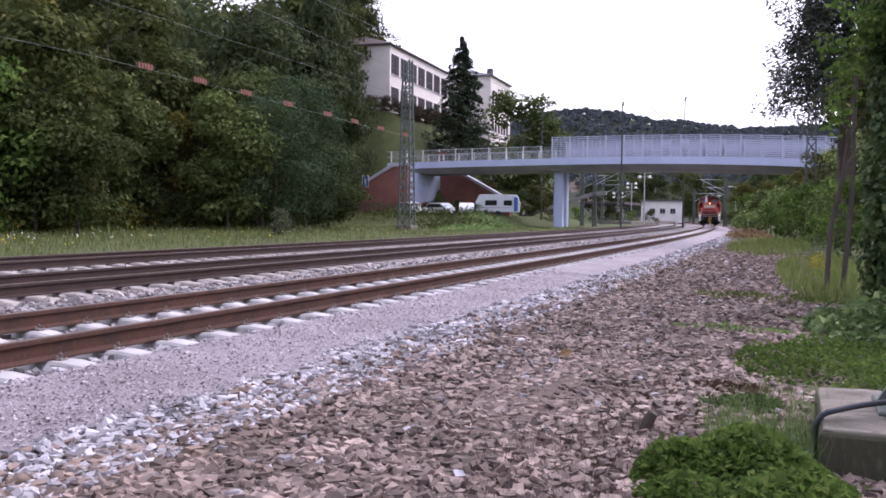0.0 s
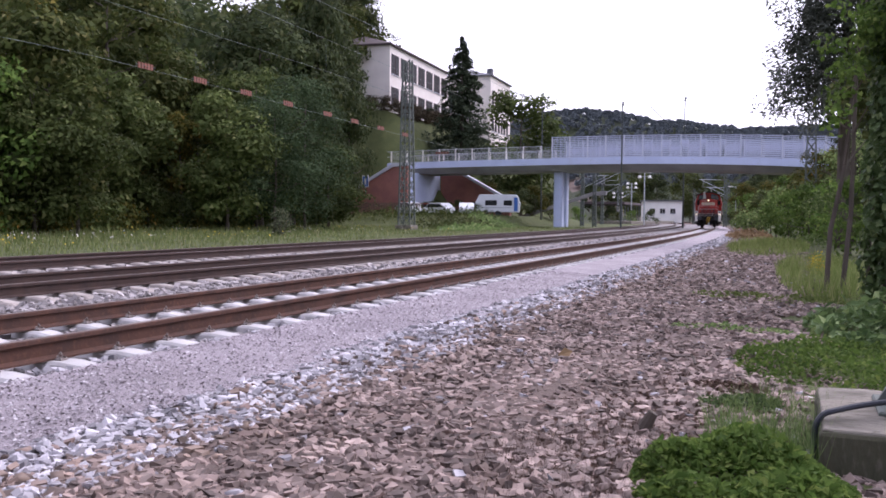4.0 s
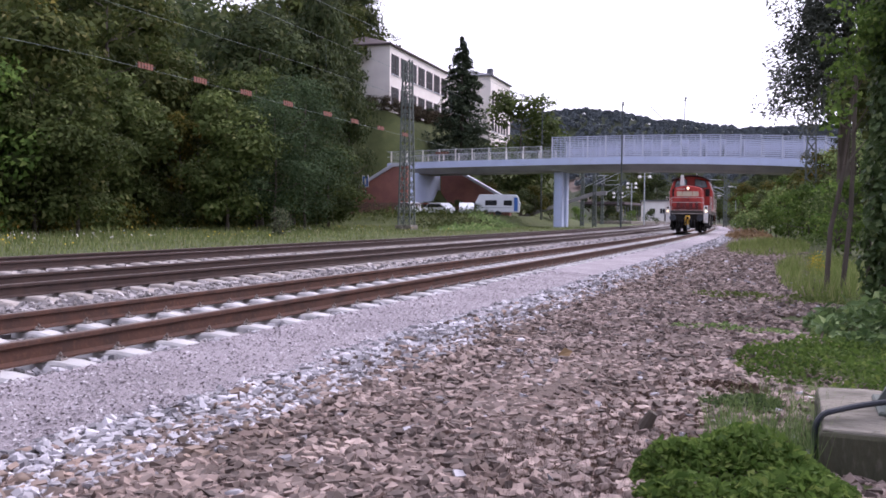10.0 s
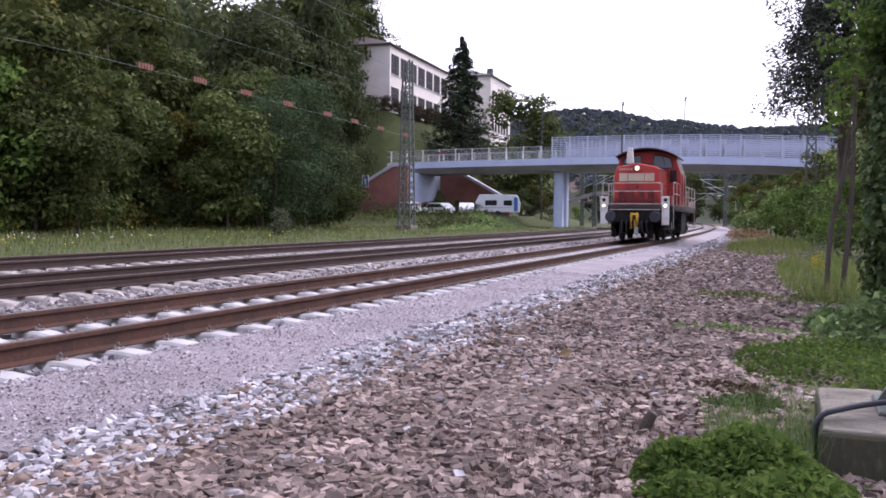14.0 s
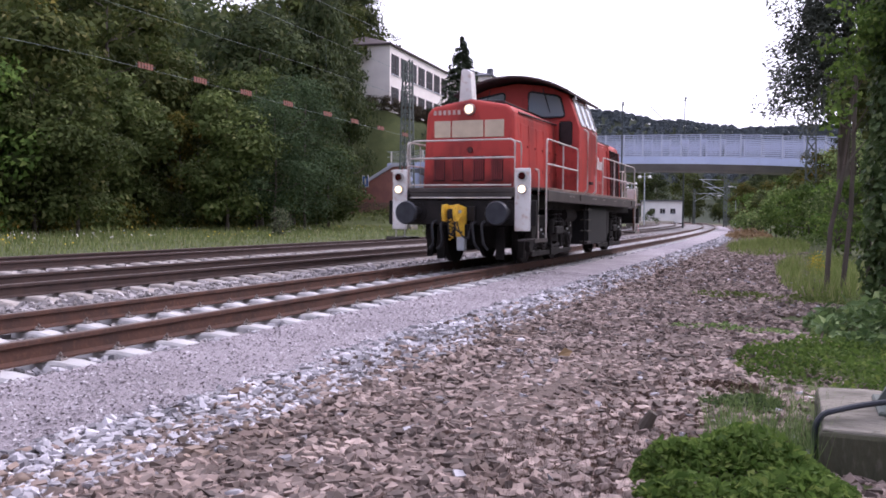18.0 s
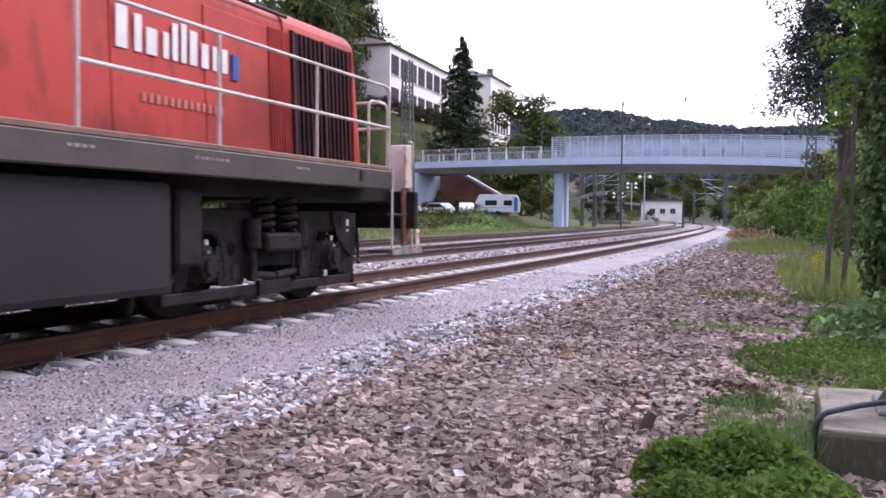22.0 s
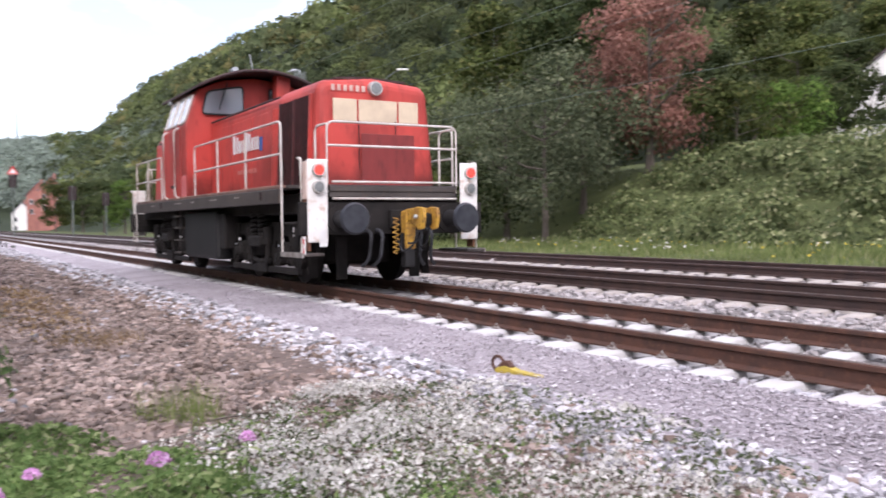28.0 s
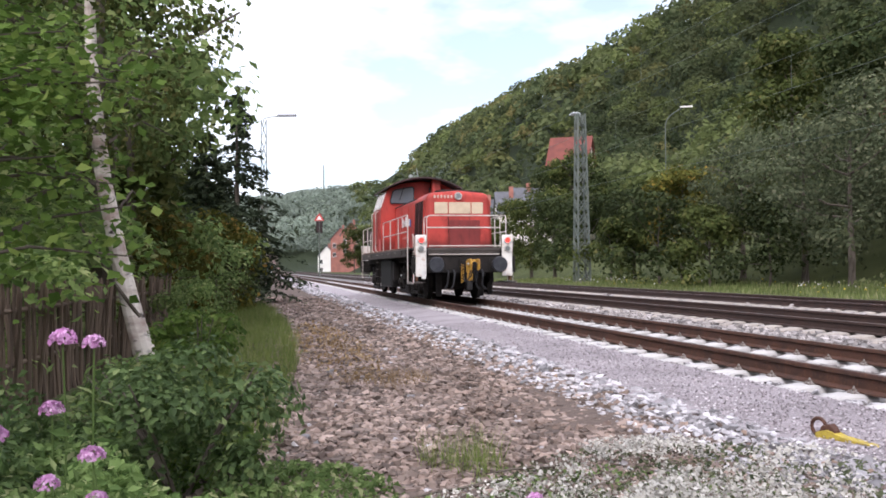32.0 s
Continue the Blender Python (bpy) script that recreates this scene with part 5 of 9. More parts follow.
            part("soot_panel", bx(-0.6, 0.3, min(yy, yy + f * 0.01), max(yy, yy + f * 0.01), 1.5, 2.3, 0.004), M_REDSOOT, hd)
        yy = at(2.2)
        part("badge", ds((0.04, yy + f * 0.02, 2.24), (0, f, 0), 0.06, 0.04, 12), M_REDDIRT, hd)
    end_gear(loco, -1, True)
    end_gear(loco, 1, False)
    # red and white board hung on the rear corner
    bd = part("marker_board", bx(1.46, 1.475, 6.34, 6.43, 0.5, 0.77, 0.003), M_LOGO, loco, "small red and white marker board")
    bm = bmesh.new()
    prism(bm, [(6.35, 0.52), (6.42, 0.52), (6.385, 0.62)], 1.475, 1.48, "x")
    part("board_triangle", bm, M_SIGNRED, bd)
    bm = bmesh.new()
    prism(bm, [(6.35, 0.73), (6.42, 0.73), (6.385, 0.63)], 1.475, 1.48, "x")
    part("board_triangle", bm, M_SIGNRED, bd)
    part("paper_label", bx(1.12, 1.24, 6.386, 6.392, 0.62, 0.86), M_LOGO, loco, "white paper slip")
    for yc in (-3.42, 3.42):
        bogie(loco, yc)
    for ob in list(loco.children_recursive):
        ob.data.transform(Matrix.Diagonal((1, LOCO_LENGTH, 1, 1)))
    sets = [wheel_set(loco, yc * LOCO_LENGTH) for yc in (-4.6, -2.24, 2.24, 4.6)]
    return loco, sets


LOCO, WHEEL_SETS = build_loco()


# ---------- masts and wires ----------
def lattice(bm, x, y, z0, z1, w0, w1, step=0.9, bar=0.075):
    """Four corner angles, tapering, with crossed lacing."""
    def c(z, i, j):
        w = w0 + (w1 - w0) * (z - z0) / (z1 - z0)
        return Vector((x + w / 2 * i, y + w / 2 * j, z))
    for i in (-1, 1):
        for j in (-1, 1):
            tube(bm, [c(z0, i, j), c(z1, i, j)], bar, 4)
    n = max(2, int((z1 - z0) / step))
    for k in range(n):
        a, b = z0 + (z1 - z0) * k / n, z0 + (z1 - z0) * (k + 1) / n
        for i in (-1, 1):
            tube(bm, [c(a, i, -1), c(b, i, 1)], bar * 0.5, 4)
            tube(bm, [c(a, i, 1), c(b, i, -1)], bar * 0.5, 4)
            tube(bm, [c(a, -1, i), c(b, 1, i)], bar * 0.5, 4)
            tube(bm, [c(a, 1, i), c(b, -1, i)], bar * 0.5, 4)


def lattice_mast(x, y, z0, z1, w0, w1, label, lamp_arm=None, name="lattice_mast", bar=0.075):
    t = thing(name, pose(x, y, z0), label, "mast", "lattice masts along the line")
    bm = bmesh.new()
    lattice(bm, 0, 0, 0, z1 - z0, w0, w1, bar=bar)
    part("lattice", bm, M_MAST, t)
    part("foot", bx(-w0 * 0.7, w0 * 0.7, -w0 * 0.7, w0 * 0.7, -0.6, 0.12, 0.03), M_CONC, t)
    h = z1 - z0
    if lamp_arm:
        dx, dy = lamp_arm
        part("arm", tb(bend([(0, 0, h - 0.2), (0, 0, h + 0.1), (dx * 0.8, dy * 0.8, h + 0.2)], 0.3), 0.035, 6), M_STEEL, t)
        bm = bx(-0.18, 0.18, -0.45, 0.45, -0.06, 0.06, 0.03)
        bmesh.ops.transform(bm, matrix=Matrix.Translation((dx, dy, h + 0.22)) @ Matrix.Rotation(math.atan2(-dx, dy), 4, "Z"), verts=bm.verts)
        part("lamp_head", bm, M_COPING, t)
    return t


lattice_mast(-29.2, 64.0, 0.3, 13.6, 1.0, 0.55, "tall grey-green steel lattice mast standing in the grass")
lattice_mast(0.8, 72.0, -0.1, 9.8, 0.9, 0.5, "grey-green steel lattice mast among bushes")
lattice_mast(-21.5, -55.4, 0.0, 11.3, 0.85, 0.5, "grey steel lattice mast with a lamp on its top", (-0.0, -1.2))
lattice_mast(-0.6, -43.2, -0.1, 8.3, 0.32, 0.24, "slim dark lattice mast with a street lamp arm", (-1.1, 0.25), bar=0.03)


def wire(pts, r, label, name="overhead_wire"):
    ob = part(name, tb(pts, r, 4), M_COPPER if r < 0.02 else M_WIRE)
    return tagged(ob, label, "wire", "overhead wires")


def along(base, z, y0, y1, sag=0.0, step=6):
    out = []
    for y in np.arange(y0, y1 + 0.1, step):
        ph = ((y + 400) % 60) / 60
        out.append((float(track_x(y, base)), y, z - sag * 4 * ph * (1 - ph)))
    return out


for base, zc, zm, place in ((-14.7, 6.0, 7.2, "far"), (-10.2, 6.05, 7.05, "middle")):
    wire(along(base, zc, -200, 240), 0.0048, f"thin contact wire above the {place} track")
    wire(along(base, zm, -200, 240, 0.35), 0.005, f"thin carrying wire sagging above the {place} track")
    for y in np.arange(-70, 90, 12.0):
        wire([(float(track_x(y, base)), y, zc), (float(track_x(y, base)), y, zm - 0.2)], 0.004, "thin dropper wire between the overhead wires", "dropper")
wire(along(-17.3, 5.35, -150, 200, 0.4), 0.006, "thin feeder wire beyond the far track")
for k, y in enumerate((20.1, 22.6, 25.1, 27.8, 30.8, 33.2, 35.8, 38.6)):
    ob = thing("wire_marker", pose(float(track_x(y, -17.3)), y, 5.36 - 0.04 * k), "orange striped marker hung on the wire", "marker", "markers on the wire")
    for j in range(5):
        part("stripe", bx(-0.015, 0.015, -0.3 + 0.13 * j, -0.215 + 0.13 * j, -0.09, 0.08), M_ORANGE, ob)
    part("rod", tb([(0, -0.4, 0.0), (0, 0.42, 0.0)], 0.015, 5), M_WIRE, ob)


# ---------- footbridge ----------
def bridge():
    t = thing("bridge", pose(0, 0, 0), "pale blue road bridge on slim columns over the tracks", "bridge")
    xs = np.linspace(-47, 22, 47)

    def cy(x):
        return 97.5 - 0.0022 * (x + 20) ** 2 * (1 if x > -20 else 0.2)

    def cz(x):
        return 7.77 - 0.0015 * max(0, x + 20) ** 2 - 0.0004 * max(0, -20 - x) ** 2
    def shared(name, bm, material):
        me = bpy.data.meshes.new(name)
        bm.to_mesh(me)
        bm.free()
        me.materials.append(material)
        return me

    def put(name, me, x, y, z, parent=None):
        o = new(name, me)
        o.parent = parent or t
        o.location = (x, y, z)
    me_bal = shared("baluster", bx(-0.012, 0.012, -0.012, 0.012, 0, 1.36), M_STEEL)
    me_slat = shared("slat", bx(-0.97, 0.97, -0.01, 0.01, -0.0475, 0.0475), M_SCREEN)
    me_bar = shared("bar", bx(-0.02, 0.02, -0.0055, 0.0055, -1.16, 1.16), M_SCREEN)
    # girder, fascia and deck follow the same gentle arch
    def sweep(prof, material, name, label="", x0=-47, x1=22):
        ss = [x for x in xs if x0 - 0.01 <= x <= x1 + 0.01]
        v, f = [], []
        k = len(prof)
        for x in ss:
            for py, pz in prof:
                v.append((x, cy(x) + py, cz(x) + pz))
        for i in range(len(ss) - 1):
            for j in range(k):
                f.append((i * k + j, i * k + (j + 1) % k, (i + 1) * k + (j + 1) % k, (i + 1) * k + j))
        return link_mesh(name, raw_mesh(name, v, f), material, t, label)
    sweep([(0.9, -1.3), (5.6, -1.3), (6.4, -0.62), (6.5, -0.1), (0.0, -0.1), (0.1, -0.62)], M_SOFFIT, "girder", "grey concrete girder")
    sweep([(-0.16, -0.62), (0.0, -0.62), (0.0, 0.14), (-0.16, 0.14)], M_BRIDGE, "fascia", "pale blue edge beam")
    sweep([(6.5, -0.62), (6.66, -0.62), (6.66, 0.14), (6.5, 0.14)], M_BRIDGE, "fascia", "pale blue edge beam")
    sweep([(0.0, -0.095), (6.5, -0.095), (6.5, -0.06), (0.0, -0.06)], M_SOFFIT, "roadway")
    for off in (-0.05, 6.55):
        for z in (1.5, 0.85) if off < 0 else (1.5,):
            sweep([(off - 0.03, z), (off + 0.03, z), (off + 0.03, z + 0.06), (off - 0.03, z + 0.06)], M_STEEL, "handrail", "", -47, -26.5)
        for x in np.arange(-46.5, -26, 2.1):
            part("rail_post", bx(x - 0.05, x + 0.05, cy(x) + off - 0.05, cy(x) + off + 0.05, cz(x) + 0.1, cz(x) + 1.6), M_RENDER, t)
            if x < -27:
                for b in range(1, 12):
                    xx = x + b * 0.175
                    put("baluster", me_bal, xx, cy(xx) + off, cz(xx) + 0.15)
    # tall see-through screens over the tracks
    for i, x in enumerate(np.arange(-26.3, 4.5, 2.05)):
        for off in (-0.05, 6.55):
            z = cz(x)
            part("screen_post", bx(x - 0.04, x + 0.04, cy(x) + off - 0.05, cy(x) + off + 0.05, z + 0.1, z + 2.62), M_COPING, t)
            zz, yy = cz(x + 1), cy(x + 1) + off
            sc = part("screen", bx(x + 0.06, x + 2.0, yy - 0.02, yy + 0.02, zz + 0.14, zz + 0.19), M_SCREEN, t, "" if i else "pale see-through slatted screen")
            for k in range(12):
                put("slat", me_slat, x + 1.03, yy, zz + 0.2475 + 0.205 * k, sc)
            for k in range(5):
                put("bar", me_bar, x + 0.08 + 0.47 * k, yy - 0.0165, zz + 1.38, sc)
    # columns
    for x in (-26.0, 12.0):
        zt = cz(x) - 1.28
        for dy in (2.2, 4.4):
            part("column", bx(x - 0.52, x + 0.52, cy(x) + dy - 0.5, cy(x) + dy + 0.5, -0.3, zt, 0.12, seg=3), M_BRIDGE, t, "pale blue column")
    # abutment: brick wings with pale coping, a pale wall between
    yb = 97.5
    bm = bmesh.new()
    prism(bm, [(-53.5, 0.5), (-53.5, 2.3), (-45.0, 7.0), (-43.1, 7.1), (-43.1, 0.5)], yb - 3.0, yb - 2.4)
    w1 = part("wing_wall", bm, M_BRICK, t, "red stone wing wall")
    bm = bmesh.new()
    prism(bm, [(-53.8, 2.2), (-53.8, 2.6), (-45.0, 7.42), (-43.0, 7.5), (-43.0, 7.12), (-45.0, 7.02)], yb - 3.15, yb - 2.3)
    part("coping", bm, M_COPING, w1)
    bm = bmesh.new()
    prism(bm, [(-43.0, 0.5), (-43.0, 6.9), (-40.9, 6.9), (-33.6, 3.0), (-33.6, 0.5)], yb + 7.2, yb + 7.8)
    w2 = part("wing_wall", bm, M_BRICK, t, "red stone wing wall")
    bm = bmesh.new()
    prism(bm, [(-41.0, 6.92), (-41.0, 7.3), (-33.3, 3.2), (-33.3, 2.8)], yb + 7.1, yb + 7.95)
    part("coping", bm, M_COPING, w2)
    part("abutment", bx(-43.9, -43.1, yb - 2.4, yb + 7.2, 0, 6.4), M_BRIDGE, t, "pale blue abutment wall")
    bm = bmesh.new()
    for x in (-40.6, -40.25, -39.9, -39.55, -39.2):
        box(bm, x, x + 0.26, cy(-40) - 0.2, cy(-40) - 0.17, cz(-40) + 1.0, cz(-40) + 1.28)
    part("striped_marker", bm, M_ORANGE, t)


bridge()


# ---------- buildings ----------
def win_unit(parent, m, w, h, cross=True, frame_material=M_RENDER):
    """A window: frame, sill and dark pane, set in the face y = 0 looking to -y, moved by m."""
    bm = bmesh.new()
    for a in ((-w / 2, -w / 2 + 0.07, 0, h), (w / 2 - 0.07, w / 2, 0, h), (-w / 2 + 0.07, w / 2 - 0.07, 0, 0.07), (-w / 2 + 0.07, w / 2 - 0.07, h - 0.07, h)):
        box(bm, a[0], a[1], -0.05, 0.02, a[2], a[3])
    if cross:
        box(bm, -0.03, 0.03, -0.04, 0.02, 0.07, h - 0.07)
    bmesh.ops.transform(bm, matrix=m, verts=bm.verts)
    fr = part("window", bm, frame_material, parent)
    bm = bx(-w / 2 + 0.05, w / 2 - 0.05, -0.02, 0.015, 0.05, h - 0.05)
    bmesh.ops.transform(bm, matrix=m, verts=bm.verts)
    part("pane", bm, M_WINDOW, fr)
    bm = bx(-w / 2 - 0.08, w / 2 + 0.08, -0.16, 0.0, -0.08, 0.0)
    bmesh.ops.transform(bm, matrix=m, verts=bm.verts)
    part("sill", bm, M_COPING, fr)


def house(name, x, y, z, turn, w, d, h, roof_h, wall, roof, label, rows, group="", gable_windows=(), overhang=0.35, chimney=True, hip=False, flat=False):
    """A house: gable ends face -y and +y locally, w across the gable, d deep; rows = lists of (side, along, up, width, height)."""
    t = thing(name, pose(x, y, z, 0, 0, turn), label, "house", group)
    bm = bmesh.new()
    if flat or hip:
        prism(bm, [(-w / 2, -4), (-w / 2, h), (w / 2, h), (w / 2, -4)], 0, d)
    else:
        prism(bm, [(-w / 2, -4), (-w / 2, h), (0, h + roof_h), (w / 2, h), (w / 2, -4)], 0, d)
    part("wall", bm, wall, t)
    o = overhang
    k = roof_h / (w / 2)
    if hip:
        bm = bmesh.new()
        a = [bm.verts.new(p) for p in ((-w / 2 - o, -o, h), (w / 2 + o, -o, h), (w / 2 + o, d + o, h), (-w / 2 - o, d + o, h))]
        a2 = [bm.verts.new((v.co.x, v.co.y, h - 0.22)) for v in a]
        r = [bm.verts.new((0, w / 2, h + roof_h)), bm.verts.new((0, d - w / 2, h + roof_h))]
        for f in ((a[0], a[1], r[0]), (a[1], a[2], r[1], r[0]), (a[2], a[3], r[1]), (a[3], a[0], r[0], r[1])):
            bm.faces.new(f)
        for i in range(4):
            bm.faces.new((a2[i], a2[(i + 1) % 4], a[(i + 1) % 4], a[i]))
        bm.faces.new(a2[::-1])
        bmesh.ops.recalc_face_normals(bm, faces=bm.faces)
        part("roof", bm, roof, t)
    elif flat:
        part("roof", bx(-w / 2 - o, w / 2 + o, -o, d + o, h, h + 0.35), roof, t)
    else:
        for s in (-1, 1):
            bm = bmesh.new()
            e = (s * (w / 2 + o), h - o * k)
            prism(bm, [(0, h + roof_h + 0.02), (0, h + roof_h + 0.24), (e[0], e[1] + 0.2), (e[0], e[1] + 0.0)], -o, d + o)
            part("roof_slope", bm, roof, t)
            part("gutter", tb([(e[0] + s * 0.05, -o, e[1]), (e[0] + s * 0.05, d + o, e[1])], 0.07, 6), M_SLATE, t)
    if chimney:
        part("chimney", bx(-0.35 + w * 0.12, 0.35 + w * 0.12, d * 0.3, d * 0.3 + 0.7, h + roof_h * 0.3, h + roof_h + 1.0), M_BRICK, t)
    for side, a, up, ww, hh in rows:
        if side == "f":
            m = Matrix.Translation((a, -0.004, up))
        elif side == "r":
            m = Matrix.Translation((w / 2 + 0.004, a, up)) @ Matrix.Rotation(math.pi / 2, 4, "Z")
        else:
            m = Matrix.Translation((-w / 2 - 0.004, a, up)) @ Matrix.Rotation(-math.pi / 2, 4, "Z")
        win_unit(t, m, ww, hh, frame_material=M_TILED if wall is M_PINKW else M_RENDER)
    return t


# school on the slope above the bridge: two blocks
rows = []
for i in range(7):
    a = 1.9 + 3.55 * i
    for up in (5.3, 0.9):
        rows += [("r", a - 0.72, up, 1.35, 2.7), ("r", a + 0.72, up, 1.35, 2.7)]
rows += [("f", -5.2, 5.4, 1.5, 2.6), ("f", -2.0, 5.4, 1.5, 2.6)]
house("school", -57.5, 106.0, 15.0, 4, 12.5, 25, 9.3, 2.4, M_PINKW, M_TILED, "long cream school building with two rows of tall windows", rows, hip=True, chimney=False)
rows = [("f", -1.0, 4.9, 3.4, 2.8), ("f", 2.4, 0.2, 1.5, 0.8)] + [("r", 1.5 + 1.9 * i, up, 1.15, 2.6) for i in range(6) for up in (5.3, 0.9)]
house("school", -54.0, 141.6, 15.0, 3, 9.5, 13, 10.4, 1.6, M_PINKW, M_SLATE, "cream school wing with chimneys on a flat hipped roof", rows, hip=True, chimney=False)
for cx in (-55.6, -51.0):
    part("chimney", bx(cx - 0.45, cx + 0.45, 146, 147, 25.3, 27.2), M_SLATE).parent = None
for ob in [o for o in bpy.data.objects if o.name.startswith("chimney") and o.parent is None]:
    tagged(ob, "dark chimney stack on the school roof", "chimney", "school chimneys")


def at_azimuth(az, dist):
    a = radians(az)
    return -math.sin(a) * dist, math.cos(a) * dist


# houses above the bramble bank
x, y = at_azimuth(121.8, 84)
house("house", x, y, 7.0, 124, 11.6, 10, 4.6, 4.8, M_RENDER, M_TILED, "small white house with a steep gable", [("f", -1.3, 5.0, 0.9, 1.3), ("f", 1.5, 5.0, 0.9, 1.3), ("f", -1.8, 2.0, 1.1, 1.3)], "houses above the line")
x, y = at_azimuth(118.5, 66)
house("house", x, y, 6.2, 112, 3.4, 9, 6.0, 1.8, M_BLUEW, M_TILED, "narrow pale blue house in a row", [("f", -0.8, 3.6, 0.8, 1.5), ("f", 0.8, 3.6, 0.8, 1.5), ("f", -0.8, 0.6, 0.8, 1.6), ("r", 2, 3.5, 0.9, 1.4), ("l", 2, 3.5, 0.9, 1.4), ("l", 5, 3.5, 0.9, 1.4)], "houses above the line", chimney=False)
x, y = at_azimuth(116.6, 60)
house("house", x, y, 6.5, 25, 9.0, 11, 6.6, 3.4, M_RENDER, M_TILED, "white house with tall windows and a dark tiled roof", [("r", 1.6 + 2.4 * i, up, 1.0, 1.7) for i in range(4) for up in (3.9, 0.8)] + [("f", -2.2, 3.9, 1.0, 1.6), ("f", 1.2, 3.9, 1.0, 1.6)], "houses above the line")
x, y = at_azimuth(108.2, 53)
house("house", x, y, 5.6, 122, 8.4, 12, 5.2, 3.8, M_RENDER, M_TILE, "white house with a broad gable and red tiled roof", [("f", -3.0, 3.4, 1.9, 0.8), ("f", 1.8, 3.4, 1.9, 0.8), ("f", -3.0, 0.8, 1.2, 1.4), ("l", 2.5, 3.0, 1.0, 1.4)], "houses above the line")
x, y = at_azimuth(112.9, 50)
part_balcony = thing("balcony", pose(x, y, 6.6, 0, 0, 115), "terrace balcony with white metal railing and pierced wall", "balcony")
part("floor_slab", bx(-3.2, 3.2, -1.4, 1.4, -0.9, -0.1), M_RENDER, part_balcony)
for k in range(22):
    part("railing_bar", bx(-3.1 + 0.29 * k, -3.07 + 0.29 * k, -1.38, -1.35, -0.1, 0.95), M_STEEL, part_balcony)
part("railing_top", bx(-3.2, 3.2, -1.4, -1.33, 0.95, 1.02), M_STEEL, part_balcony)
x, y = at_azimuth(73.5, 52)
house("house", x, y, 5.3, 78, 7.5, 10, 6.8, 3.6, M_RENDER, M_TILE, "white house with a red dormer and grey corner stones", [("f", -2.2, 4.2, 1.0, 1.5), ("f", 1.8, 4.2, 1.0, 1.5), ("f", -2.2, 1.0, 1.0, 1.5), ("f", 1.8, 1.0, 1.0, 1.5)], "houses above the line")
x, y = at_azimuth(68.0, 70)
house("house", x, y, 6.8, 340, 7.0, 16, 3.4, 2.6, M_CREAMW, M_SLATE, "low cream house with a long slate roof", [("r", 2 + 3 * i, 1.0, 1.0, 1.3) for i in range(5)], "houses above the line")
x, y = at_azimuth(61.5, 64)
house("house", x, y, 6.8, 66, 7.0, 10, 4.6, 4.2, M_CREAMW, M_SLATE, "cream yellow house with a steep slate roof", [("f", -1.6, 2.6, 1.0, 1.4), ("f", 1.6, 2.6, 1.0, 1.4), ("r", 3, 1.2, 1.0, 1.4)], "houses above the line")
# houses further down the valley
x, y = at_azimuth(160.5, 118)
house("house", x, y, 6.3, 58, 6.0, 5.0, 8.0, 3.8, M_PINKW, M_TILE, "house with a steep red tiled roof among trees", [("r", 1.4, 1.0, 1.1, 1.3), ("r", 3.4, 1.0, 1.1, 1.3)], "houses on the slope", chimney=False)
for az, ds_, zz in ((164.2, 150, 13.0), (165.6, 160, 12.5), (163.0, 165, 15.0)):
    x, y = at_azimuth(az, ds_)
    house("house", x, y, zz - 5.6, 80, 6.0, 7, 3.0, 3.4, M_PINKW, M_SLATE, "small house with a dark slate roof among trees", [("l", 3.0, 1.0, 1.1, 1.3), ("f", -1.6, 1.0, 1.0, 1.2)], "houses on the slope")
for az, ds_, zz, wl in ((175.3, 330, -2.0, M_RENDER), (174.4, 290, 3.0, M_BRICK), (173.7, 275, 4.0, M_BRICK)):
    x, y = at_azimuth(az, ds_)
    house("house", x, y, zz, 172, 6.5, 9, 8.0, 3.6, wl, M_SLATE, "tall house beside the line far down the valley" if wl is M_RENDER else "red brick house beside the line far down the valley", [("f", -2, 5, 1.1, 1.5), ("f", 2, 5, 1.1, 1.5), ("f", -2, 2, 1.1, 1.5), ("f", 2, 2, 1.1, 1.5), ("l", 3, 5, 1.1, 1.5), ("l", 7, 5, 1.1, 1.5)], "houses down the valley")


# ---------- trees and undergrowth ----------
def crown_points(rng, n, height, radius, base, lobes, flat=1.0):
    """Leaf places on many overlapping lobes inside a tapering outline."""
    out, nor = [], []
    per = max(1, int(n * 0.72) // lobes)
    for i in range(lobes):
        u = rng.uniform(0, 1)
        z = base + (height - base) * (0.08 + 0.84 * u)
        reach = radius * (math.sin(math.pi * (0.18 + 0.74 * u)) ** 0.8) * rng.uniform(0.35, 0.85)
        a = rng.uniform(0, 2 * math.pi)
        c = np.array([math.cos(a) * reach, math.sin(a) * reach, z])
        r = radius * rng.uniform(0.26, 0.46)
        d = unit(rng.normal(0, 1, (per, 3)))
        d[:, 2] = np.abs(d[:, 2]) * np.where(rng.uniform(0, 1, per) < 0.75, 1, -1)
        p = c + d * np.array([r, r, r * 0.75 * flat]) * rng.uniform(0.55, 1.08, (per, 1))
        out.append(p)
        nor.append(d)
    return np.concatenate(out), np.concatenate(nor)


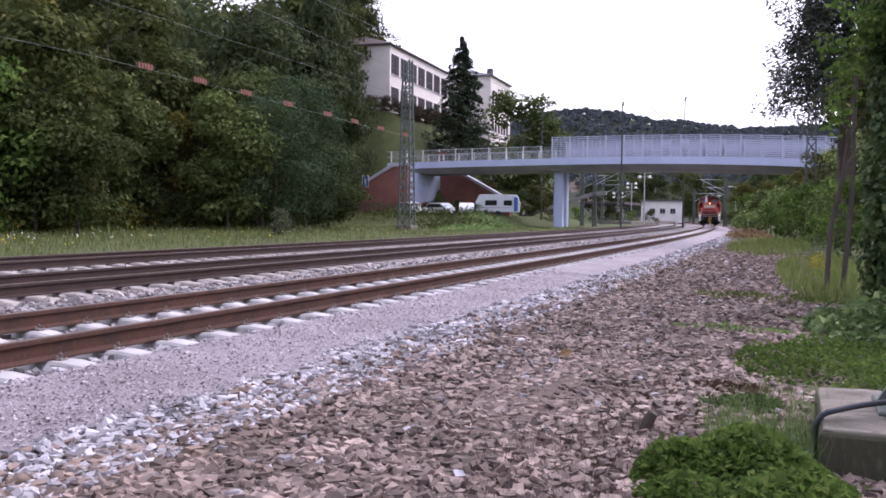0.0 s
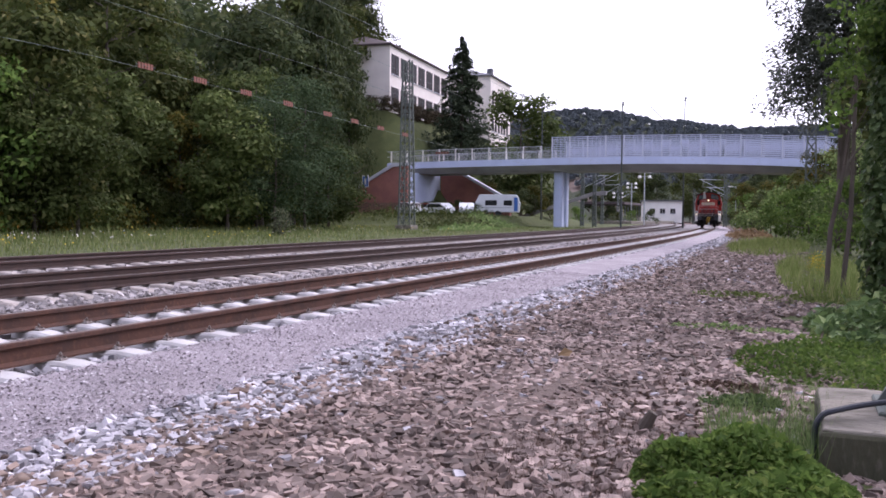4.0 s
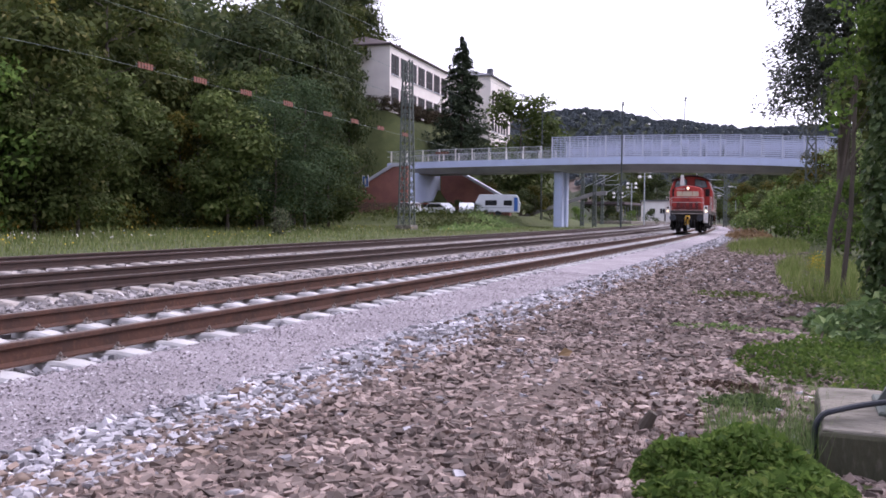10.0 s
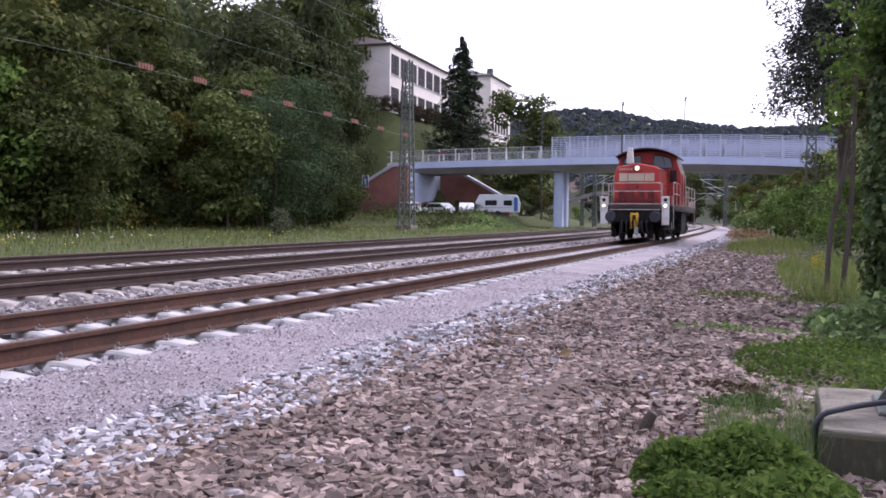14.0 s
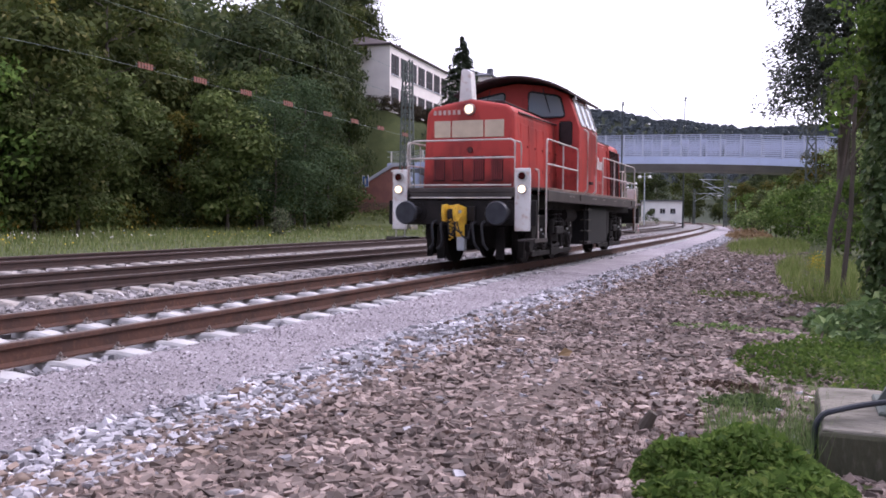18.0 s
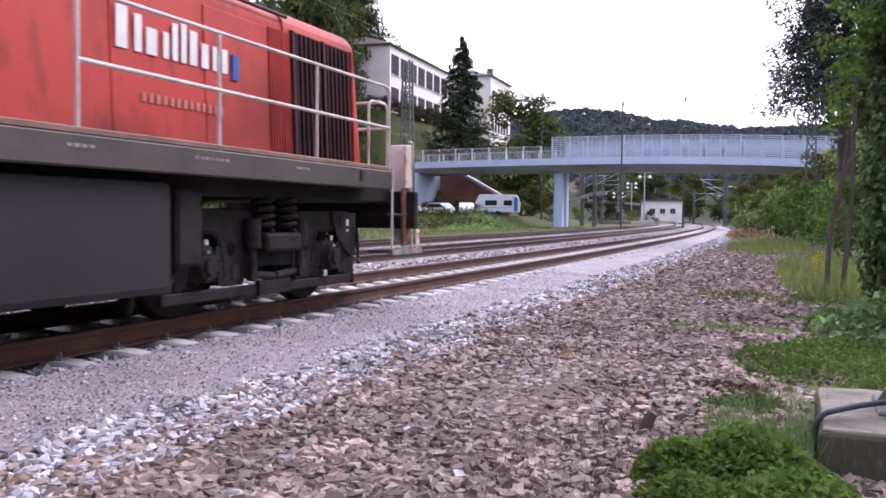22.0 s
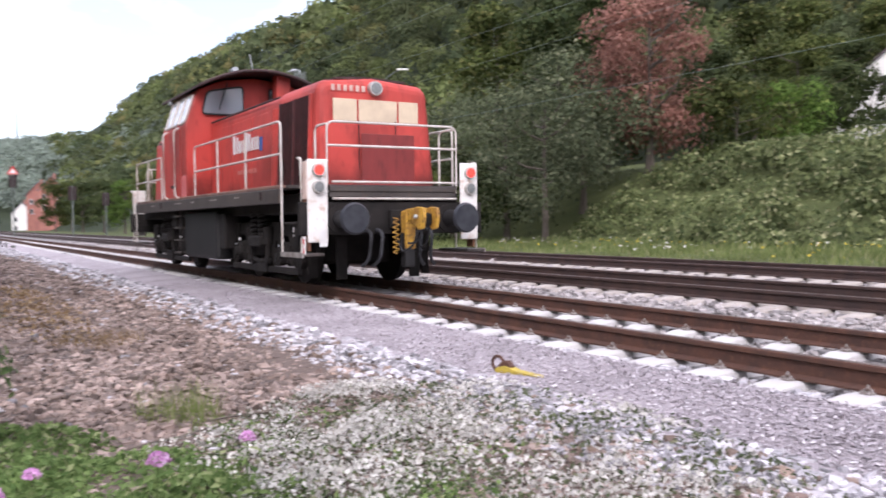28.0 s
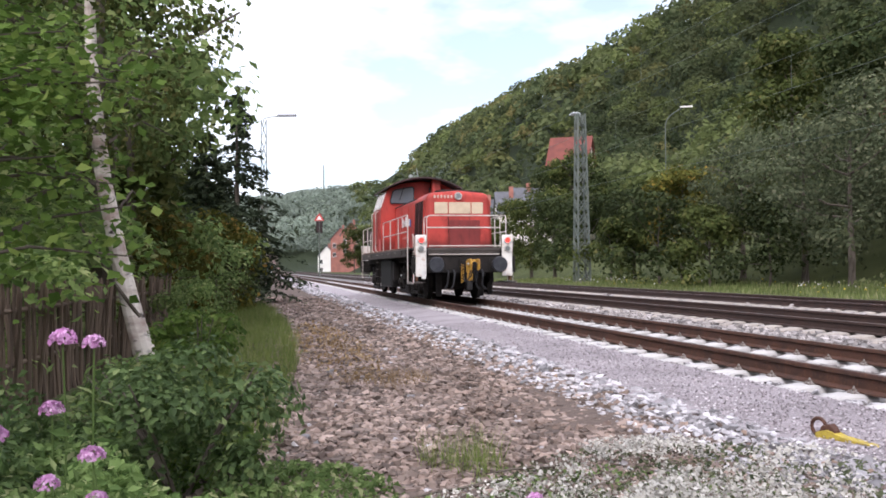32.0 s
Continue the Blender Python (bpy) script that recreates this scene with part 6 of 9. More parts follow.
def limbs(bm, rng, height, base, radius, r0, count, lean=(0, 0)):
    top = height * 0.82
    pts = [(lean[0] * (k / 5) ** 1.3 + rng.normal(0, 0.04) * (k > 0), lean[1] * (k / 5) ** 1.3 + rng.normal(0, 0.04) * (k > 0), top * k / 5) for k in range(6)]
    tube(bm, pts, [r0 * (1.25 if k == 0 else 1) * (1 - 0.15 * k) for k in range(6)], 8)
    for i in range(count):
        u = rng.uniform(0.3, 0.95)
        k = u * 5
        p = Vector(pts[int(k)]).lerp(Vector(pts[min(5, int(k) + 1)]), k - int(k))
        a = rng.uniform(0, 2 * math.pi)
        ln = radius * rng.uniform(0.5, 0.95) * (1.15 - 0.5 * u)
        q = p + Vector((math.cos(a) * ln, math.sin(a) * ln, ln * rng.uniform(0.2, 0.7)))
        mid = p.lerp(q, 0.5) + Vector((0, 0, -0.08 * ln))
        tube(bm, [p, mid, q], [r0 * 0.35, r0 * 0.22, r0 * 0.08], 5)


TREE_KINDS = {}


def tree_kind(key, material, height, radius, n, leaf, base, lobes, seed, bark=None, r0=0.22, flat=1.0, ratio=0.62):
    rng = np.random.default_rng(seed)
    p, d = crown_points(rng, n, height, radius, base, lobes, flat)
    cm = leaves("crown", p, d + np.array([0, 0, 0.35]), leaf * 1.14 * rng.uniform(0.7, 1.3, len(p)), rng, ratio)
    cm.materials.append(material)
    bm = bmesh.new()
    limbs(bm, rng, height, base, radius, r0, 9)
    tm = bpy.data.meshes.new("trunk")
    bm.to_mesh(tm)
    bm.free()
    tm.materials.append(bark or M_BARK)
    TREE_KINDS[key] = (cm, tm)
    p, d = crown_points(np.random.default_rng(seed), int(n * 1.3), height, radius, base, lobes, flat)
    fm = leaves("crown", p, d + np.array([0, 0, 0.35]), leaf * 0.95 * rng.uniform(0.6, 1.3, len(p)), rng, ratio, sprays=True)
    fm.materials.append(material)
    TREE_KINDS[key + "_far"] = (fm, tm)


tree_kind("mid", L_MID, 11, 3.9, 6800, 0.34, 0.5, 34, 17, r0=0.15)
tree_kind("oak", L_WOOD, 14, 4.4, 8200, 0.36, 1.2, 34, 1)
tree_kind("oak2", L_WOOD, 12, 4.0, 7200, 0.34, 0.8, 30, 2)
tree_kind("dark", L_DARK, 13, 4.2, 8200, 0.34, 0.8, 32, 3)
tree_kind("dark2", L_DARK, 10, 3.8, 6400, 0.34, 0.4, 26, 4)
tree_kind("locust", L_LOCUST, 11, 4.4, 11500, 0.2, 0.0, 40, 18, r0=0.12)
tree_kind("shrub_brown", L_BROWN, 4.2, 2.4, 2600, 0.2, 0.0, 14, 19, r0=0.06)
tree_kind("yellow", L_YELL, 11, 3.6, 6400, 0.34, 1.0, 26, 5)
tree_kind("fresh", L_FRESH, 9, 3.4, 3800, 0.34, 0.6, 24, 6)
tree_kind("grey", L_GREY, 9.5, 4.2, 5600, 0.24, 0.7, 32, 7)
tree_kind("shrub", L_WOOD, 3.6, 2.2, 2200, 0.22, 0.0, 14, 8, r0=0.06)
tree_kind("shrub_dark", L_DARK, 4.2, 2.4, 2400, 0.22, 0.0, 14, 9, r0=0.06)
tree_kind("shrub_fresh", L_FRESH, 3.4, 2.2, 2200, 0.2, 0.0, 14, 10, r0=0.06)
tree_kind("red", L_RED, 8.5, 3.9, 10500, 0.22, 1.2, 30, 11)
tree_kind("shrub_yellow", L_YELL, 4.5, 2.2, 2200, 0.22, 0.0, 14, 12, r0=0.06)


def plant_tree(key, x, y, scale=1.0, turn=0.0, label="", category="tree", group="", wide=1.0, z=None, name="tree"):
    cm, tm = TREE_KINDS[key if math.hypot(x, y) < 40 else key + "_far"]
    zz = float(ground_z(x, y)) - 0.1 if z is None else z
    t = thing(name, pose(x, y, zz, 0, 0, turn), label, category, group)
    for nm, me in (("trunk", tm), ("crown", cm)):
        o = new(nm, me)
        o.parent = t
        o.scale = (scale * wide, scale * wide, scale)
    return t


def conifer(name, x, y, h, r, material, label, seed, z=None, droop=0.25, n_rings=None, leaf=0.3, per=26, base=0.08, gap=0.0, side_spread=0.13, thick=0.05):
    rng = np.random.default_rng(seed)
    zz = float(ground_z(x, y)) - 0.1 if z is None else z
    t = thing(name, pose(x, y, zz), label, "tree")
    part("trunk", tb([(0, 0, 0), (0, 0, h * 0.5), (0, 0, h * 0.98)], [h * 0.017, h * 0.011, 0.015], 7), M_BARK, t)
    P, N = [], []
    rings = n_rings or int(h * 3.0)
    for k in range(rings):
        u = base + (1 - base) * k / rings
        z0 = h * u
        rr = r * (1 - u) ** 0.85 * rng.uniform(0.75, 1.15) + 0.12
        m = max(4, int(9 * (1 - u) + 4))
        for j in range(m):
            if rng.uniform() < gap:
                continue
            a = rng.uniform(0, 2 * math.pi)
            ln = rr * rng.uniform(0.7, 1.1)
            s = rng.uniform(0.12, 1, per) ** 0.8
            side = rng.normal(0, side_spread, per) * ln * (1.1 - s)
            c, d = math.cos(a), math.sin(a)
            P.append(np.stack([c * ln * s - d * side, d * ln * s + c * side, z0 - droop * ln * s ** 1.6 + rng.normal(0, thick, per)], 1))
            N.append(np.tile(np.array([c * 0.35, d * 0.35, 0.9]), (per, 1)))
    P, N = np.concatenate(P), np.concatenate(N)
    me = leaves("crown", P, N, leaf * rng.uniform(0.6, 1.3, len(P)), rng, 0.4)
    link_mesh("crown", me, material, t)
    return t


tree_kind("garden", L_GARD, 9, 3.3, 4200, 0.22, 0.8, 30, 14)
tree_kind("garden_shrub", L_GARD, 3.4, 2.0, 2200, 0.16, 0.0, 16, 15, r0=0.06)
tree_kind("overhang", L_GARD, 9.5, 3.0, 5200, 0.17, 3.3, 34, 16)
tree_kind("oak_thin", L_WOOD, 14, 4.0, 1500, 0.34, 5.0, 22, 13)
TREE_H = {"oak": 14, "dark": 13, "oak_thin": 14}
rng = np.random.default_rng(40)
# wood on the slope beyond the verge, towards the bridge
WOOD = "trees on the wooded slope"
woodkinds = ("oak", "dark", "mid", "dark2", "yellow")
woodlabels = {"oak": "leafy green woodland tree on the slope", "oak2": "leafy green woodland tree on the slope", "oak_thin": "thinly leaved woodland tree on the slope", "dark": "dense dark green woodland tree on the slope", "dark2": "dense dark green woodland tree on the slope", "yellow": "woodland tree with leaves turning yellow", "fresh": "fresh green young tree at the wood's edge", "mid": "bushy mid-green tree at the wood's edge", "grey": "grey-green willow-like tree at the foot of the slope", "shrub": "leafy green shrub at the foot of the slope", "shrub_dark": "dark green shrub at the foot of the slope", "shrub_fresh": "fresh green shrub at the wood's edge", "red": "tree with dull red autumn leaves", "shrub_yellow": "shrub with yellowing leaves"}
for row, (w, step, h) in enumerate(((2.5, 5.0, 0.82), (8, 6.0, 1.12), (15, 6.5, 1.3), (23, 7.0, 1.45))):
    for y in np.arange(30.0, 92.0, step):
        yy = y + rng.uniform(-1.8, 1.8)
        if w > 9 and yy > 74:
            continue
        ww = w + rng.uniform(-1.5, 1.5)
        xx = float(edge_x(yy)) - ww
        k = ("dark", "dark2", "oak", "dark", "mid")[rng.integers(5)] if w > 10 else (woodkinds if yy > 44 else ("mid", "oak", "oak2", "yellow", "mid"))[rng.integers(5)]
        plant_tree(k, xx, yy, h * (1.1 if k == "mid" else 1.0) * rng.uniform(0.85, 1.15), rng.uniform(0, 360), woodlabels[k], "tree", WOOD)
for y in np.arange(14.0, 84.0, 3.2):
    yy = y + rng.uniform(-1, 1)
    k = ("shrub", "shrub_dark", "shrub", "shrub_yellow", "shrub_fresh")[rng.integers(5)]
    plant_tree(k, float(edge_x(yy)) + rng.uniform(-1.0, 0.8), yy, rng.uniform(0.55, 1.0), rng.uniform(0, 360), woodlabels[k], "shrub", "shrubs along the verge", name="shrub")
for az, d, k, sc in ((32.0, 88, "dark", 1.6), (33, 84, "dark", 1.5), (31.9, 80, "dark2", 1.1), (32.8, 97, "oak", 1.75), (34, 96, "dark", 1.7), (34, 74, "dark", 1.4), (30.4, 80, "shrub_dark", 1.2), (29.3, 84, "shrub_dark", 1.0)):
    x, y = at_azimuth(az, d)
    plant_tree(k, x, y, sc, az * 50, woodlabels[k], "tree", WOOD)
# tall trees behind and beside the school
for az, d, k, top in ((26.6, 142, "oak_thin", 31.5), (27.3, 138, "dark", 33.5), (28.2, 134, "oak", 36), (29.0, 128, "dark", 37), (29.8, 116, "oak", 34), (30.6, 110, "dark", 34), (25.6, 146, "oak_thin", 29.5)):
    x, y = at_azimuth(az, d)
    z = max(15.0, float(ground_z(x, y)))
    plant_tree(k, x, y, (top - z) / TREE_H[k], az * 50, woodlabels[k], "tree", WOOD, z=z - 0.1)
for az, d, top in ((29.7, 92, 24), (30.4, 88, 24.5), (29.3, 98, 22)):
    x, y = at_azimuth(az, d)
    z = float(ground_z(x, y))
    plant_tree("dark", x, y, (top - z) / 13, az * 33, woodlabels["dark"], "tree", WOOD, wide=0.5)
for az, d, key, top in ((31.1, 64, "locust", 11.6), (33.0, 60, "locust", 9.5), (34.2, 66, "mid", 13.0), (29.6, 72, "mid", 7.2), (36.0, 58, "mid", 10.0)):
    x, y = at_azimuth(az, d)
    z = float(ground_z(x, y))
    plant_tree(key, x, y, (top - z) / 11, az * 29, "feathery blue-green locust tree at the wood's edge" if key == "locust" else woodlabels["mid"], "tree", WOOD, wide=11 / (top - z) * 0.95)
for az, d, top in ((28.35, 97, 19.5), (29.2, 98, 21)):
    x, y = at_azimuth(az, d)
    z = float(ground_z(x, y))
    plant_tree("dark", x, y, (top - z) / 13, az * 71, woodlabels["dark"], "tree", WOOD, wide=0.75 * 13 / (top - z))
# trees by the school
conifer("fir_tree", -43.0, 112.0, 21.4, 8.0, L_CONIF, "dark fir tree standing before the school", 70, leaf=0.55, per=54, gap=0.3, base=0.22, side_spread=0.2, thick=0.15)
plant_tree("mid", -39.4, 128, (21.8 - float(ground_z(-39.4, 128))) / 11, 20, "round leafy tree before the school wing", "tree", wide=1.05)
plant_tree("dark", -63.5, 98, 1.2, 80, woodlabels["dark"], "tree", WOOD)
for k in range(46):
    x, y = (-61.5 + 0.75 * k, 104.6) if k < 16 else (-49.3, 105.0 + 0.95 * (k - 16))
    plant_tree("shrub_brown", x + rng.uniform(-0.2, 0.2), y, rng.uniform(0.46, 0.56), rng.uniform(0, 360), "brownish hedge bush below the school", "shrub", "hedge below the school", name="shrub")
for k in range(10):
    plant_tree(("shrub", "shrub_dark", "shrub_fresh")[k % 3], -45.2 + rng.uniform(-1.2, 1.8), 108 + 2.4 * k, rng.uniform(0.3, 0.5), rng.uniform(0, 360), "bush on the bank below the school", "shrub", "bushes below the school", name="shrub")
for k in range(14):
    plant_tree(("shrub_dark", "shrub")[k % 2], -57 + 1.6 * k + rng.uniform(-0.6, 0.6), 97.5 + rng.uniform(0, 1.5), 0.5, rng.uniform(0, 360), "bush on the bank above the bridge", "shrub", "bushes above the bridge", name="shrub")
for k in range(12):
    a = 15.2 + 0.5 * k
    x, y = at_azimuth(a, 118 + rng.uniform(-3, 6))
    plant_tree(("shrub", "shrub_dark", "shrub_yellow")[k % 3], x, y, rng.uniform(0.6, 1.1), rng.uniform(0, 360), "rough bush on the slope behind the bridge", "shrub", "bushes behind the bridge", name="shrub")
bm = bmesh.new()
prism(bm, [(-34.5, 0.9), (-34.5, 1.35), (-24.7, 4.5), (-23.0, 4.6), (-23.0, 4.1), (-24.7, 4.0)], 112, 112.5, bevel=0.03)
tagged(part("ramp_wall", bm, M_SOFFIT), "grey concrete wall of a ramp rising behind the bridge", "wall")
# beside the houses and along the line towards -y
for az, d, key, sc in ((58.5, 42, "fresh", 0.95), (67.5, 52, "shrub_dark", 0.6), (65.3, 52, "shrub_dark", 0.55), (69.8, 46, "shrub", 0.7), (63.2, 40, "shrub_fresh", 0.75), (60.5, 38, "shrub_fresh", 0.9), (71.5, 36, "shrub_fresh", 0.6), (57, 46, "yellow", 0.9), (55, 42, "fresh", 0.8), (50, 44, "fresh", 0.9), (52.5, 40, "shrub_fresh", 1.2), (53, 44, "fresh", 1.05), (56, 45, "fresh", 0.95), (47, 47, "oak2", 1.0), (47.2, 45.0, "mid", 0.75), (44.8, 46.0, "mid", 0.7), (123.5, 62, "shrub_dark", 1.1), (125.5, 60, "dark2", 0.55), (127.5, 64, "oak2", 0.65), (124.8, 76, "dark2", 0.85), (127, 80, "oak", 0.9), (130, 70, "oak", 0.8), (129, 57, "shrub", 1.2), (132.5, 62, "dark2", 0.8), (122.8, 96, "oak", 0.9), (119.5, 92, "dark", 0.9), (133, 52, "shrub_dark", 1.2), (65.5, 35, "shrub_fresh", 0.65), (68.5, 35, "shrub_fresh", 0.6), (62, 34, "shrub_fresh", 0.7), (58.5, 34, "shrub_fresh", 0.9), (55.5, 35, "shrub_yellow", 0.8), (82, 47, "oak2", 0.7), (85.5, 50, "fresh", 0.7), (89, 54, "shrub", 1.0), (92, 56, "dark2", 0.8), (95, 52, "fresh", 0.6), (98.5, 56, "oak2", 0.8), (101.5, 60, "dark2", 0.8), (87, 62, "oak", 0.9), (94, 66, "oak", 0.9), (80.5, 60, "oak2", 0.9)):
    x, y = at_azimuth(az, d)
    plant_tree(key, x, y, sc, az * 7, woodlabels[key], "tree", "trees between the houses")
x, y = at_azimuth(79.6, 44)
conifer("blue_spruce", x, y, 9.5, 2.0, L_BLUE, "blue-grey spruce standing before the white house", 71, leaf=0.34, per=24, n_rings=26)
x, y = at_azimuth(136.3, 46)
plant_tree("red", x, y, 1.12, 30, "wide tree with dull red autumn leaves", "tree", wide=0.88)
x, y = at_azimuth(131, 43)
plant_tree("shrub", x, y, 1.15, 60, "thicket of slender green shoots above the bank", "shrub", name="shrub")
x, y = at_azimuth(128, 47)
plant_tree("shrub_fresh", x, y, 1.1, 10, "thicket of slender green shoots above the bank", "shrub", name="shrub")
for az, d, key, sc in ((140.5, 45, "grey", 0.95), (143.0, 41, "grey", 0.85), (145.5, 46, "grey", 0.9), (147.5, 44, "shrub_dark", 1.1), (149.0, 50, "grey", 0.9), (151.0, 46, "shrub", 1.2), (152.5, 54, "yellow", 0.7), (154.0, 50, "shrub_dark", 1.3), (155.5, 62, "dark2", 0.7), (157.0, 60, "shrub", 1.3), (158.5, 66, "shrub_dark", 1.6), (160.5, 74, "dark2", 0.75), (162, 82, "oak2", 0.7), (163.5, 92, "oak", 0.6), (165, 104, "dark2", 0.8), (166.5, 118, "oak", 0.7), (168, 130, "oak2", 0.8), (169.6, 140, "fresh", 0.9), (170.8, 150, "dark2", 0.9), (158.5, 103, "dark2", 1.1), (159.4, 101, "oak2", 0.95), (160.4, 104, "dark2", 1.05), (172.0, 175, "dark2", 1.0), (173.5, 210, "oak2", 1.0), (172.6, 230, "oak2", 1.0), (139, 52, "dark", 0.9), (142, 56, "dark", 0.95), (146, 60, "oak", 0.9)):
    x, y = at_azimuth(az, d)
    plant_tree(key, x, y, sc, az * 13, woodlabels[key], "tree" if "shrub" not in key else "shrub", "trees along the foot of the slope", name="tree" if "shrub" not in key else "shrub")


HOUSE_SPOTS = [at_azimuth(a, b) for a, b in ((121.3, 89), (116.6, 66), (118.5, 71), (108.2, 60), (68, 76), (61.5, 69), (73.5, 57))]


def clear_of_houses(x, y):
    ok = np.ones(len(x), bool)
    for hx, hy in HOUSE_SPOTS:
        ok &= np.hypot(x - hx, y - hy) > 11
    return ok


def far_wood(name, x0, x1, y0, y1, step, n, size, leaf, seed, material, label, keep):
    """A far wood: many uneven crowns in one mesh."""
    r = np.random.default_rng(seed)
    gx, gy = np.meshgrid(np.arange(x0, x1, step), np.arange(y0, y1, step))
    gx, gy = gx.ravel() + r.uniform(-0.45, 0.45, gx.size) * step, gy.ravel() + r.uniform(-0.45, 0.45, gy.size) * step
    ok = keep(gx, gy)
    gx, gy = gx[ok], gy[ok]
    gz = ground_z(gx, gy)
    k = len(gx)
    hh = size * r.uniform(0.7, 1.3, k)
    rad = hh * r.uniform(0.4, 0.58, k)
    d = unit(r.normal(0, 1, (k * n, 3)))
    d[:, 2] = np.where(d[:, 2] < -0.2, -d[:, 2], d[:, 2])
    lump = r.uniform(0.86, 1.1, (k * n, 1))
    c = np.repeat(np.stack([gx, gy, gz + hh * 0.5], 1), n, 0)
    p = c + d * lump * np.repeat(np.stack([rad, rad, hh * 0.5], 1), n, 0)
    # three-cornered sprays, with a tint for each tree
    m = k * n
    nn = unit(d + np.array([0, 0, 0.3]) + r.normal(0, 0.6, (m, 3)))
    t = unit(np.cross(nn, r.normal(0, 1, (m, 3))))
    s = np.cross(nn, t)
    sz = (leaf * r.uniform(0.5, 1.4, m))[:, None]
    v = np.stack([p + t * sz * 0.62, p - t * sz * 0.4 + s * sz * 0.5, p - t * sz * 0.4 - s * sz * 0.5], 1)
    me = raw_mesh(name, v.reshape(-1, 3), np.arange(3 * m).reshape(m, 3))
    at = me.attributes.new("tint", "FLOAT", "POINT")
    at.data.foreach_set("value", np.repeat(r.uniform(0, 1, k), n * 3).astype(np.float32))
    ob = link_mesh(name, me, material)
    return tagged(ob, label, "woodland", kind="stuff")


far_wood("hill_wood", -215, -58, -330, 30, 8.5, 270, 10.5, 1.05, 50, L_FAR_HAZE, "mixed green wood covering the hillside, slight haze in its leaf colour", lambda x, y: (edge_x(y) - x > np.where(y < -55, 14, np.where(y > 0, 40, 62))) & (np.arctan2(-x, y) < radians(172)) & (np.hypot(x, y) > 128))
far_wood("hill_wood", -160, -40, -128, 40, 7.0, 620, 10.5, 0.62, 55, L_FAR_HAZE, "mixed green wood covering the hillside, slight haze in its leaf colour", lambda x, y: (edge_x(y) - x > np.where(y < -55, 14, np.where(y > 0, 40, 45))) & (np.hypot(x, y) <= 128) & clear_of_houses(x, y))
far_wood("valley_wood", -260, -40, -900, -330, 13, 90, 14, 2.4, 51, L_FAR_HAZE, "mixed green wood on the far hillside, slight haze in its leaf colour", lambda x, y: (x < edge_x(np.full_like(y, -60.0)) - 8) & (np.arctan2(-x, y) < radians(173.3)))
far_wood("hill_wood", -190, -62, 30, 260, 9.5, 170, 14, 1.1, 52, L_DARK, "dark green wood above the slope", lambda x, y: (edge_x(y) - x > 30) & (np.arctan2(-x, y) < radians(52)) & ~((y > 88) & (np.arctan2(-x, y) < radians(28.5))))
# haze over this hill is put into its leaf colour
far_wood("far_hill_wood", -520, 260, 560, 880, 8.0, 100, 4.6, 1.8, 53, L_HILL_HAZE, "dark wooded hill in the distance, blue-grey haze painted into its leaves", lambda x, y: (np.arctan2(-x, y) > radians(-12)) & (np.arctan2(-x, y) < radians(26)) & (ground_z(x, y) > 20))
# the paleness of this wood is painted haze
far_wood("valley_end_wood", -140, 120, -920, -600, 9, 110, 9, 1.5, 54, L_VALLEY_HAZE, "wooded hill closing the valley, paled by haze painted into its leaves", lambda x, y: (ground_z(x, y) > 10))


def bramble_bank():
    """Billowing clumps of leaves heaped over the bank."""
    r = np.random.default_rng(60)
    P, N = [], []
    for k in range(330):
        y = r.uniform(-33.5, 24)
        w = r.uniform(-0.6, 9.5)
        x = float(edge_x(y)) - w
        rad = r.uniform(0.6, 1.35) * (0.6 if w < 0.8 else 1.0) * (0.6 if y < -31 else 1.0)
        m = int(95 * rad ** 1.3) + 30
        d = unit(r.normal(0, 1, (m, 3)))
        d[:, 2] = np.abs(d[:, 2]) * np.where(r.uniform(0, 1, m) < 0.85, 1, -0.4)
        d[:, 0] = np.where(d[:, 0] < -0.3, -d[:, 0], d[:, 0])
        P.append(np.array([x, y, float(ground_z(x, y)) + 0.1]) + d * np.array([rad * 0.9, rad * 1.15, rad * 0.8]) * r.uniform(0.75, 1.08, (m, 1)))
        N.append(d)
    n = 12000
    y, w = r.uniform(-33.5, 24, n), r.uniform(-0.6, 10, n)
    x = edge_x(y) - w
    P.append(np.stack([x, y, ground_z(x, y) + r.uniform(0.1, 0.4, n)], 1))
    N.append(np.tile([0.5, 0, 0.8], (n, 1)))
    P, N = np.concatenate(P), np.concatenate(N)
    me = leaves("bramble_bank", P, N, 0.2 * r.uniform(0.6, 1.4, len(P)), r, 0.75)
    tagged(link_mesh("bramble_bank", me, L_HEDGE), "bank overgrown with green brambles and ivy", "brambles", kind="stuff")
    # clipped hedge along its top
    n = 9000
    y = r.uniform(-24, -2, n)
    d = unit(r.normal(0, 1, (n, 3)))
    x = edge_x(y) - 11 + d[:, 0] * 0.7
    z = ground_z(edge_x(y) - 11, y) + 0.55 + np.clip(d[:, 2] * 0.9, -0.5, 0.6)
    me = leaves("hedge", np.stack([x, y, z], 1), d, 0.14, r, 0.7)
    tagged(link_mesh("hedge", me, L_DARK), "clipped dark green hedge along the top of the bank", "hedge", kind="stuff")


bramble_bank()


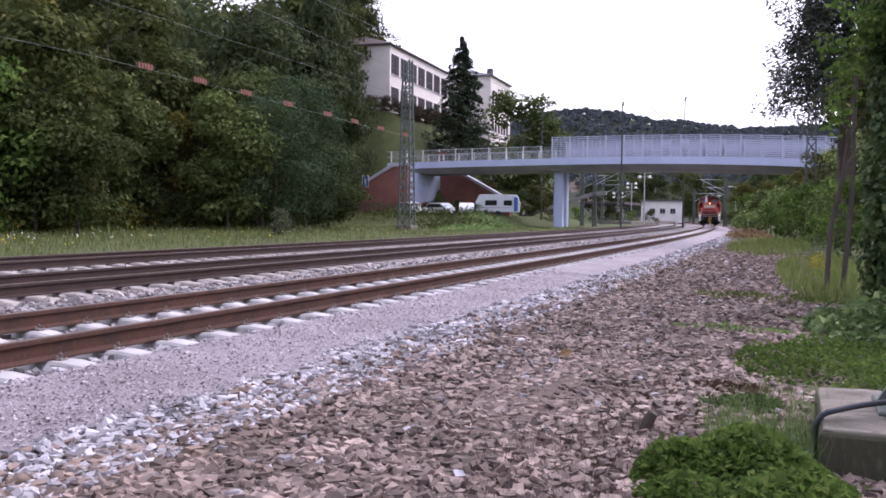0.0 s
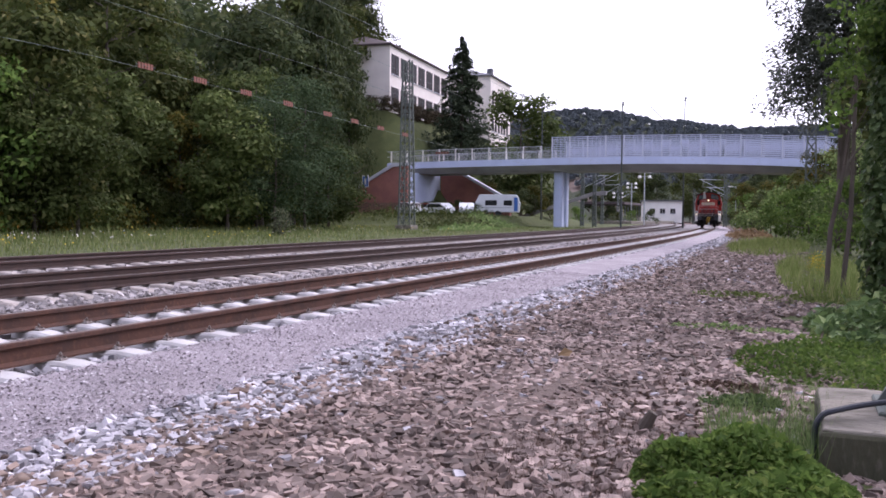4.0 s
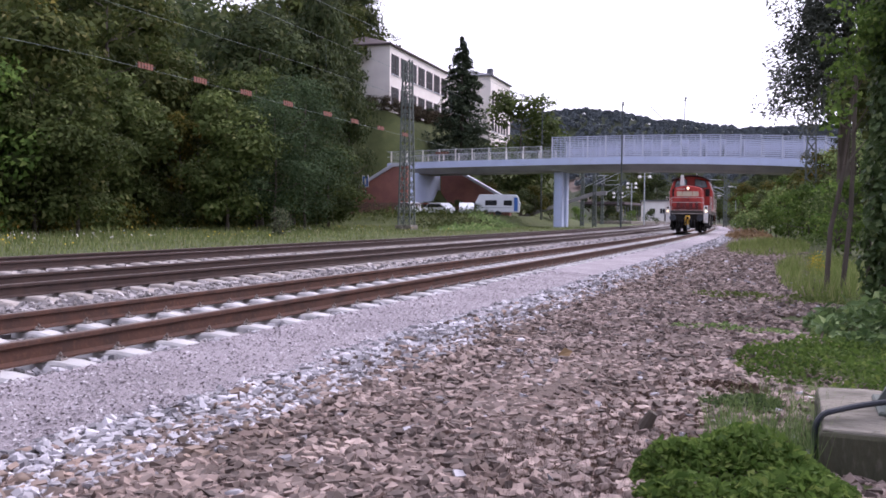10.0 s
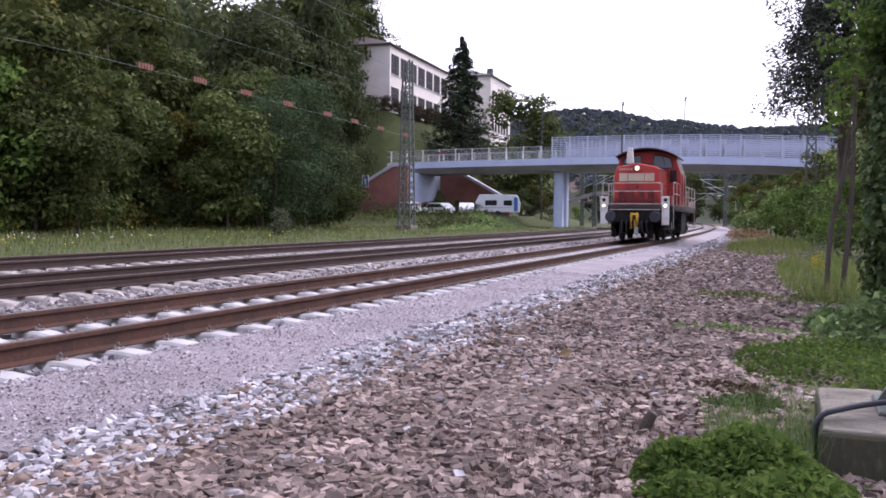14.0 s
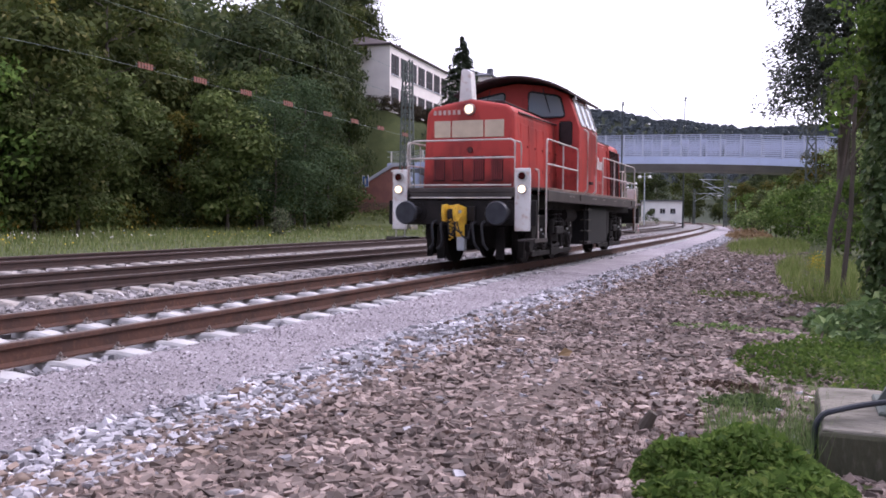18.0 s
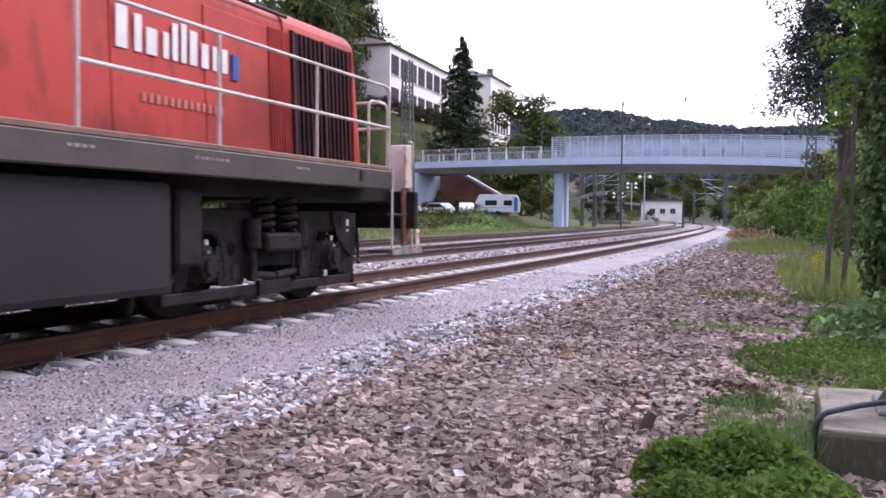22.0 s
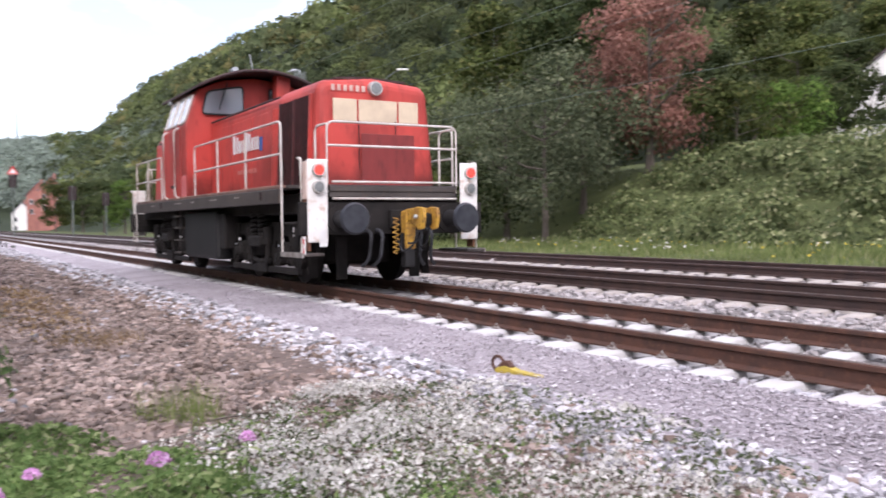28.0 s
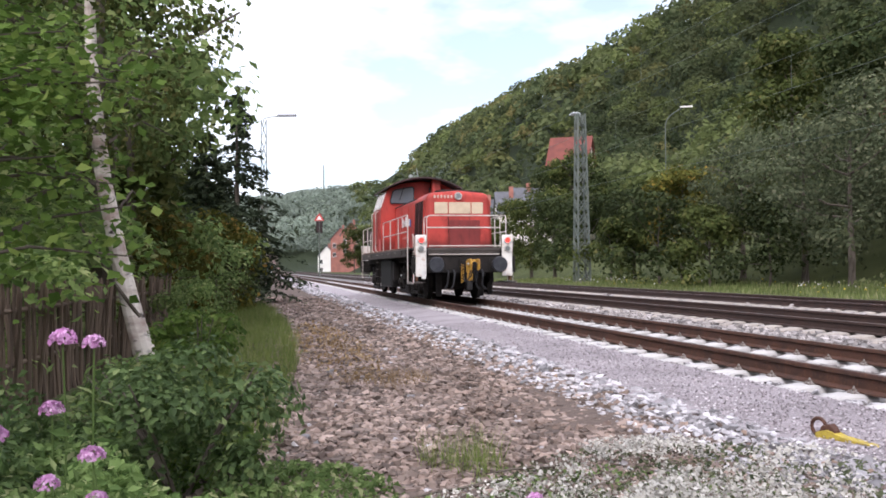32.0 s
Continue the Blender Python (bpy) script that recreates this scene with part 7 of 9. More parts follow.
def undergrowth(seed, count, material, label, y0, y1, w0, w1, leaf):
    """Heaped leafy clumps hiding the stems at the foot of the wood."""
    r = np.random.default_rng(seed)
    P, N = [], []
    for k in range(count):
        y, w = r.uniform(y0, y1), r.uniform(w0, w1)
        x = float(edge_x(y)) - w
        rad = r.uniform(0.6, 1.5) + 0.09 * max(0.0, w)
        m = int(70 * rad ** 1.5) + 30
        d = unit(r.normal(0, 1, (m, 3)))
        d[:, 2] = np.abs(d[:, 2])
        P.append(np.array([x, y, float(ground_z(x, y)) + 0.1]) + d * np.array([rad, rad * 1.1, rad * r.uniform(0.8, 1.7)]) * r.uniform(0.7, 1.08, (m, 1)))
        N.append(d)
    P, N = np.concatenate(P), np.concatenate(N)
    me = leaves("undergrowth", P, N, leaf * r.uniform(0.6, 1.4, len(P)), r, 0.7)
    tagged(link_mesh("undergrowth", me, material), label, "undergrowth", kind="stuff")


undergrowth(61, 170, L_MID, "mid-green leafy undergrowth at the foot of the wood", 22, 84, -0.8, 9, 0.26)
undergrowth(62, 170, L_DARK, "dark leafy undergrowth under the trees", 22, 88, 0.5, 16, 0.28)
undergrowth(63, 90, L_YELL, "yellowing brambles at the foot of the wood", 22, 80, -0.8, 7, 0.24)


def blades(name, x, y, h, material, label, category, r, lean=0.35, width=0.02):
    """Grass blades: narrow bent triangles standing on the ground."""
    n = len(x)
    z = ground_z(x, y) - 0.02
    a = r.uniform(0, 2 * math.pi, n)
    c, s = np.cos(a), np.sin(a)
    w = width * (0.5 + h)
    b = np.stack([x, y, z], 1)
    side = np.stack([c * w, s * w, np.zeros(n)], 1)
    ld = r.uniform(-1, 1, (n, 2)) * lean
    tip = b + np.stack([ld[:, 0] * h, ld[:, 1] * h, h], 1)
    v = np.stack([b - side, b + side, tip], 1)
    me = raw_mesh(name, v.reshape(-1, 3), np.arange(3 * n).reshape(n, 3))
    return tagged(link_mesh(name, me, material), label, category, kind="stuff")


def patch_noise(x, y, k, seed):
    return np.array([noise.noise(Vector((a * k, b * k, seed))) for a, b in zip(x, y)])


r = np.random.default_rng(80)
# verge beyond the far track
n = 52000
y = r.uniform(-70, 100, n)
u = r.uniform(0, 1, n)
x0 = track_x(y, -5.9) - 11.6
x = x0 + (edge_x(y) - x0) * u
blades("verge_grass", x, y, 0.28 * r.uniform(0.4, 1.3, n) * (0.5 + u), L_VERGE, "uneven green grass on the verge beyond the tracks", "grass", r, width=0.035)
for nm, mt, cnt, lab in (("white_flowers", L_WHITE, 420, "small white wildflowers in the verge"), ("yellow_flowers", L_YFLOW, 420, "small yellow wildflowers in the verge")):
    y = r.uniform(-60, 60, cnt * 3)
    u = r.uniform(0.1, 0.95, cnt * 3)
    x0 = track_x(y, -5.9) - 11.6
    x = x0 + (edge_x(y) - x0) * u
    ok = patch_noise(x, y, 0.18, 3.0 if nm[0] == "w" else 9.0) > 0.12
    x, y = x[ok], y[ok]
    z = ground_z(x, y) + r.uniform(0.2, 0.42, len(x))
    me = leaves(nm, np.stack([x, y, z], 1), np.tile([0.6, 0, 0.8], (len(x), 1)), 0.08 * r.uniform(0.5, 1.3, len(x)), r, 0.9)
    tagged(link_mesh(nm, me, mt), lab, "flowers", kind="stuff")


# ---------- loose stones ----------
def log_y(r, n, lo, hi):
    return np.exp(r.uniform(math.log(lo), math.log(hi), n))


def stone_field(name, n, s0, s1, y_lo, y_hi, size, material, label, seed, sink=0.25, skip=None, lift=0.0, grow=0.35, base=-5.9, zfix=None):
    r = np.random.default_rng(seed)
    y = log_y(r, n, y_lo, y_hi) * np.where(np.arange(n) % 2 == 0, 1, -1)
    mid = int(n / math.log(y_hi / y_lo)) if y_lo < 1.6 else 0
    y = np.concatenate([y, r.uniform(-y_lo, y_lo, mid)])
    n = len(y)
    s = r.uniform(s0, s1, n)
    x = track_x(y) + s
    if skip is not None:
        ok = ~skip(s, y)
        x, y, s = x[ok], y[ok], s[ok]
    sz = size * r.uniform(0.55, 1.35, len(x)) * (1 + grow * np.clip((np.abs(y) - 5) / 10, 0, 3))
    z = (ground_z(x, y) if zfix is None else np.full(len(x), zfix)) + sz * (0.5 - sink) * 0.6 + lift
    me = rocks(name, np.stack([x, y, z], 1), sz, r)
    return tagged(link_mesh(name, me, material), label, "stones", kind="stuff")


def on_sleeper(s, y):
    k = (y + 78 - 0.19) % 0.6
    return ((k < 0.17) | (k > 0.43)) & (np.abs(s) < 1.32) | (np.abs(np.abs(s) - 0.7535) < 0.1)


def past_edge(s, y):
    """Beyond the ragged line where the stones give way to grass."""
    return s > 6.35 + 0.4 * np.sin(y * 1.9) + 0.3 * np.sin(y * 4.3 + 1)


stone_field("brown_stones", 58000, 2.68, 6.9, 1.9, 40, 0.045, M_STONE_B, "loose brown crushed stones beside the line", 101, skip=past_edge)
stone_field("brown_stones", 9000, 2.7, 6.9, 0.4, 1.91, 0.045, M_STONE_B, "loose brown crushed stones beside the line", 108, skip=past_edge)
stone_field("pale_stones", 15500, 2.2, 3.02, 1.4, 70, 0.046, M_STONE_W, "pale grey stones along the edge of the path", 102, skip=lambda s, y: (y > 2.5) & (y < 6.3) & (s < 2.34))
stone_field("tan_stones", 1000, 2.35, 3.3, 1.4, 30, 0.05, M_STONE_TAN, "tan and reddish stones scattered along the path edge", 109, sink=0.1)
stone_field("pale_stones", 650, 3.0, 6.4, 2.0, 30, 0.04, M_STONE_W, "few pale stones scattered among the brown ones", 110, sink=0.0)
stone_field("path_stones", 900, 1.1, 2.4, 1.6, 30, 0.03, M_STONE_W, "few loose pale stones on the path", 111, sink=0.2)
stone_field("track_stones", 19000, -1.5, 1.24, 1.5, 60, 0.047, M_STONE_T, "pale crushed stone between the sleepers", 103, skip=on_sleeper, zfix=-0.055, grow=0.2)
stone_field("track_stones", 9000, -3.3, -1.3, 2.0, 70, 0.06, M_STONE_T, "crushed stone between the tracks", 104, zfix=-0.05, grow=0.25)
stone_field("track_stones", 7500, -10.8, -3.2, 4.0, 70, 0.07, M_STONE_T, "crushed stone around the far tracks", 105, zfix=-0.05, grow=0.25, skip=lambda s, y: (np.abs(np.abs(s + 4.3) - 0.7535) < 0.1) | (np.abs(np.abs(s + 8.8) - 0.7535) < 0.1))
stone_field("pale_stones", 2600, 0.95, 1.26, 1.4, 40, 0.045, M_STONE_W, "pale crushed stone heaped against the sleeper ends", 107, skip=on_sleeper, zfix=-0.03, grow=0.2)


def hull_stone(seed):
    """One crushed stone: the hull of a few scattered points."""
    r = np.random.default_rng(seed)
    bm = bmesh.new()
    for p in unit(r.normal(0, 1, (13, 3))) * r.uniform(0.8, 1.0, (13, 1)) * np.array([1.0, r.uniform(0.6, 0.9), r.uniform(0.4, 0.7)]):
        bm.verts.new(p * 0.5)
    res = bmesh.ops.convex_hull(bm, input=bm.verts)
    bmesh.ops.delete(bm, geom=[v for v in res["geom_interior"] if isinstance(v, bmesh.types.BMVert)], context="VERTS")
    me = bpy.data.meshes.new("stone")
    bm.to_mesh(me)
    bm.free()
    return me


def single_stones(label, material, count, s0, s1, spans, size, seed):
    bed = thing("stone_bed", pose(0, 0, 0), label, "stones")
    meshes = [hull_stone(seed + k) for k in range(12)]
    for me in meshes:
        me.materials.append(material)
    r = np.random.default_rng(seed)
    for k in range(count):
        lo, hi = spans[k % len(spans)]
        y = lo + (hi - lo) * r.uniform() ** 1.5
        x = float(track_x(y)) + r.uniform(s0, s1)
        d = size * r.uniform(0.7, 1.5)
        o = new("stone", meshes[k % 12])
        o.parent = bed
        o.matrix_local = pose(x, y, float(ground_z(x, y)) + 0.25 * d + 0.012, r.uniform(-25, 25), r.uniform(-25, 25), r.uniform(0, 360)) @ Matrix.Scale(d, 4)


single_stones("loose brown crushed stones, one by one, in front of the camera", M_STONE_B, 300, 2.9, 5.3, ((2.3, 6.5), (2.3, 6.5), (-5.2, -9.0)), 0.062, 130)
single_stones("pale grey crushed stones lying along the path edge", M_STONE_W, 220, 2.4, 3.1, ((2.3, 6.5), (-3.0, -8.0)), 0.06, 150)

r = np.random.default_rng(106)
n = 52000
y = np.concatenate([log_y(r, n, 1.5, 18) * np.where(np.arange(n) % 2 == 0, 1, -1), r.uniform(-1.5, 1.5, 12000)])
u = r.uniform(0, 1, len(y))
u = u * np.where((y > 2.5) & (y < 6.3), 1.0, 0.87)
x = track_x(y) + 1.17 + 1.25 * u
z = -0.078 + 0.075 * (1 - u) ** 1.5 + 0.08 * u * (1 - u) + r.uniform(0, 0.012, len(y))
me = leaves("path_grit", np.stack([x, y, z], 1), np.tile([0, 0, 1.4], (len(y), 1)), 0.019 * r.uniform(0.6, 1.5, len(y)), r, 0.9)
tagged(link_mesh("path_grit", me, M_GRIT), "fine grey grit strewn over the path", "gravel", kind="stuff")


# ---------- weeds, grass and flowers near the camera ----------
def weed_patch(name, cx, cy, rx, ry, n, h, leaf, material, label, seed, category="weeds", ratio=0.6, rough=1.0, ragged=0.0):
    r = np.random.default_rng(seed)
    a, q = r.uniform(0, 2 * math.pi, n), np.sqrt(r.uniform(0, 1, n))
    x, y = cx + np.cos(a) * q * rx, cy + np.sin(a) * q * ry
    if ragged:
        ok = 0.75 - q ** 1.6 + ragged * patch_noise(x, y, 1.1, seed + 0.5) + 0.6 * ragged * patch_noise(x, y, 5.0, seed + 0.9) > r.uniform(-0.1, 0.3, n)
        x, y, q = x[ok], y[ok], q[ok]
        n = len(x)
    lump = 0.65 + rough * patch_noise(x, y, 2.2, seed)
    z = ground_z(x, y) + h * np.clip(lump, 0.1, 1.6) * (1 - q ** 3 * 0.75) * r.uniform(0.25, 1.0, n)
    me = leaves(name, np.stack([x, y, z], 1), np.stack([r.normal(0, 0.55, n), r.normal(0, 0.55, n), np.full(n, 0.8)], 1), leaf * r.uniform(0.5, 1.4, n), r, ratio)
    return tagged(link_mesh(name, me, material), label, category, kind="stuff")


def grass_patch(name, cx, cy, rx, ry, n, h, material, label, seed, width=0.008):
    r = np.random.default_rng(seed)
    a, q = r.uniform(0, 2 * math.pi, n), np.sqrt(r.uniform(0, 1, n))
    x, y = cx + np.cos(a) * q * rx, cy + np.sin(a) * q * ry
    ok = patch_noise(x, y, 1.4, seed) > r.uniform(-0.35, 0.05, n)
    x, y = x[ok], y[ok]
    return blades(name, x, y, h * r.uniform(0.4, 1.2, len(x)), material, label, "grass", r, 0.45, width)


# rough grass where the camera stands
grass_patch("grass_patch", 3.0, 0.5, 2.7, 5.0, 16000, 0.16, L_VERGE, "short rough grass beside the stony ground", 235, 0.006)
# beside the concrete block
weed_patch("weeds", -0.13, 4.45, 0.52, 0.72, 6500, 0.32, 0.052, L_FRESH, "low bright green leafy weeds beside the concrete block", 201)
weed_patch("weeds", 0.55, 3.6, 0.5, 0.5, 2000, 0.18, 0.04, L_FRESH, "low bright green leafy weeds beside the concrete block", 202)
grass_patch("dry_stalks", -0.85, 4.5, 0.6, 1.1, 2400, 0.1, L_LITTER, "thin dry brown stalks among the stones", 213, 0.004)
weed_patch("dead_leaves", -0.6, 5.6, 0.8, 2.2, 3800, 0.035, 0.032, L_LITTER, "dark brown leaf litter strewn between the stones", 214, "leaf litter")
weed_patch("dead_leaves", -0.4, 7.05, 0.35, 0.22, 700, 0.05, 0.04, L_LITTER, "heap of reddish dead leaves on the stones", 215, "leaf litter")
grass_patch("grass_tuft", -0.02, 5.6, 0.38, 0.95, 1700, 0.3, L_WEED, "tufts of fine grass beside the concrete block", 203, 0.004)
weed_patch("weeds", 0.75, 8.6, 1.2, 1.5, 5200, 0.26, 0.055, L_FRESH, "green leafy weeds spreading over the stones", 204)
weed_patch("weeds", -0.25, 6.5, 0.3, 0.2, 420, 0.1, 0.06, L_IVY, "creeping ivy over the stones", 205)
weed_patch("weeds", 1.3, 11.5, 1.1, 2.0, 2600, 0.55, 0.13, L_IVY, "dark green broad-leaved weeds below the ivy", 206)
weed_patch("weeds", -0.6, 10.8, 0.8, 0.25, 420, 0.08, 0.06, L_WEED, "strip of low weeds over the stones", 207)
weed_patch("weeds", -0.3, 15.5, 1.4, 0.8, 900, 0.1, 0.07, L_GRASS, "strip of low weeds over the stones", 208)
grass_patch("grass_patch", 0.6, 24, 1.0, 9, 6500, 0.35, L_GRASS, "bright green grass beside the stony ground", 209, 0.012)
grass_patch("grass_patch", -1.2, 46, 1.8, 14, 6000, 0.35, L_GRASS, "bright green grass beside the stony ground", 210, 0.02)
weed_patch("dry_weeds", -3.2, 66, 1.6, 7, 900, 0.7, 0.22, L_DRY, "dry brown weeds beside the path", 211)
weed_patch("yellow_flowers", 0.6, 25, 0.3, 2.5, 260, 0.6, 0.07, L_YFLOW, "yellow flowers in the grass", 212, "flowers")
for i, (x, y, rx, ry, h, m_) in enumerate(((-27.5, 72, 3.5, 6, 1.0, L_MID), (-31.5, 79, 4.0, 5, 1.1, L_WOOD), (-35.5, 84, 4.5, 3.5, 1.2, L_MID), (-29.5, 86, 3.5, 4, 0.9, L_WEED), (-33, 90, 3.0, 2.5, 1.1, L_DARK), (-24.5, 66, 2.0, 7, 0.7, L_WEED), (-40, 83, 4, 4, 1.3, L_WOOD))):
    weed_patch("weeds", x, y, rx, ry, 1500, h, 0.24, m_, "tall rough weeds on the verge before the yard", 260 + i, ragged=0.5)
# towards -y
grass_patch("grass_patch", 0.0, -20, 0.8, 12, 13000, 0.33, L_GRASS, "tall bright green grass beside the stony ground", 220, 0.008)
grass_patch("grass_patch", 0.05, -9.5, 0.45, 3.0, 2000, 0.28, L_GRASS, "bright green grass beside the stony ground", 221, 0.006)
weed_patch("dry_weeds", -1.25, -15, 0.6, 5, 900, 0.3, 0.06, L_DRY, "dry reddish weeds on the stony ground", 222)
grass_patch("dry_grass", -1.5, -10.2, 0.5, 0.6, 700, 0.18, L_DRY, "tuft of dry brown grass on the stones", 223, 0.005)
grass_patch("grass_tuft", -1.35, -5.9, 0.28, 0.35, 420, 0.28, L_GRASS, "small tuft of green grass on the stones", 224, 0.004)
weed_patch("weeds", -0.55, -4.6, 0.8, 0.8, 3600, 0.18, 0.045, L_WEED, "low green weeds at the edge of the stones", 225)
weed_patch("weeds", -0.3, -5.3, 0.6, 1.0, 2600, 0.17, 0.055, L_WEED, "low green weeds at the edge of the stones", 233)
weed_patch("weeds", -0.9, -3.9, 0.7, 0.6, 2000, 0.14, 0.05, L_WEED, "low green weeds at the edge of the stones", 234, ragged=0.7)
weed_patch("weeds", 0.5, -4.4, 0.8, 1.0, 7000, 0.45, 0.06, L_WEED, "green leafy garden weeds", 226)
weed_patch("weeds", 1.15, -4.9, 0.8, 1.3, 6000, 0.5, 0.06, L_WEED, "green leafy garden weeds", 236)
weed_patch("weeds", 1.55, -6.4, 0.8, 1.0, 4500, 0.75, 0.07, L_IVY, "tall dark green garden weeds before the fence", 237)
weed_patch("weeds", 0.7, -7.0, 0.8, 1.5, 4500, 0.36, 0.065, L_FRESH, "green leafy garden weeds", 227)
weed_patch("weeds", -1.5, -3.3, 0.7, 0.7, 2600, 0.13, 0.036, L_WEED, "low grey-green weeds among the white flowers", 228)
weed_patch("white_flowers", -2.45, -4.2, 1.35, 2.2, 26000, 0.22, 0.024, L_WHITE, "dense patch of tiny white flowers on low stalks", 229, "flowers", 0.95, 1.2, 1.9)
weed_patch("weeds", -1.75, -4.4, 1.2, 1.5, 2600, 0.1, 0.04, L_WEED, "low green weeds spreading round the white flowers", 232, ragged=0.8)
weed_patch("weeds", -2.45, -4.0, 1.35, 2.2, 6500, 0.17, 0.034, L_GREY, "grey-green stalks and leaves under the white flowers", 230)
weed_patch("white_flowers", -1.45, -4.75, 0.7, 0.6, 1200, 0.18, 0.02, L_WHITE, "scattered tiny white flowers among the weeds", 231, "flowers", 0.95)


def bush(name, x, y, rad, h, n, leaf, material, label, seed, twigs=7, ratio=0.6):
    r = np.random.default_rng(seed)
    t = thing(name, pose(x, y, float(ground_z(x, y)) - 0.03), label, "bush")
    p, d = crown_points(r, n, h, rad, 0.02, 16)
    link_mesh("foliage", leaves("foliage", p, d + np.array([0, 0, 0.5]), leaf * r.uniform(0.6, 1.3, len(p)), r, ratio), material, t)
    for i in range(twigs):
        a = r.uniform(0, 2 * math.pi)
        part("stem", tb([(0, 0, 0), (math.cos(a) * rad * 0.3, math.sin(a) * rad * 0.3, h * 0.5), (math.cos(a) * rad * 0.6, math.sin(a) * rad * 0.6, h * 0.9)], [0.014, 0.01, 0.005], 5), M_BARK, t)
    return t


bush("bush", -25.2, 39.5, 0.9, 1.5, 1300, 0.13, L_GREY, "straggling grey-green bush on the verge", 243)
bush("bush", 0.35, -5.7, 0.85, 0.85, 5200, 0.06, L_IVY, "dark green leafy garden bush", 240)
bush("bush", 0.9, -8.4, 0.7, 0.5, 2000, 0.09, L_GARD, "leafy green bush before the fence", 241)
bush("bush", 1.2, -14.2, 0.55, 1.0, 2200, 0.08, L_GARD, "leafy green bush beside the birch", 244)
bush("bush", 0.55, -11.0, 0.6, 0.9, 1500, 0.09, L_FRESH, "bright green leafy bush before the fence", 242)


def phlox(x, y, h, seed, big=1.0):
    r = np.random.default_rng(seed)
    t = thing("pink_flower", pose(x, y, float(ground_z(x, y))), "pink garden flower head on a leafy stalk", "flower", "pink garden flowers")
    part("stalk", tb([(0, 0, 0), (r.normal(0, 0.03), r.normal(0, 0.03), h * 0.6), (0, 0, h)], [0.006, 0.005, 0.004], 5), L_WEED, t)
    n = 130
    d = unit(r.normal(0, 1, (n, 3)))
    d[:, 2] = np.abs(d[:, 2]) - 0.2
    link_mesh("petals", leaves("petals", np.array([0, 0, h]) + d * 0.045 * big, d, 0.019 * big * r.uniform(0.7, 1.2, n), r, 0.9), L_PINK, t)
    m = 14
    zz = r.uniform(0.1, 0.9, m) * h
    a = r.uniform(0, 2 * math.pi, m)
    p = np.stack([np.cos(a) * 0.05, np.sin(a) * 0.05, zz], 1)
    link_mesh("leaves", leaves("leaves", p, np.stack([np.cos(a) * 0.4, np.sin(a) * 0.4, np.full(m, 0.8)], 1), 0.09 * r.uniform(0.7, 1.2, m), r, 0.35), L_WEED, t)


for i, (x, y, h, b) in enumerate(((0.70, -4.3, 0.95, 1.2), (0.58, -4.3, 0.93, 1.0), (0.72, -4.2, 0.68, 1.0), (0.88, -4.0, 0.62, 1.1), (0.52, -3.9, 0.55, 1.0), (0.63, -3.7, 0.5, 0.9), (0.48, -3.75, 0.42, 0.9), (0.08, -3.35, 0.42, 1.2), (-0.08, -3.2, 0.36, 1.25), (0.2, -3.2, 0.36, 0.9), (-0.72, -3.6, 0.28, 1.0), (-1.18, -3.9, 0.24, 0.8), (-0.25, -3.5, 0.33, 0.7))):
    phlox(x, y, h + 0.1, 300 + i, b)
for i, (x, y, h) in enumerate(((0.15, -3.25, 0.38), (-0.17, -3.15, 0.32), (0.35, -3.6, 0.5))):
    r = np.random.default_rng(330 + i)
    t = thing("yellow_flower", pose(x, y, float(ground_z(x, y))), "small yellow garden flower on a stalk", "flower", "yellow garden flowers")
    part("stalk", tb([(0, 0, 0), (0, 0, h)], 0.004, 5), L_WEED, t)
    d = unit(r.normal(0, 1, (16, 3)))
    link_mesh("petals", leaves("petals", np.array([0, 0, h]) + d * 0.02, d, 0.03, r, 0.8), L_YFLOW, t)


# ---------- concrete block with cable and mast foot ----------
bm = bmesh.new()
box(bm, 0.23, 1.6, 4.93, 6.2, -0.6, 0.02, 0.025, seg=2)
bmesh.ops.subdivide_edges(bm, edges=bm.edges, cuts=4, use_grid_fill=True)
for v in bm.verts:
    v.co += Vector(noise.noise_vector(v.co * 3.0)) * 0.014
# sides get the darker colour: moss plus painted shade
cb = tagged(part("concrete_block", bm, M_CONCMOSS_SHADE), "worn mossy concrete foundation block beside the weeds, side shade in its colour", "block")
bm = bx(0.245, 1.58, 4.945, 6.19, -0.01, 0.034, 0.012, seg=2)
bmesh.ops.subdivide_edges(bm, edges=bm.edges, cuts=4, use_grid_fill=True)
for v in bm.verts:
    v.co += Vector(noise.noise_vector(v.co * 3.0)) * 0.012
# separate worn top, paler in colour to look lit against the sides
part("worn_top", bm, M_CONC, cb, "worn top face, painted paler than the shaded sides")
mf = thing("mast_foot", pose(0.74, 5.62, 0.01), "dark steel mast foot bolted to the concrete block", "mast")
part("base_plate", bx(-0.2, 0.5, -0.25, 0.3, 0.0, 0.05, 0.01), M_MAST, mf)
part("upright", bx(-0.05, 0.07, -0.1, 0.1, 0.05, 7.5), M_MAST, mf)
bm = bmesh.new()
prism(bm, [(-0.2, 0.05), (0.0, 0.05), (0.0, 0.42)], -0.02, 0.02)
part("gusset", bm, M_MAST, mf)
tagged(part("cable", tb(bend([(0.21, 5.12, -0.3), (0.21, 5.12, 0.01), (0.25, 5.15, 0.07), (0.45, 5.28, 0.11), (0.8, 5.38, 0.16), (1.5, 5.58, 0.26)], 0.12, 5), 0.017, 8), M_CABLE), "thick dark blue-black cable lying over the concrete block", "cable")

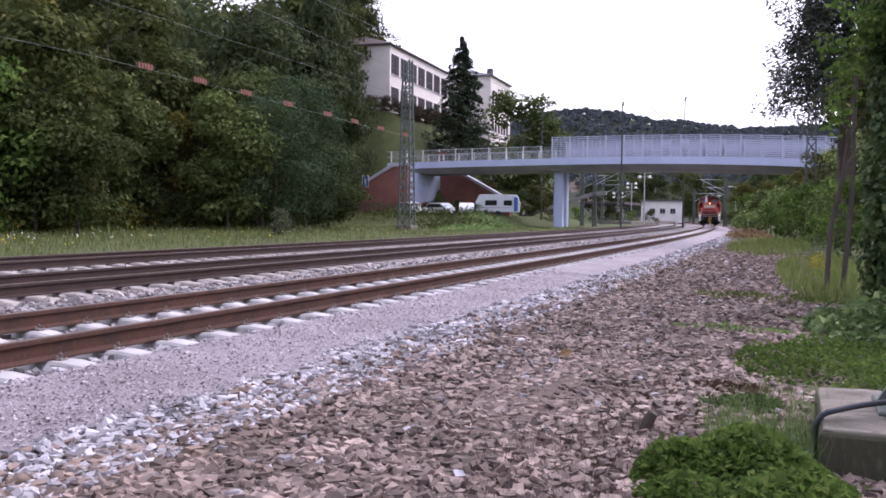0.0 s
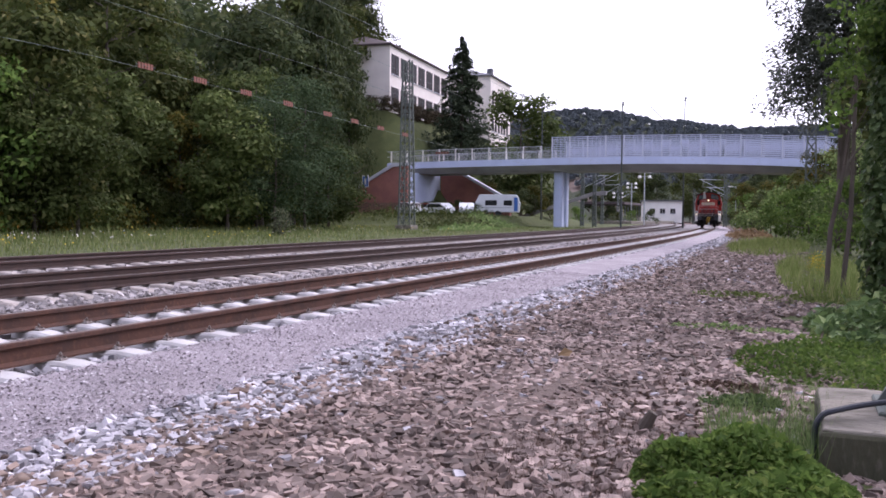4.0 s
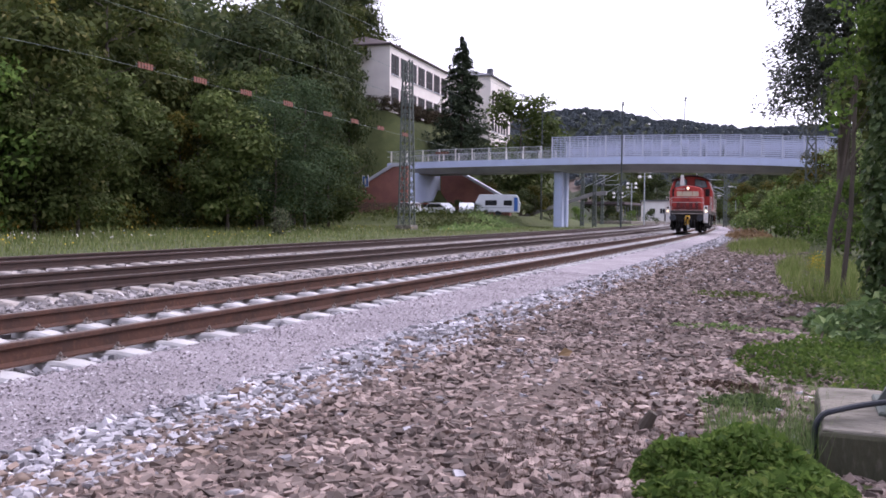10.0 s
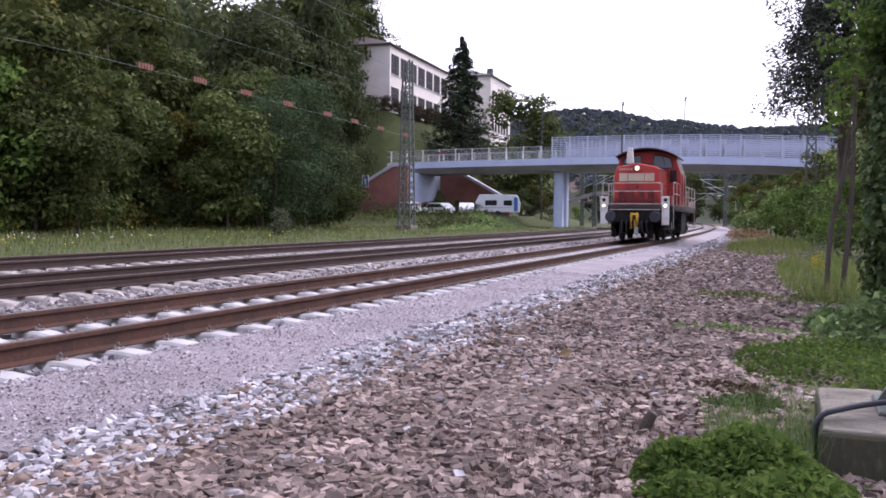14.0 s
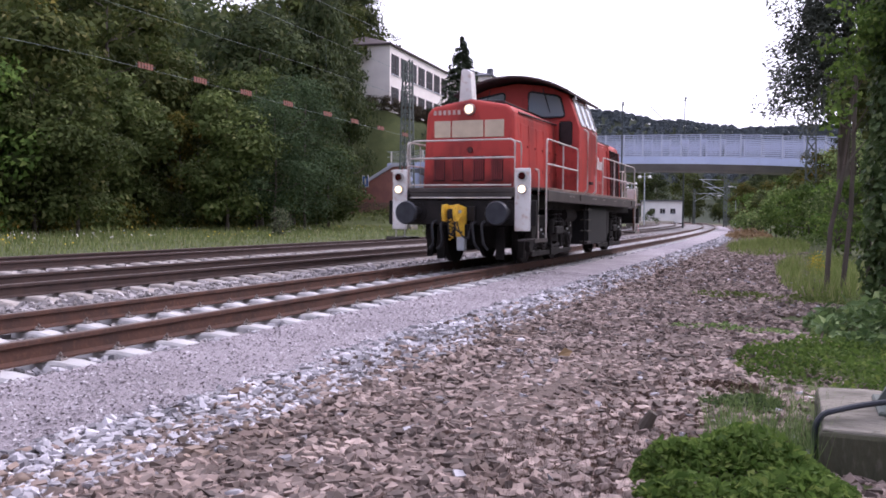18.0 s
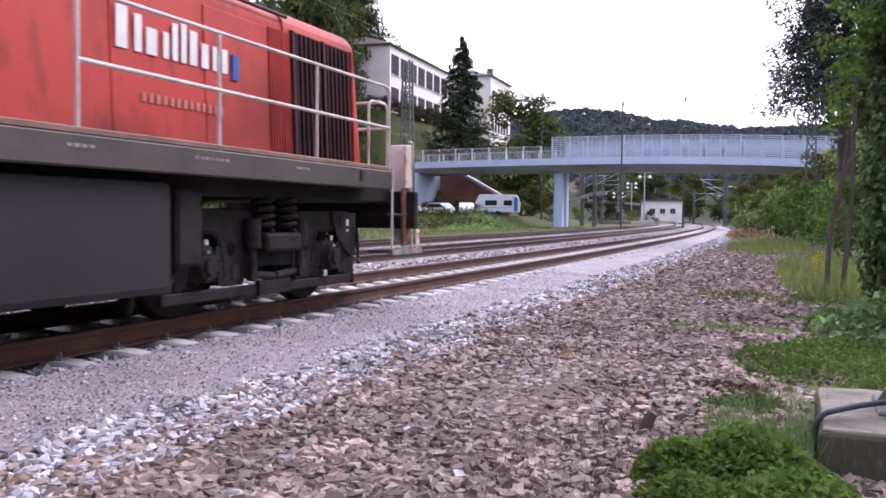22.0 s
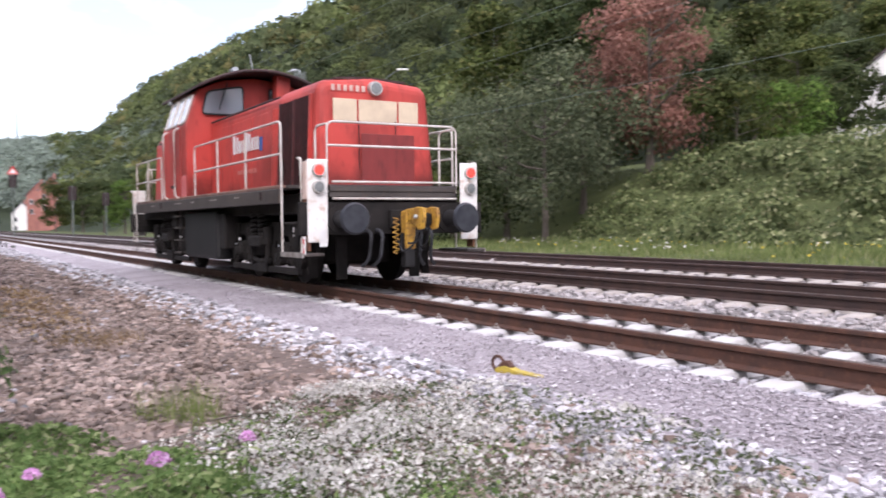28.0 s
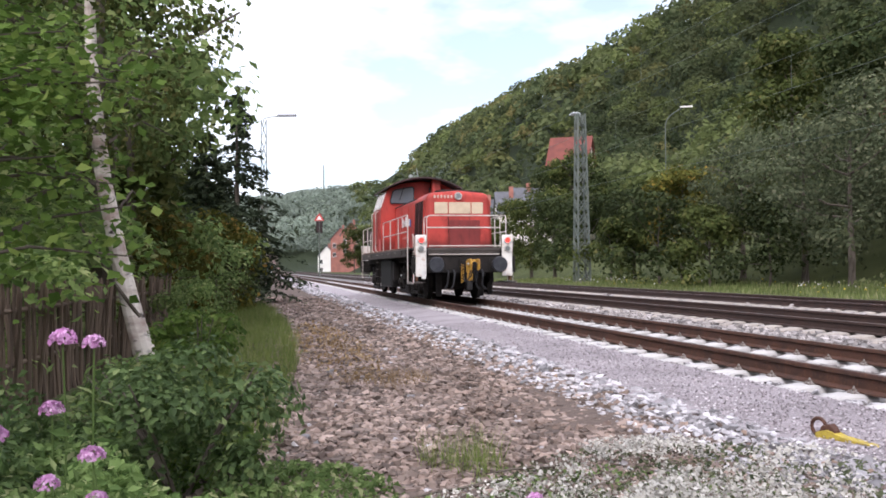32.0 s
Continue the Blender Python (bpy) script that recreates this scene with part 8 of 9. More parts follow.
# twigs lying on the stones
for i, (x, y, a, ln) in enumerate(((-0.75, 8.1, 100, 0.5), (-0.4, 12.6, 80, 1.6), (-1.4, 6.9, 95, 0.6), (-0.55, 4.6, 60, 0.3), (-1.2, -5.3, 25, 0.75), (-1.7, -5.6, 15, 0.6), (-0.3, -17, 70, 1.0))):
    r = np.random.default_rng(400 + i)
    z = float(ground_z(x, y)) + 0.04
    p = [Vector((math.cos(radians(a)) * ln * (k / 4 - 0.5), math.sin(radians(a)) * ln * (k / 4 - 0.5), r.uniform(0, 0.025))) for k in range(5)]
    ob = part("twig", tb([Vector((x, y, z)) + q for q in p], [0.012, 0.011, 0.009, 0.007, 0.004], 5), M_BARK)
    tagged(ob, "thin brown twig lying on the stones", "twig", "twigs on the ground")
# an old stump
bm = ds((-0.74, 5.38, -0.15), (0.55, 0.1, 1), 0.05, 0.2, 9, 0.032)
tagged(part("stump", bm, M_BARK), "small dark broken stump among the stones", "stump")
me = leaves("fallen_leaf", np.array([[-1.84, 7.74, -0.11]]), np.array([[0, 0, 1.0]]), [0.16], np.random.default_rng(3), 0.6)
tagged(link_mesh("fallen_leaf", me, L_DRY), "single dry tan leaf on the brown stones", "leaf")

# ---------- brake skid on the path edge ----------
sk = thing("brake_skid", pose(-3.855, -5.57, -0.062, 0, 0, 106) @ Matrix.Scale(0.66, 4), "yellow wheel chock with a rusty ring at the path edge", "wheel chock")
bm = bmesh.new()
prism(bm, [(-0.28, 0), (-0.28, 0.06), (-0.14, 0.1), (0.02, 0.055), (0.48, 0.018), (0.48, 0)], -0.06, 0.06, bevel=0.006)
part("sole", bm, M_SKID, sk)
bm = bmesh.new()
prism(bm, [(-0.26, 0.05), (-0.22, 0.13), (-0.12, 0.16), (-0.06, 0.1), (-0.06, 0.06)], -0.045, 0.045, bevel=0.01)
part("head", bm, M_RAIL, sk)
bm = bmesh.new()
ring = [(-0.28 + 0.085 * math.cos(a), 0, 0.11 + 0.085 * math.sin(a)) for a in np.linspace(0, 2 * math.pi, 17)]
tube(bm, ring, 0.02, 8)
part("ring", bm, M_RAIL, sk)


# ---------- trees and fence close to the line ----------
def ivy_tree(x, y):
    t = thing("ivy_tree", pose(x, y, float(ground_z(x, y)) - 0.1), "tree trunk thickly covered with dark glossy ivy", "tree")
    part("trunk", tb([(0, 0, 0), (0.05, 0, 3), (0, 0.1, 7), (0.1, 0, 10)], [0.24, 0.2, 0.15, 0.06], 9), M_BARK, t)
    r = np.random.default_rng(420)
    n = 5200
    a, z = r.uniform(0, 2 * math.pi, n), r.uniform(0.3, 5.0, n)
    rad = 0.42 + 0.22 * patch_noise(np.cos(a) * 2, z * 1.5 + a, 1.0, 2) + r.uniform(-0.1, 0.08, n)
    rad = rad * (1.15 - 0.05 * z)
    d = np.stack([np.cos(a), np.sin(a), np.full(n, 0.3)], 1)
    p = np.stack([np.cos(a) * rad, np.sin(a) * rad, z], 1)
    link_mesh("ivy", leaves("ivy", p, d, 0.12 * r.uniform(0.6, 1.3, n), r, 0.85), L_IVY, t)
    p, d = crown_points(r, 9000, 9.0, 0.95, 2.4, 30)
    link_mesh("crown", leaves("crown", p, d, 0.1 * r.uniform(0.6, 1.2, len(p)), r, 0.8), L_FRESH, t)


ivy_tree(1.5, 14.6)
for i, (x, y, lx, ly, h) in enumerate(((0.5, 17.6, 0.75, 0.2, 6.0), (0.85, 17.9, 0.35, 0.3, 7.5), (1.2, 16.6, 0.3, 0.0, 6.5))):
    r = np.random.default_rng(430 + i)
    t = thing("young_tree", pose(x, y, float(ground_z(x, y)) - 0.05), "slender bare-stemmed young tree with sparse leaves", "tree", "young trees by the ivy")
    pts = [(lx * k / 5 + r.normal(0, 0.03), ly * k / 5, h * k / 5) for k in range(6)]
    part("trunk", tb(pts, [0.05, 0.045, 0.038, 0.03, 0.022, 0.01], 7), M_BARK, t)
    for k in range(7):
        q = Vector(pts[2 + k % 4])
        a = r.uniform(0, 6.3)
        part("branch", tb([q, q + Vector((math.cos(a) * 0.6, math.sin(a) * 0.6, 0.5))], [0.022, 0.008], 5), M_BARK, t)
    p, d = crown_points(r, 420, h + 0.6, 0.75, h * 0.45, 10)
    link_mesh("crown", leaves("crown", p, d, 0.13, r, 0.7), L_FRESH, t)
# dark tall tree and bushes on the near side towards the bridge
conifer("larch_tree", 2.0, 46.0, 20.5, 6.4, L_LARCH, "tall dark conifer with drooping ragged branches", 440, leaf=0.27, per=130, base=0.33, gap=0.18, droop=0.12, n_rings=60, side_spread=0.3, thick=0.3)
plant_tree("dark", 7.0, 52.0, 1.1, 40, "dense dark green tree beyond the ivy trunk", "tree")
plant_tree("dark2", 5.0, 34.0, 1.0, 70, "dense dark green tree beyond the ivy trunk", "tree")
r = np.random.default_rng(450)
for i, (x, y, key, sc) in enumerate(((1.9, 36, "shrub_fresh", 0.85), (1.4, 44, "garden_shrub", 0.8), (0.6, 52, "shrub_fresh", 1.0), (-0.6, 60, "shrub_fresh", 0.95), (1.5, 62, "shrub", 1.3), (-1.5, 70, "garden_shrub", 1.1), (-2.2, 80, "shrub", 1.1), (0.5, 82, "shrub_yellow", 1.3), (-3.6, 92, "garden_shrub", 1.2), (-1.0, 94, "fresh", 0.65), (-5.0, 106, "shrub_fresh", 1.3), (-2.5, 112, "yellow", 0.6), (-6.5, 120, "yellow", 0.6), (-4.5, 130, "oak", 0.5), (-8.0, 140, "garden_shrub", 1.6), (-10, 160, "oak2", 0.6), (3.0, 56, "garden", 0.8), (4.0, 70, "dark2", 0.8), (2.2, 84, "yellow", 0.75), (-12, 185, "dark2", 0.9), (0.5, 150, "oak", 0.8), (-4, 175, "dark", 0.9))):
    plant_tree(key, x, y, sc, r.uniform(0, 360), "green bush beside the line near the bridge" if "shrub" in key else "leafy tree beside the line near the bridge", "shrub" if "shrub" in key else "tree", "bushes beside the line", name="shrub" if "shrub" in key else "tree")
# thick growth closing the near side
for x, y, key, sc in ((5.5, 20, "dark2", 0.8), (4.5, 26, "oak2", 0.8), (6.0, 8, "dark2", 0.7), (6.5, -2, "oak2", 0.7), (6.0, -10, "dark2", 0.75), (5.2, -17, "garden", 1.0), (4.4, -14.5, "garden", 0.9), (3.7, -11.0, "garden", 0.6), (3.6, -22, "oak2", 0.8), (6.6, -26, "dark2", 0.9), (6.8, -36, "oak2", 0.9), (5.8, -48, "dark", 0.8), (6.0, -60, "oak", 0.8), (4.5, -75, "dark2", 0.9), (4.5, -95, "oak2", 1.0), (5.0, -120, "dark", 0.9)):
    plant_tree(key, x, y, sc, x * 40 + y * 13, "dense green tree on the garden side of the line", "tree", "trees on the garden side")
for x, y, key, sc in ((2.5, -15.5, "garden_shrub", 0.7), (1.9, -19.0, "shrub_yellow", 0.6), (2.0, -23.0, "garden_shrub", 0.9), (1.3, -18.5, "garden_shrub", 0.4), (3.0, -13.4, "garden_shrub", 0.8), (2.7, -10.2, "garden_shrub", 0.6), (0.9, -24.5, "garden_shrub", 0.5), (0.85, -27.0, "shrub_yellow", 0.7), (1.0, -29.0, "garden_shrub", 0.9), (1.3, -25.5, "garden_shrub", 0.8), (1.5, -27.5, "shrub", 0.75), (1.6, -31.0, "shrub_yellow", 0.65), (1.3, -37.0, "shrub_dark", 0.8), (1.0, -46.0, "shrub", 0.9), (0.8, -55.0, "shrub_fresh", 0.8), (0.2, -66, "shrub", 0.9)):
    plant_tree(key, x, y, sc, x * 90 + y * 17, "mixed green shrub behind the fence" if y > -25 else "mixed green shrub beside the line", "shrub", "shrubs on the garden side", name="shrub")
conifer("spruce_tree", 0.5, -33.5, 8.0, 3.0, L_CONIF, "dark pointed spruce tree beside the line", 460, leaf=0.24, per=40, n_rings=36, gap=0.15)
conifer("spruce_tree", 1.4, -30.0, 6.0, 2.0, L_CONIF, "dark pointed spruce tree beside the line", 461, leaf=0.3, per=26, n_rings=26)
plant_tree("overhang", 2.6, -21.0, 0.95, 15, "dark leafy tree overhanging the fence", "tree", wide=0.9)
plant_tree("overhang", 2.3, -15.2, 0.95, 75, "dark leafy tree overhanging the fence", "tree")
# birch
bt = thing("birch_tree", pose(1.27, -12.6, -0.25), "leaning birch with peeling white bark by the fence", "tree")
pts = [(0, 0, 0), (0.2, 0.02, 0.75), (0.4, 0.0, 1.6), (0.58, 0.04, 2.6), (0.72, 0.0, 3.9), (0.8, 0, 6.5)]
part("trunk", tb(pts, [0.16, 0.125, 0.11, 0.1, 0.085, 0.03], 12), M_BIRCH, bt)
part("dead_branch", tb([(0.12, 0.1, 0.75), (0.45, 0.2, 1.25), (0.8, 0.25, 1.9), (0.95, 0.3, 2.4)], [0.03, 0.024, 0.016, 0.008], 6), M_BARK, bt)
r = np.random.default_rng(470)
for k in range(12):
    q = Vector(pts[2]).lerp(Vector(pts[5]), r.uniform(0, 1))
    a = r.uniform(0, 6.3)
    part("branch", tb([q, q + Vector((math.cos(a) * 0.5, math.sin(a) * 0.5, 0.35)), q + Vector((math.cos(a) * 1.0, math.sin(a) * 1.0, 0.2))], [0.025, 0.015, 0.006], 5), M_BARK, bt)
p, d = crown_points(r, 3000, 7.5, 1.6, 2.6, 22)
link_mesh("crown", leaves("crown", p, d, 0.1 * r.uniform(0.6, 1.3, len(p)), r, 0.75), L_WOOD, bt)
# broad-leaved branches hanging in from the garden
mt = thing("maple_tree", pose(2.25, -7.2, -0.2), "young maple with broad light green leaves", "tree")
part("trunk", tb([(0, 0, 0), (-0.1, 0, 2), (-0.2, 0.1, 5)], [0.09, 0.07, 0.03], 8), M_BARK, mt)
r = np.random.default_rng(480)
P, N = [], []
for k in range(40):
    z0 = r.uniform(1.2, 4.8)
    a = radians(r.uniform(120, 290))
    ln = r.uniform(0.8, 1.75)
    q0, q1 = Vector((-0.1, 0, z0)), Vector((math.cos(a) * ln, math.sin(a) * ln, z0 + r.uniform(-0.1, 0.5)))
    part("branch", tb([q0, q0.lerp(q1, 0.5) + Vector((0, 0, 0.1)), q1], [0.02, 0.012, 0.005], 5), M_BARK, mt)
    m = 120
    u = r.uniform(0.3, 1.05, (m, 1))
    P.append(np.array(q0) * (1 - u) + np.array(q1) * u + r.normal(0, 0.16, (m, 3)))
    N.append(np.tile([0, 0.3, 0.9], (m, 1)))
link_mesh("foliage", leaves("foliage", np.concatenate(P), np.concatenate(N), 0.088 * r.uniform(0.6, 1.3, 40 * 120), r, 0.95), L_FRESH, mt)
# stake fence
fe = thing("fence", pose(0, 0, 0), "rough fence of weathered upright wooden stakes", "fence")
ME_STAKE = []
for v in range(3):
    r = np.random.default_rng(490 + v)
    bm = bmesh.new()
    tube(bm, [(0, 0, -0.2), (r.normal(0, 0.012), r.normal(0, 0.012), 0.5), (r.normal(0, 0.02), r.normal(0, 0.02), 1.12 + 0.05 * v)], [0.026, 0.024, 0.017], 6)
    me = bpy.data.meshes.new("stake")
    bm.to_mesh(me)
    bm.free()
    me.materials.append(M_WOOD)
    ME_STAKE.append(me)
r = np.random.default_rng(495)
for k in range(120):
    u = k / 119
    x, y = 2.15 - 0.7 * u + 0.03 * math.sin(k * 1.7), -8.6 - 8.0 * u
    o = new("stake", ME_STAKE[k % 3])
    o.parent = fe
    o.matrix_local = pose(x, y, -0.2, r.normal(0, 2.5), r.normal(0, 2.5), r.uniform(0, 360))
for z in (0.25, 0.75):
    part("rail", tb([(2.18, -8.5, z), (1.8, -12.6, z), (1.48, -16.7, z)], 0.025, 6), M_WOOD, fe)


# ---------- yard under the bridge, station and signals ----------
def car(x, y, z, turn, paint, label, length=4.2, hgt=1.45):
    t = thing("car", pose(x, y, z, 0, 0, turn), label, "car", "parked cars in the yard")
    L2 = length / 2
    bm = bmesh.new()
    prism(bm, [(-L2, 0.3), (-L2, 0.75), (-L2 * 0.55, 0.9), (-L2 * 0.25, hgt), (L2 * 0.55, hgt), (L2 * 0.95, 0.9), (L2, 0.7), (L2, 0.3)], -0.82, 0.82, "x", bevel=0.05)
    body = part("body", bm, paint, t)
    for s in (-1, 1):
        bm = bmesh.new()
        prism(bm, [(-L2 * 0.48, 0.93), (-L2 * 0.24, hgt - 0.1), (L2 * 0.5, hgt - 0.1), (L2 * 0.8, 0.93)], min(0.825 * s, 0.835 * s), max(0.825 * s, 0.835 * s), "x")
        part("side_window", bm, M_WINDOW, t)
        for yy in (-L2 * 0.62, L2 * 0.62):
            w = part("wheel", ds((0.76 * s, yy, 0.31), (s, 0, 0), 0.31, 0.2, 20), M_RUBBER, t)
            part("rim", ds((0.87 * s, yy, 0.31), (s, 0, 0), 0.19, 0.03, 16), M_STEEL, w)
        part("headlight", bx(0.5 * s - 0.18, 0.5 * s + 0.18, -L2 - 0.01, -L2 + 0.06, 0.62, 0.76), M_LENS, t)
    bm = bmesh.new()
    a = Vector((0, -L2 * 0.52, 0.95))
    prism(bm, [(-0.68, 0.93), (-0.58, hgt - 0.12), (0.58, hgt - 0.12), (0.68, 0.93)], -L2 * 0.41, -L2 * 0.40)
    part("windscreen", bm, M_WINDOW, t)
    return t


yz = 0.9
yard = [(-38.6, 93.0, 250, M_PLASTIC, "white car parked in the yard by the bridge"), (-40.6, 90.0, 60, M_PLASTIC, "white car parked in the yard by the bridge"), (-34.6, 92.0, 200, M_PLASTIC, "silver white car parked beside the caravan"), (-41.5, 98.0, 90, M_CARRED, "red car parked under the bridge")]
for x, y, a, p, lb in yard:
    car(x, y, float(ground_z(x, y)) + 0.0, a, p, lb)
cv = thing("caravan", pose(-33.2, 99.0, float(ground_z(-33.2, 99.0)), 0, 0, 14), "white touring caravan with small dark windows", "caravan")
bm = bmesh.new()
prism(bm, [(-2.6, 0.45), (-2.75, 1.5), (-2.2, 2.55), (2.2, 2.55), (2.6, 1.6), (2.5, 0.45)], -1.05, 1.05, "y", bevel=0.08)
part("body", bm, M_PLASTIC, cv)
for x0, x1 in ((-1.5, -0.1), (0.7, 1.7)):
    part("window", bx(x0, x1, -1.08, -1.05, 1.25, 1.85, 0.01), M_WINDOW, cv)
part("door", bx(1.9, 2.35, -1.075, -1.05, 0.6, 2.2, 0.01), M_SIGNBLUE, cv)
part("stripe", bx(-2.5, 2.4, -1.065, -1.05, 0.95, 1.05), M_STEEL, cv)
for s in (-1, 1):
    part("wheel", ds((0, 0.95 * s, 0.32), (0, s, 0), 0.32, 0.2, 18), M_RUBBER, cv)
part("drawbar", tb([(-2.6, 0, 0.45), (-3.6, 0, 0.45)], 0.05, 6), M_STEEL, cv)
# blue sign on the wing wall, picket fence below it
sg = thing("road_sign", pose(-48.5, 94.2, 5.3), "small blue and white square sign", "sign")
part("plate", bx(-0.45, 0.45, -0.03, 0.03, -0.7, 0.7, 0.02), M_RENDER, sg)
part("panel", bx(-0.36, 0.36, -0.045, -0.03, -0.6, 0.6, 0.02), M_SIGNBLUE, sg)
part("symbol", bx(-0.12, 0.12, -0.055, -0.045, -0.4, 0.35), M_RENDER, sg)
part("pole", tb([(0, 0.05, 0.2), (0, 0.05, -2.2)], 0.04, 6), M_STEEL, sg)
pf = thing("picket_fence", pose(0, 0, 0), "dark brown picket fence before the wing wall", "fence")
bm0 = bmesh.new()
prism(bm0, [(-0.06, 0), (-0.06, 1.35), (0, 1.45), (0.06, 1.35), (0.06, 0)], -0.012, 0.012)
me_p = bpy.data.meshes.new("picket")
bm0.to_mesh(me_p)
bm0.free()
me_p.materials.append(M_WOOD)
for k in range(60):
    x, y = -50.5 + 0.2 * k, 88.5 + 0.01 * k
    o = new("picket", me_p)
    o.parent = pf
    o.matrix_local = pose(x, y, float(ground_z(x, y)))
for z in (0.4, 1.1):
    part("fence_rail", tb([(-50.6, 88.55, float(ground_z(-50.5, 88.5)) + z), (-44.5, 88.6, float(ground_z(-44.5, 88.5)) + z), (-38.6, 89.1, float(ground_z(-38.6, 89)) + z)], 0.03, 4), M_WOOD, pf)


def cantilever_mast(x, y, h, side, label):
    """A slim catenary mast with a braced tube bracket."""
    t = thing("catenary_mast", pose(x, y, 0.0), label, "mast", "catenary masts")
    bm = bmesh.new()
    lattice(bm, 0, 0, 0, h, 0.4, 0.28, 0.7)
    part("post", bm, M_MAST, t)
    part("bracket", tb([(0, 0, h - 1.0), (side * 3.6, 0, h - 0.9)], 0.045, 6), M_STEEL, t)
    part("brace", tb([(0, 0, h - 2.6), (side * 3.3, 0, h - 0.95)], 0.045, 6), M_STEEL, t)
    part("steady_arm", tb([(side * 3.0, 0, h - 1.0), (side * 3.0, 0, h - 2.0), (side * 1.4, 0, h - 2.1)], 0.025, 5), M_STEEL, t)
    part("insulator", ds((side * 0.4, 0, h - 0.98), (1, 0, 0), 0.09, 0.4, 10), M_TILED, t)
    return t


for x, y, h, sd in ((-9.6, 128, 7.6, -1), (-11.5, 160, 7.6, -1), (-14.5, 195, 7.6, -1), (-24.5, 112, 8.0, 1), (-27.5, 118, 7.8, 1), (-31.5, 150, 7.8, 1), (-36.5, 190, 7.8, 1), (-20.5, 190, 7.4, 1)):
    cantilever_mast(x, y, h, sd, "slim catenary mast with a tube bracket over the tracks")
# posts and wires seen over the bridge
for x, y, h in ((-17.4, 92.5, 13.1), (-12.9, 108.0, 15.4), (-30.5, 108.0, 15.6)):
    t = thing("tall_pole", pose(x, y, 0), "thin dark pole standing above the bridge", "pole", "poles by the bridge")
    part("pole", tb([(0, 0, 0), (0, 0, h)], [0.11, 0.06], 7), M_WIRE, t)
    part("cap", tb([(0, 0, h - 0.2), (0.1, 0, h + 0.25)], 0.12, 6), M_WIRE, t)
wire([(-17.05, 108, 14.83), (-14.3, 108, 12.0)], 0.05, "slanting dark stay wire above the bridge", "stay_wire")


def yard_lamp(x, y, h, n, label):
    t = thing("yard_lamp", pose(x, y, 0), label, "lamp", "station yard lamps")
    part("pole", tb([(0, 0, 0), (0, 0, h)], [0.14, 0.09], 8), M_STEEL, t)
    for k in range(n):
        a = k * 2.1
        z = h - 0.9 * (k // 2)
        dx = 0.9 if k % 2 else -0.9
        part("arm", tb([(0, 0, z - 0.2), (dx, 0, z)], 0.04, 5), M_STEEL, t)
        part("globe", ds((dx, 0, z - 0.1), (0, 0, 1), 0.36, 0.5, 12, 0.16), M_RENDER, t)


yard_lamp(-26.0, 160, 10.6, 6, "white post with a cluster of round station lamps")
yard_lamp(-34.5, 195, 9.0, 4, "white post with a cluster of round station lamps")
yard_lamp(-38.5, 200, 7.0, 4, "white post with a cluster of round station lamps")
for x, y, h in ((-8.0, 125, 5.6), (-11.5, 150, 5.0)):
    t = thing("street_lamp", pose(x, y, -0.1), "thin street lamp post with a pale head", "lamp", "street lamps")
    part("pole", tb([(0, 0, 0), (0, 0, h), (-0.5, 0, h + 0.1)], 0.05, 6), M_STEEL, t)
    part("head", bx(-1.0, -0.4, -0.15, 0.15, h, h + 0.15, 0.03), M_RENDER, t)
st = thing("station_canopy", pose(-46, 218, 0.5), "dark platform canopy on slim posts", "canopy")
part("roof", bx(-6, 8, -12, 12, 3.9, 4.5, 0.05), M_TILED, st)
for k in range(7):
    part("post", bx(7.2, 7.45, -11.8 + 3.9 * k, -11.55 + 3.9 * k, 0, 3.9), M_MAST, st)
house("station_building", -33.0, 232.0, 0.4, 12, 10, 10, 5.2, 1.2, M_RENDER, M_SLATE, "white flat-roofed station building in the distance", [("f", -2.6 + 2.6 * i, 2.0, 1.4, 1.4) for i in range(3)], flat=True, chimney=False)
pl = part("platform", bx(-37, -30, 170, 260, -0.3, 0.55, 0.03), M_CONC)
tagged(pl, "low grey station platform edge", "platform", kind="structure")
r = np.random.default_rng(700)
for k in range(20):
    x, y = -62 + 3.7 * k, 262 + r.uniform(0, 50)
    key = ("dark2", "oak2", "dark", "oak")[k % 4]
    plant_tree(key, x, y, r.uniform(0.9, 1.4), r.uniform(0, 360), "dense tree closing the view beyond the station", "tree", "trees beyond the station")
for k in range(9):
    x, y = -46 + 2.1 * k, 128 + 9 * k + r.uniform(-3, 3)
    plant_tree(("shrub", "shrub_fresh", "shrub_dark")[k % 3], x - 2, y, r.uniform(0.7, 1.1), r.uniform(0, 360), "green bush beside the station tracks", "shrub", "bushes by the station", name="shrub")
# signals and lamps down the line
for x, y, h, red in ((-8.9, -119.8, 7.6, True), (-13.6, -104.0, 5.6, False), (-18.4, -112.0, 5.2, False)):
    t = thing("rail_signal", pose(x, y, 0), "railway signal post with a dark board and red mark" if red else "dark railway signal post", "signal", "railway signals")
    part("post", tb([(0, 0, 0), (0, 0, h)], 0.09, 8), M_MAST, t)
    part("board", bx(-0.45, 0.45, -0.08, 0.08, h - 1.6, h, 0.1, seg=2), M_DARK, t)
    if red:
        bm = bmesh.new()
        prism(bm, [(-0.7, h + 0.05), (0.7, h + 0.05), (0, h + 1.1)], -0.02, 0.02)
        part("triangle", bm, M_SIGNRED, t)
        bm = bmesh.new()
        prism(bm, [(-0.4, h + 0.18), (0.4, h + 0.18), (0, h + 0.8)], 0.02, 0.03)
        part("triangle_face", bm, M_LOGO, t)
lp = thing("street_lamp", pose(-33.2, -66.4, 4.0), "curved street lamp rising above the trees", "lamp", "street lamps")
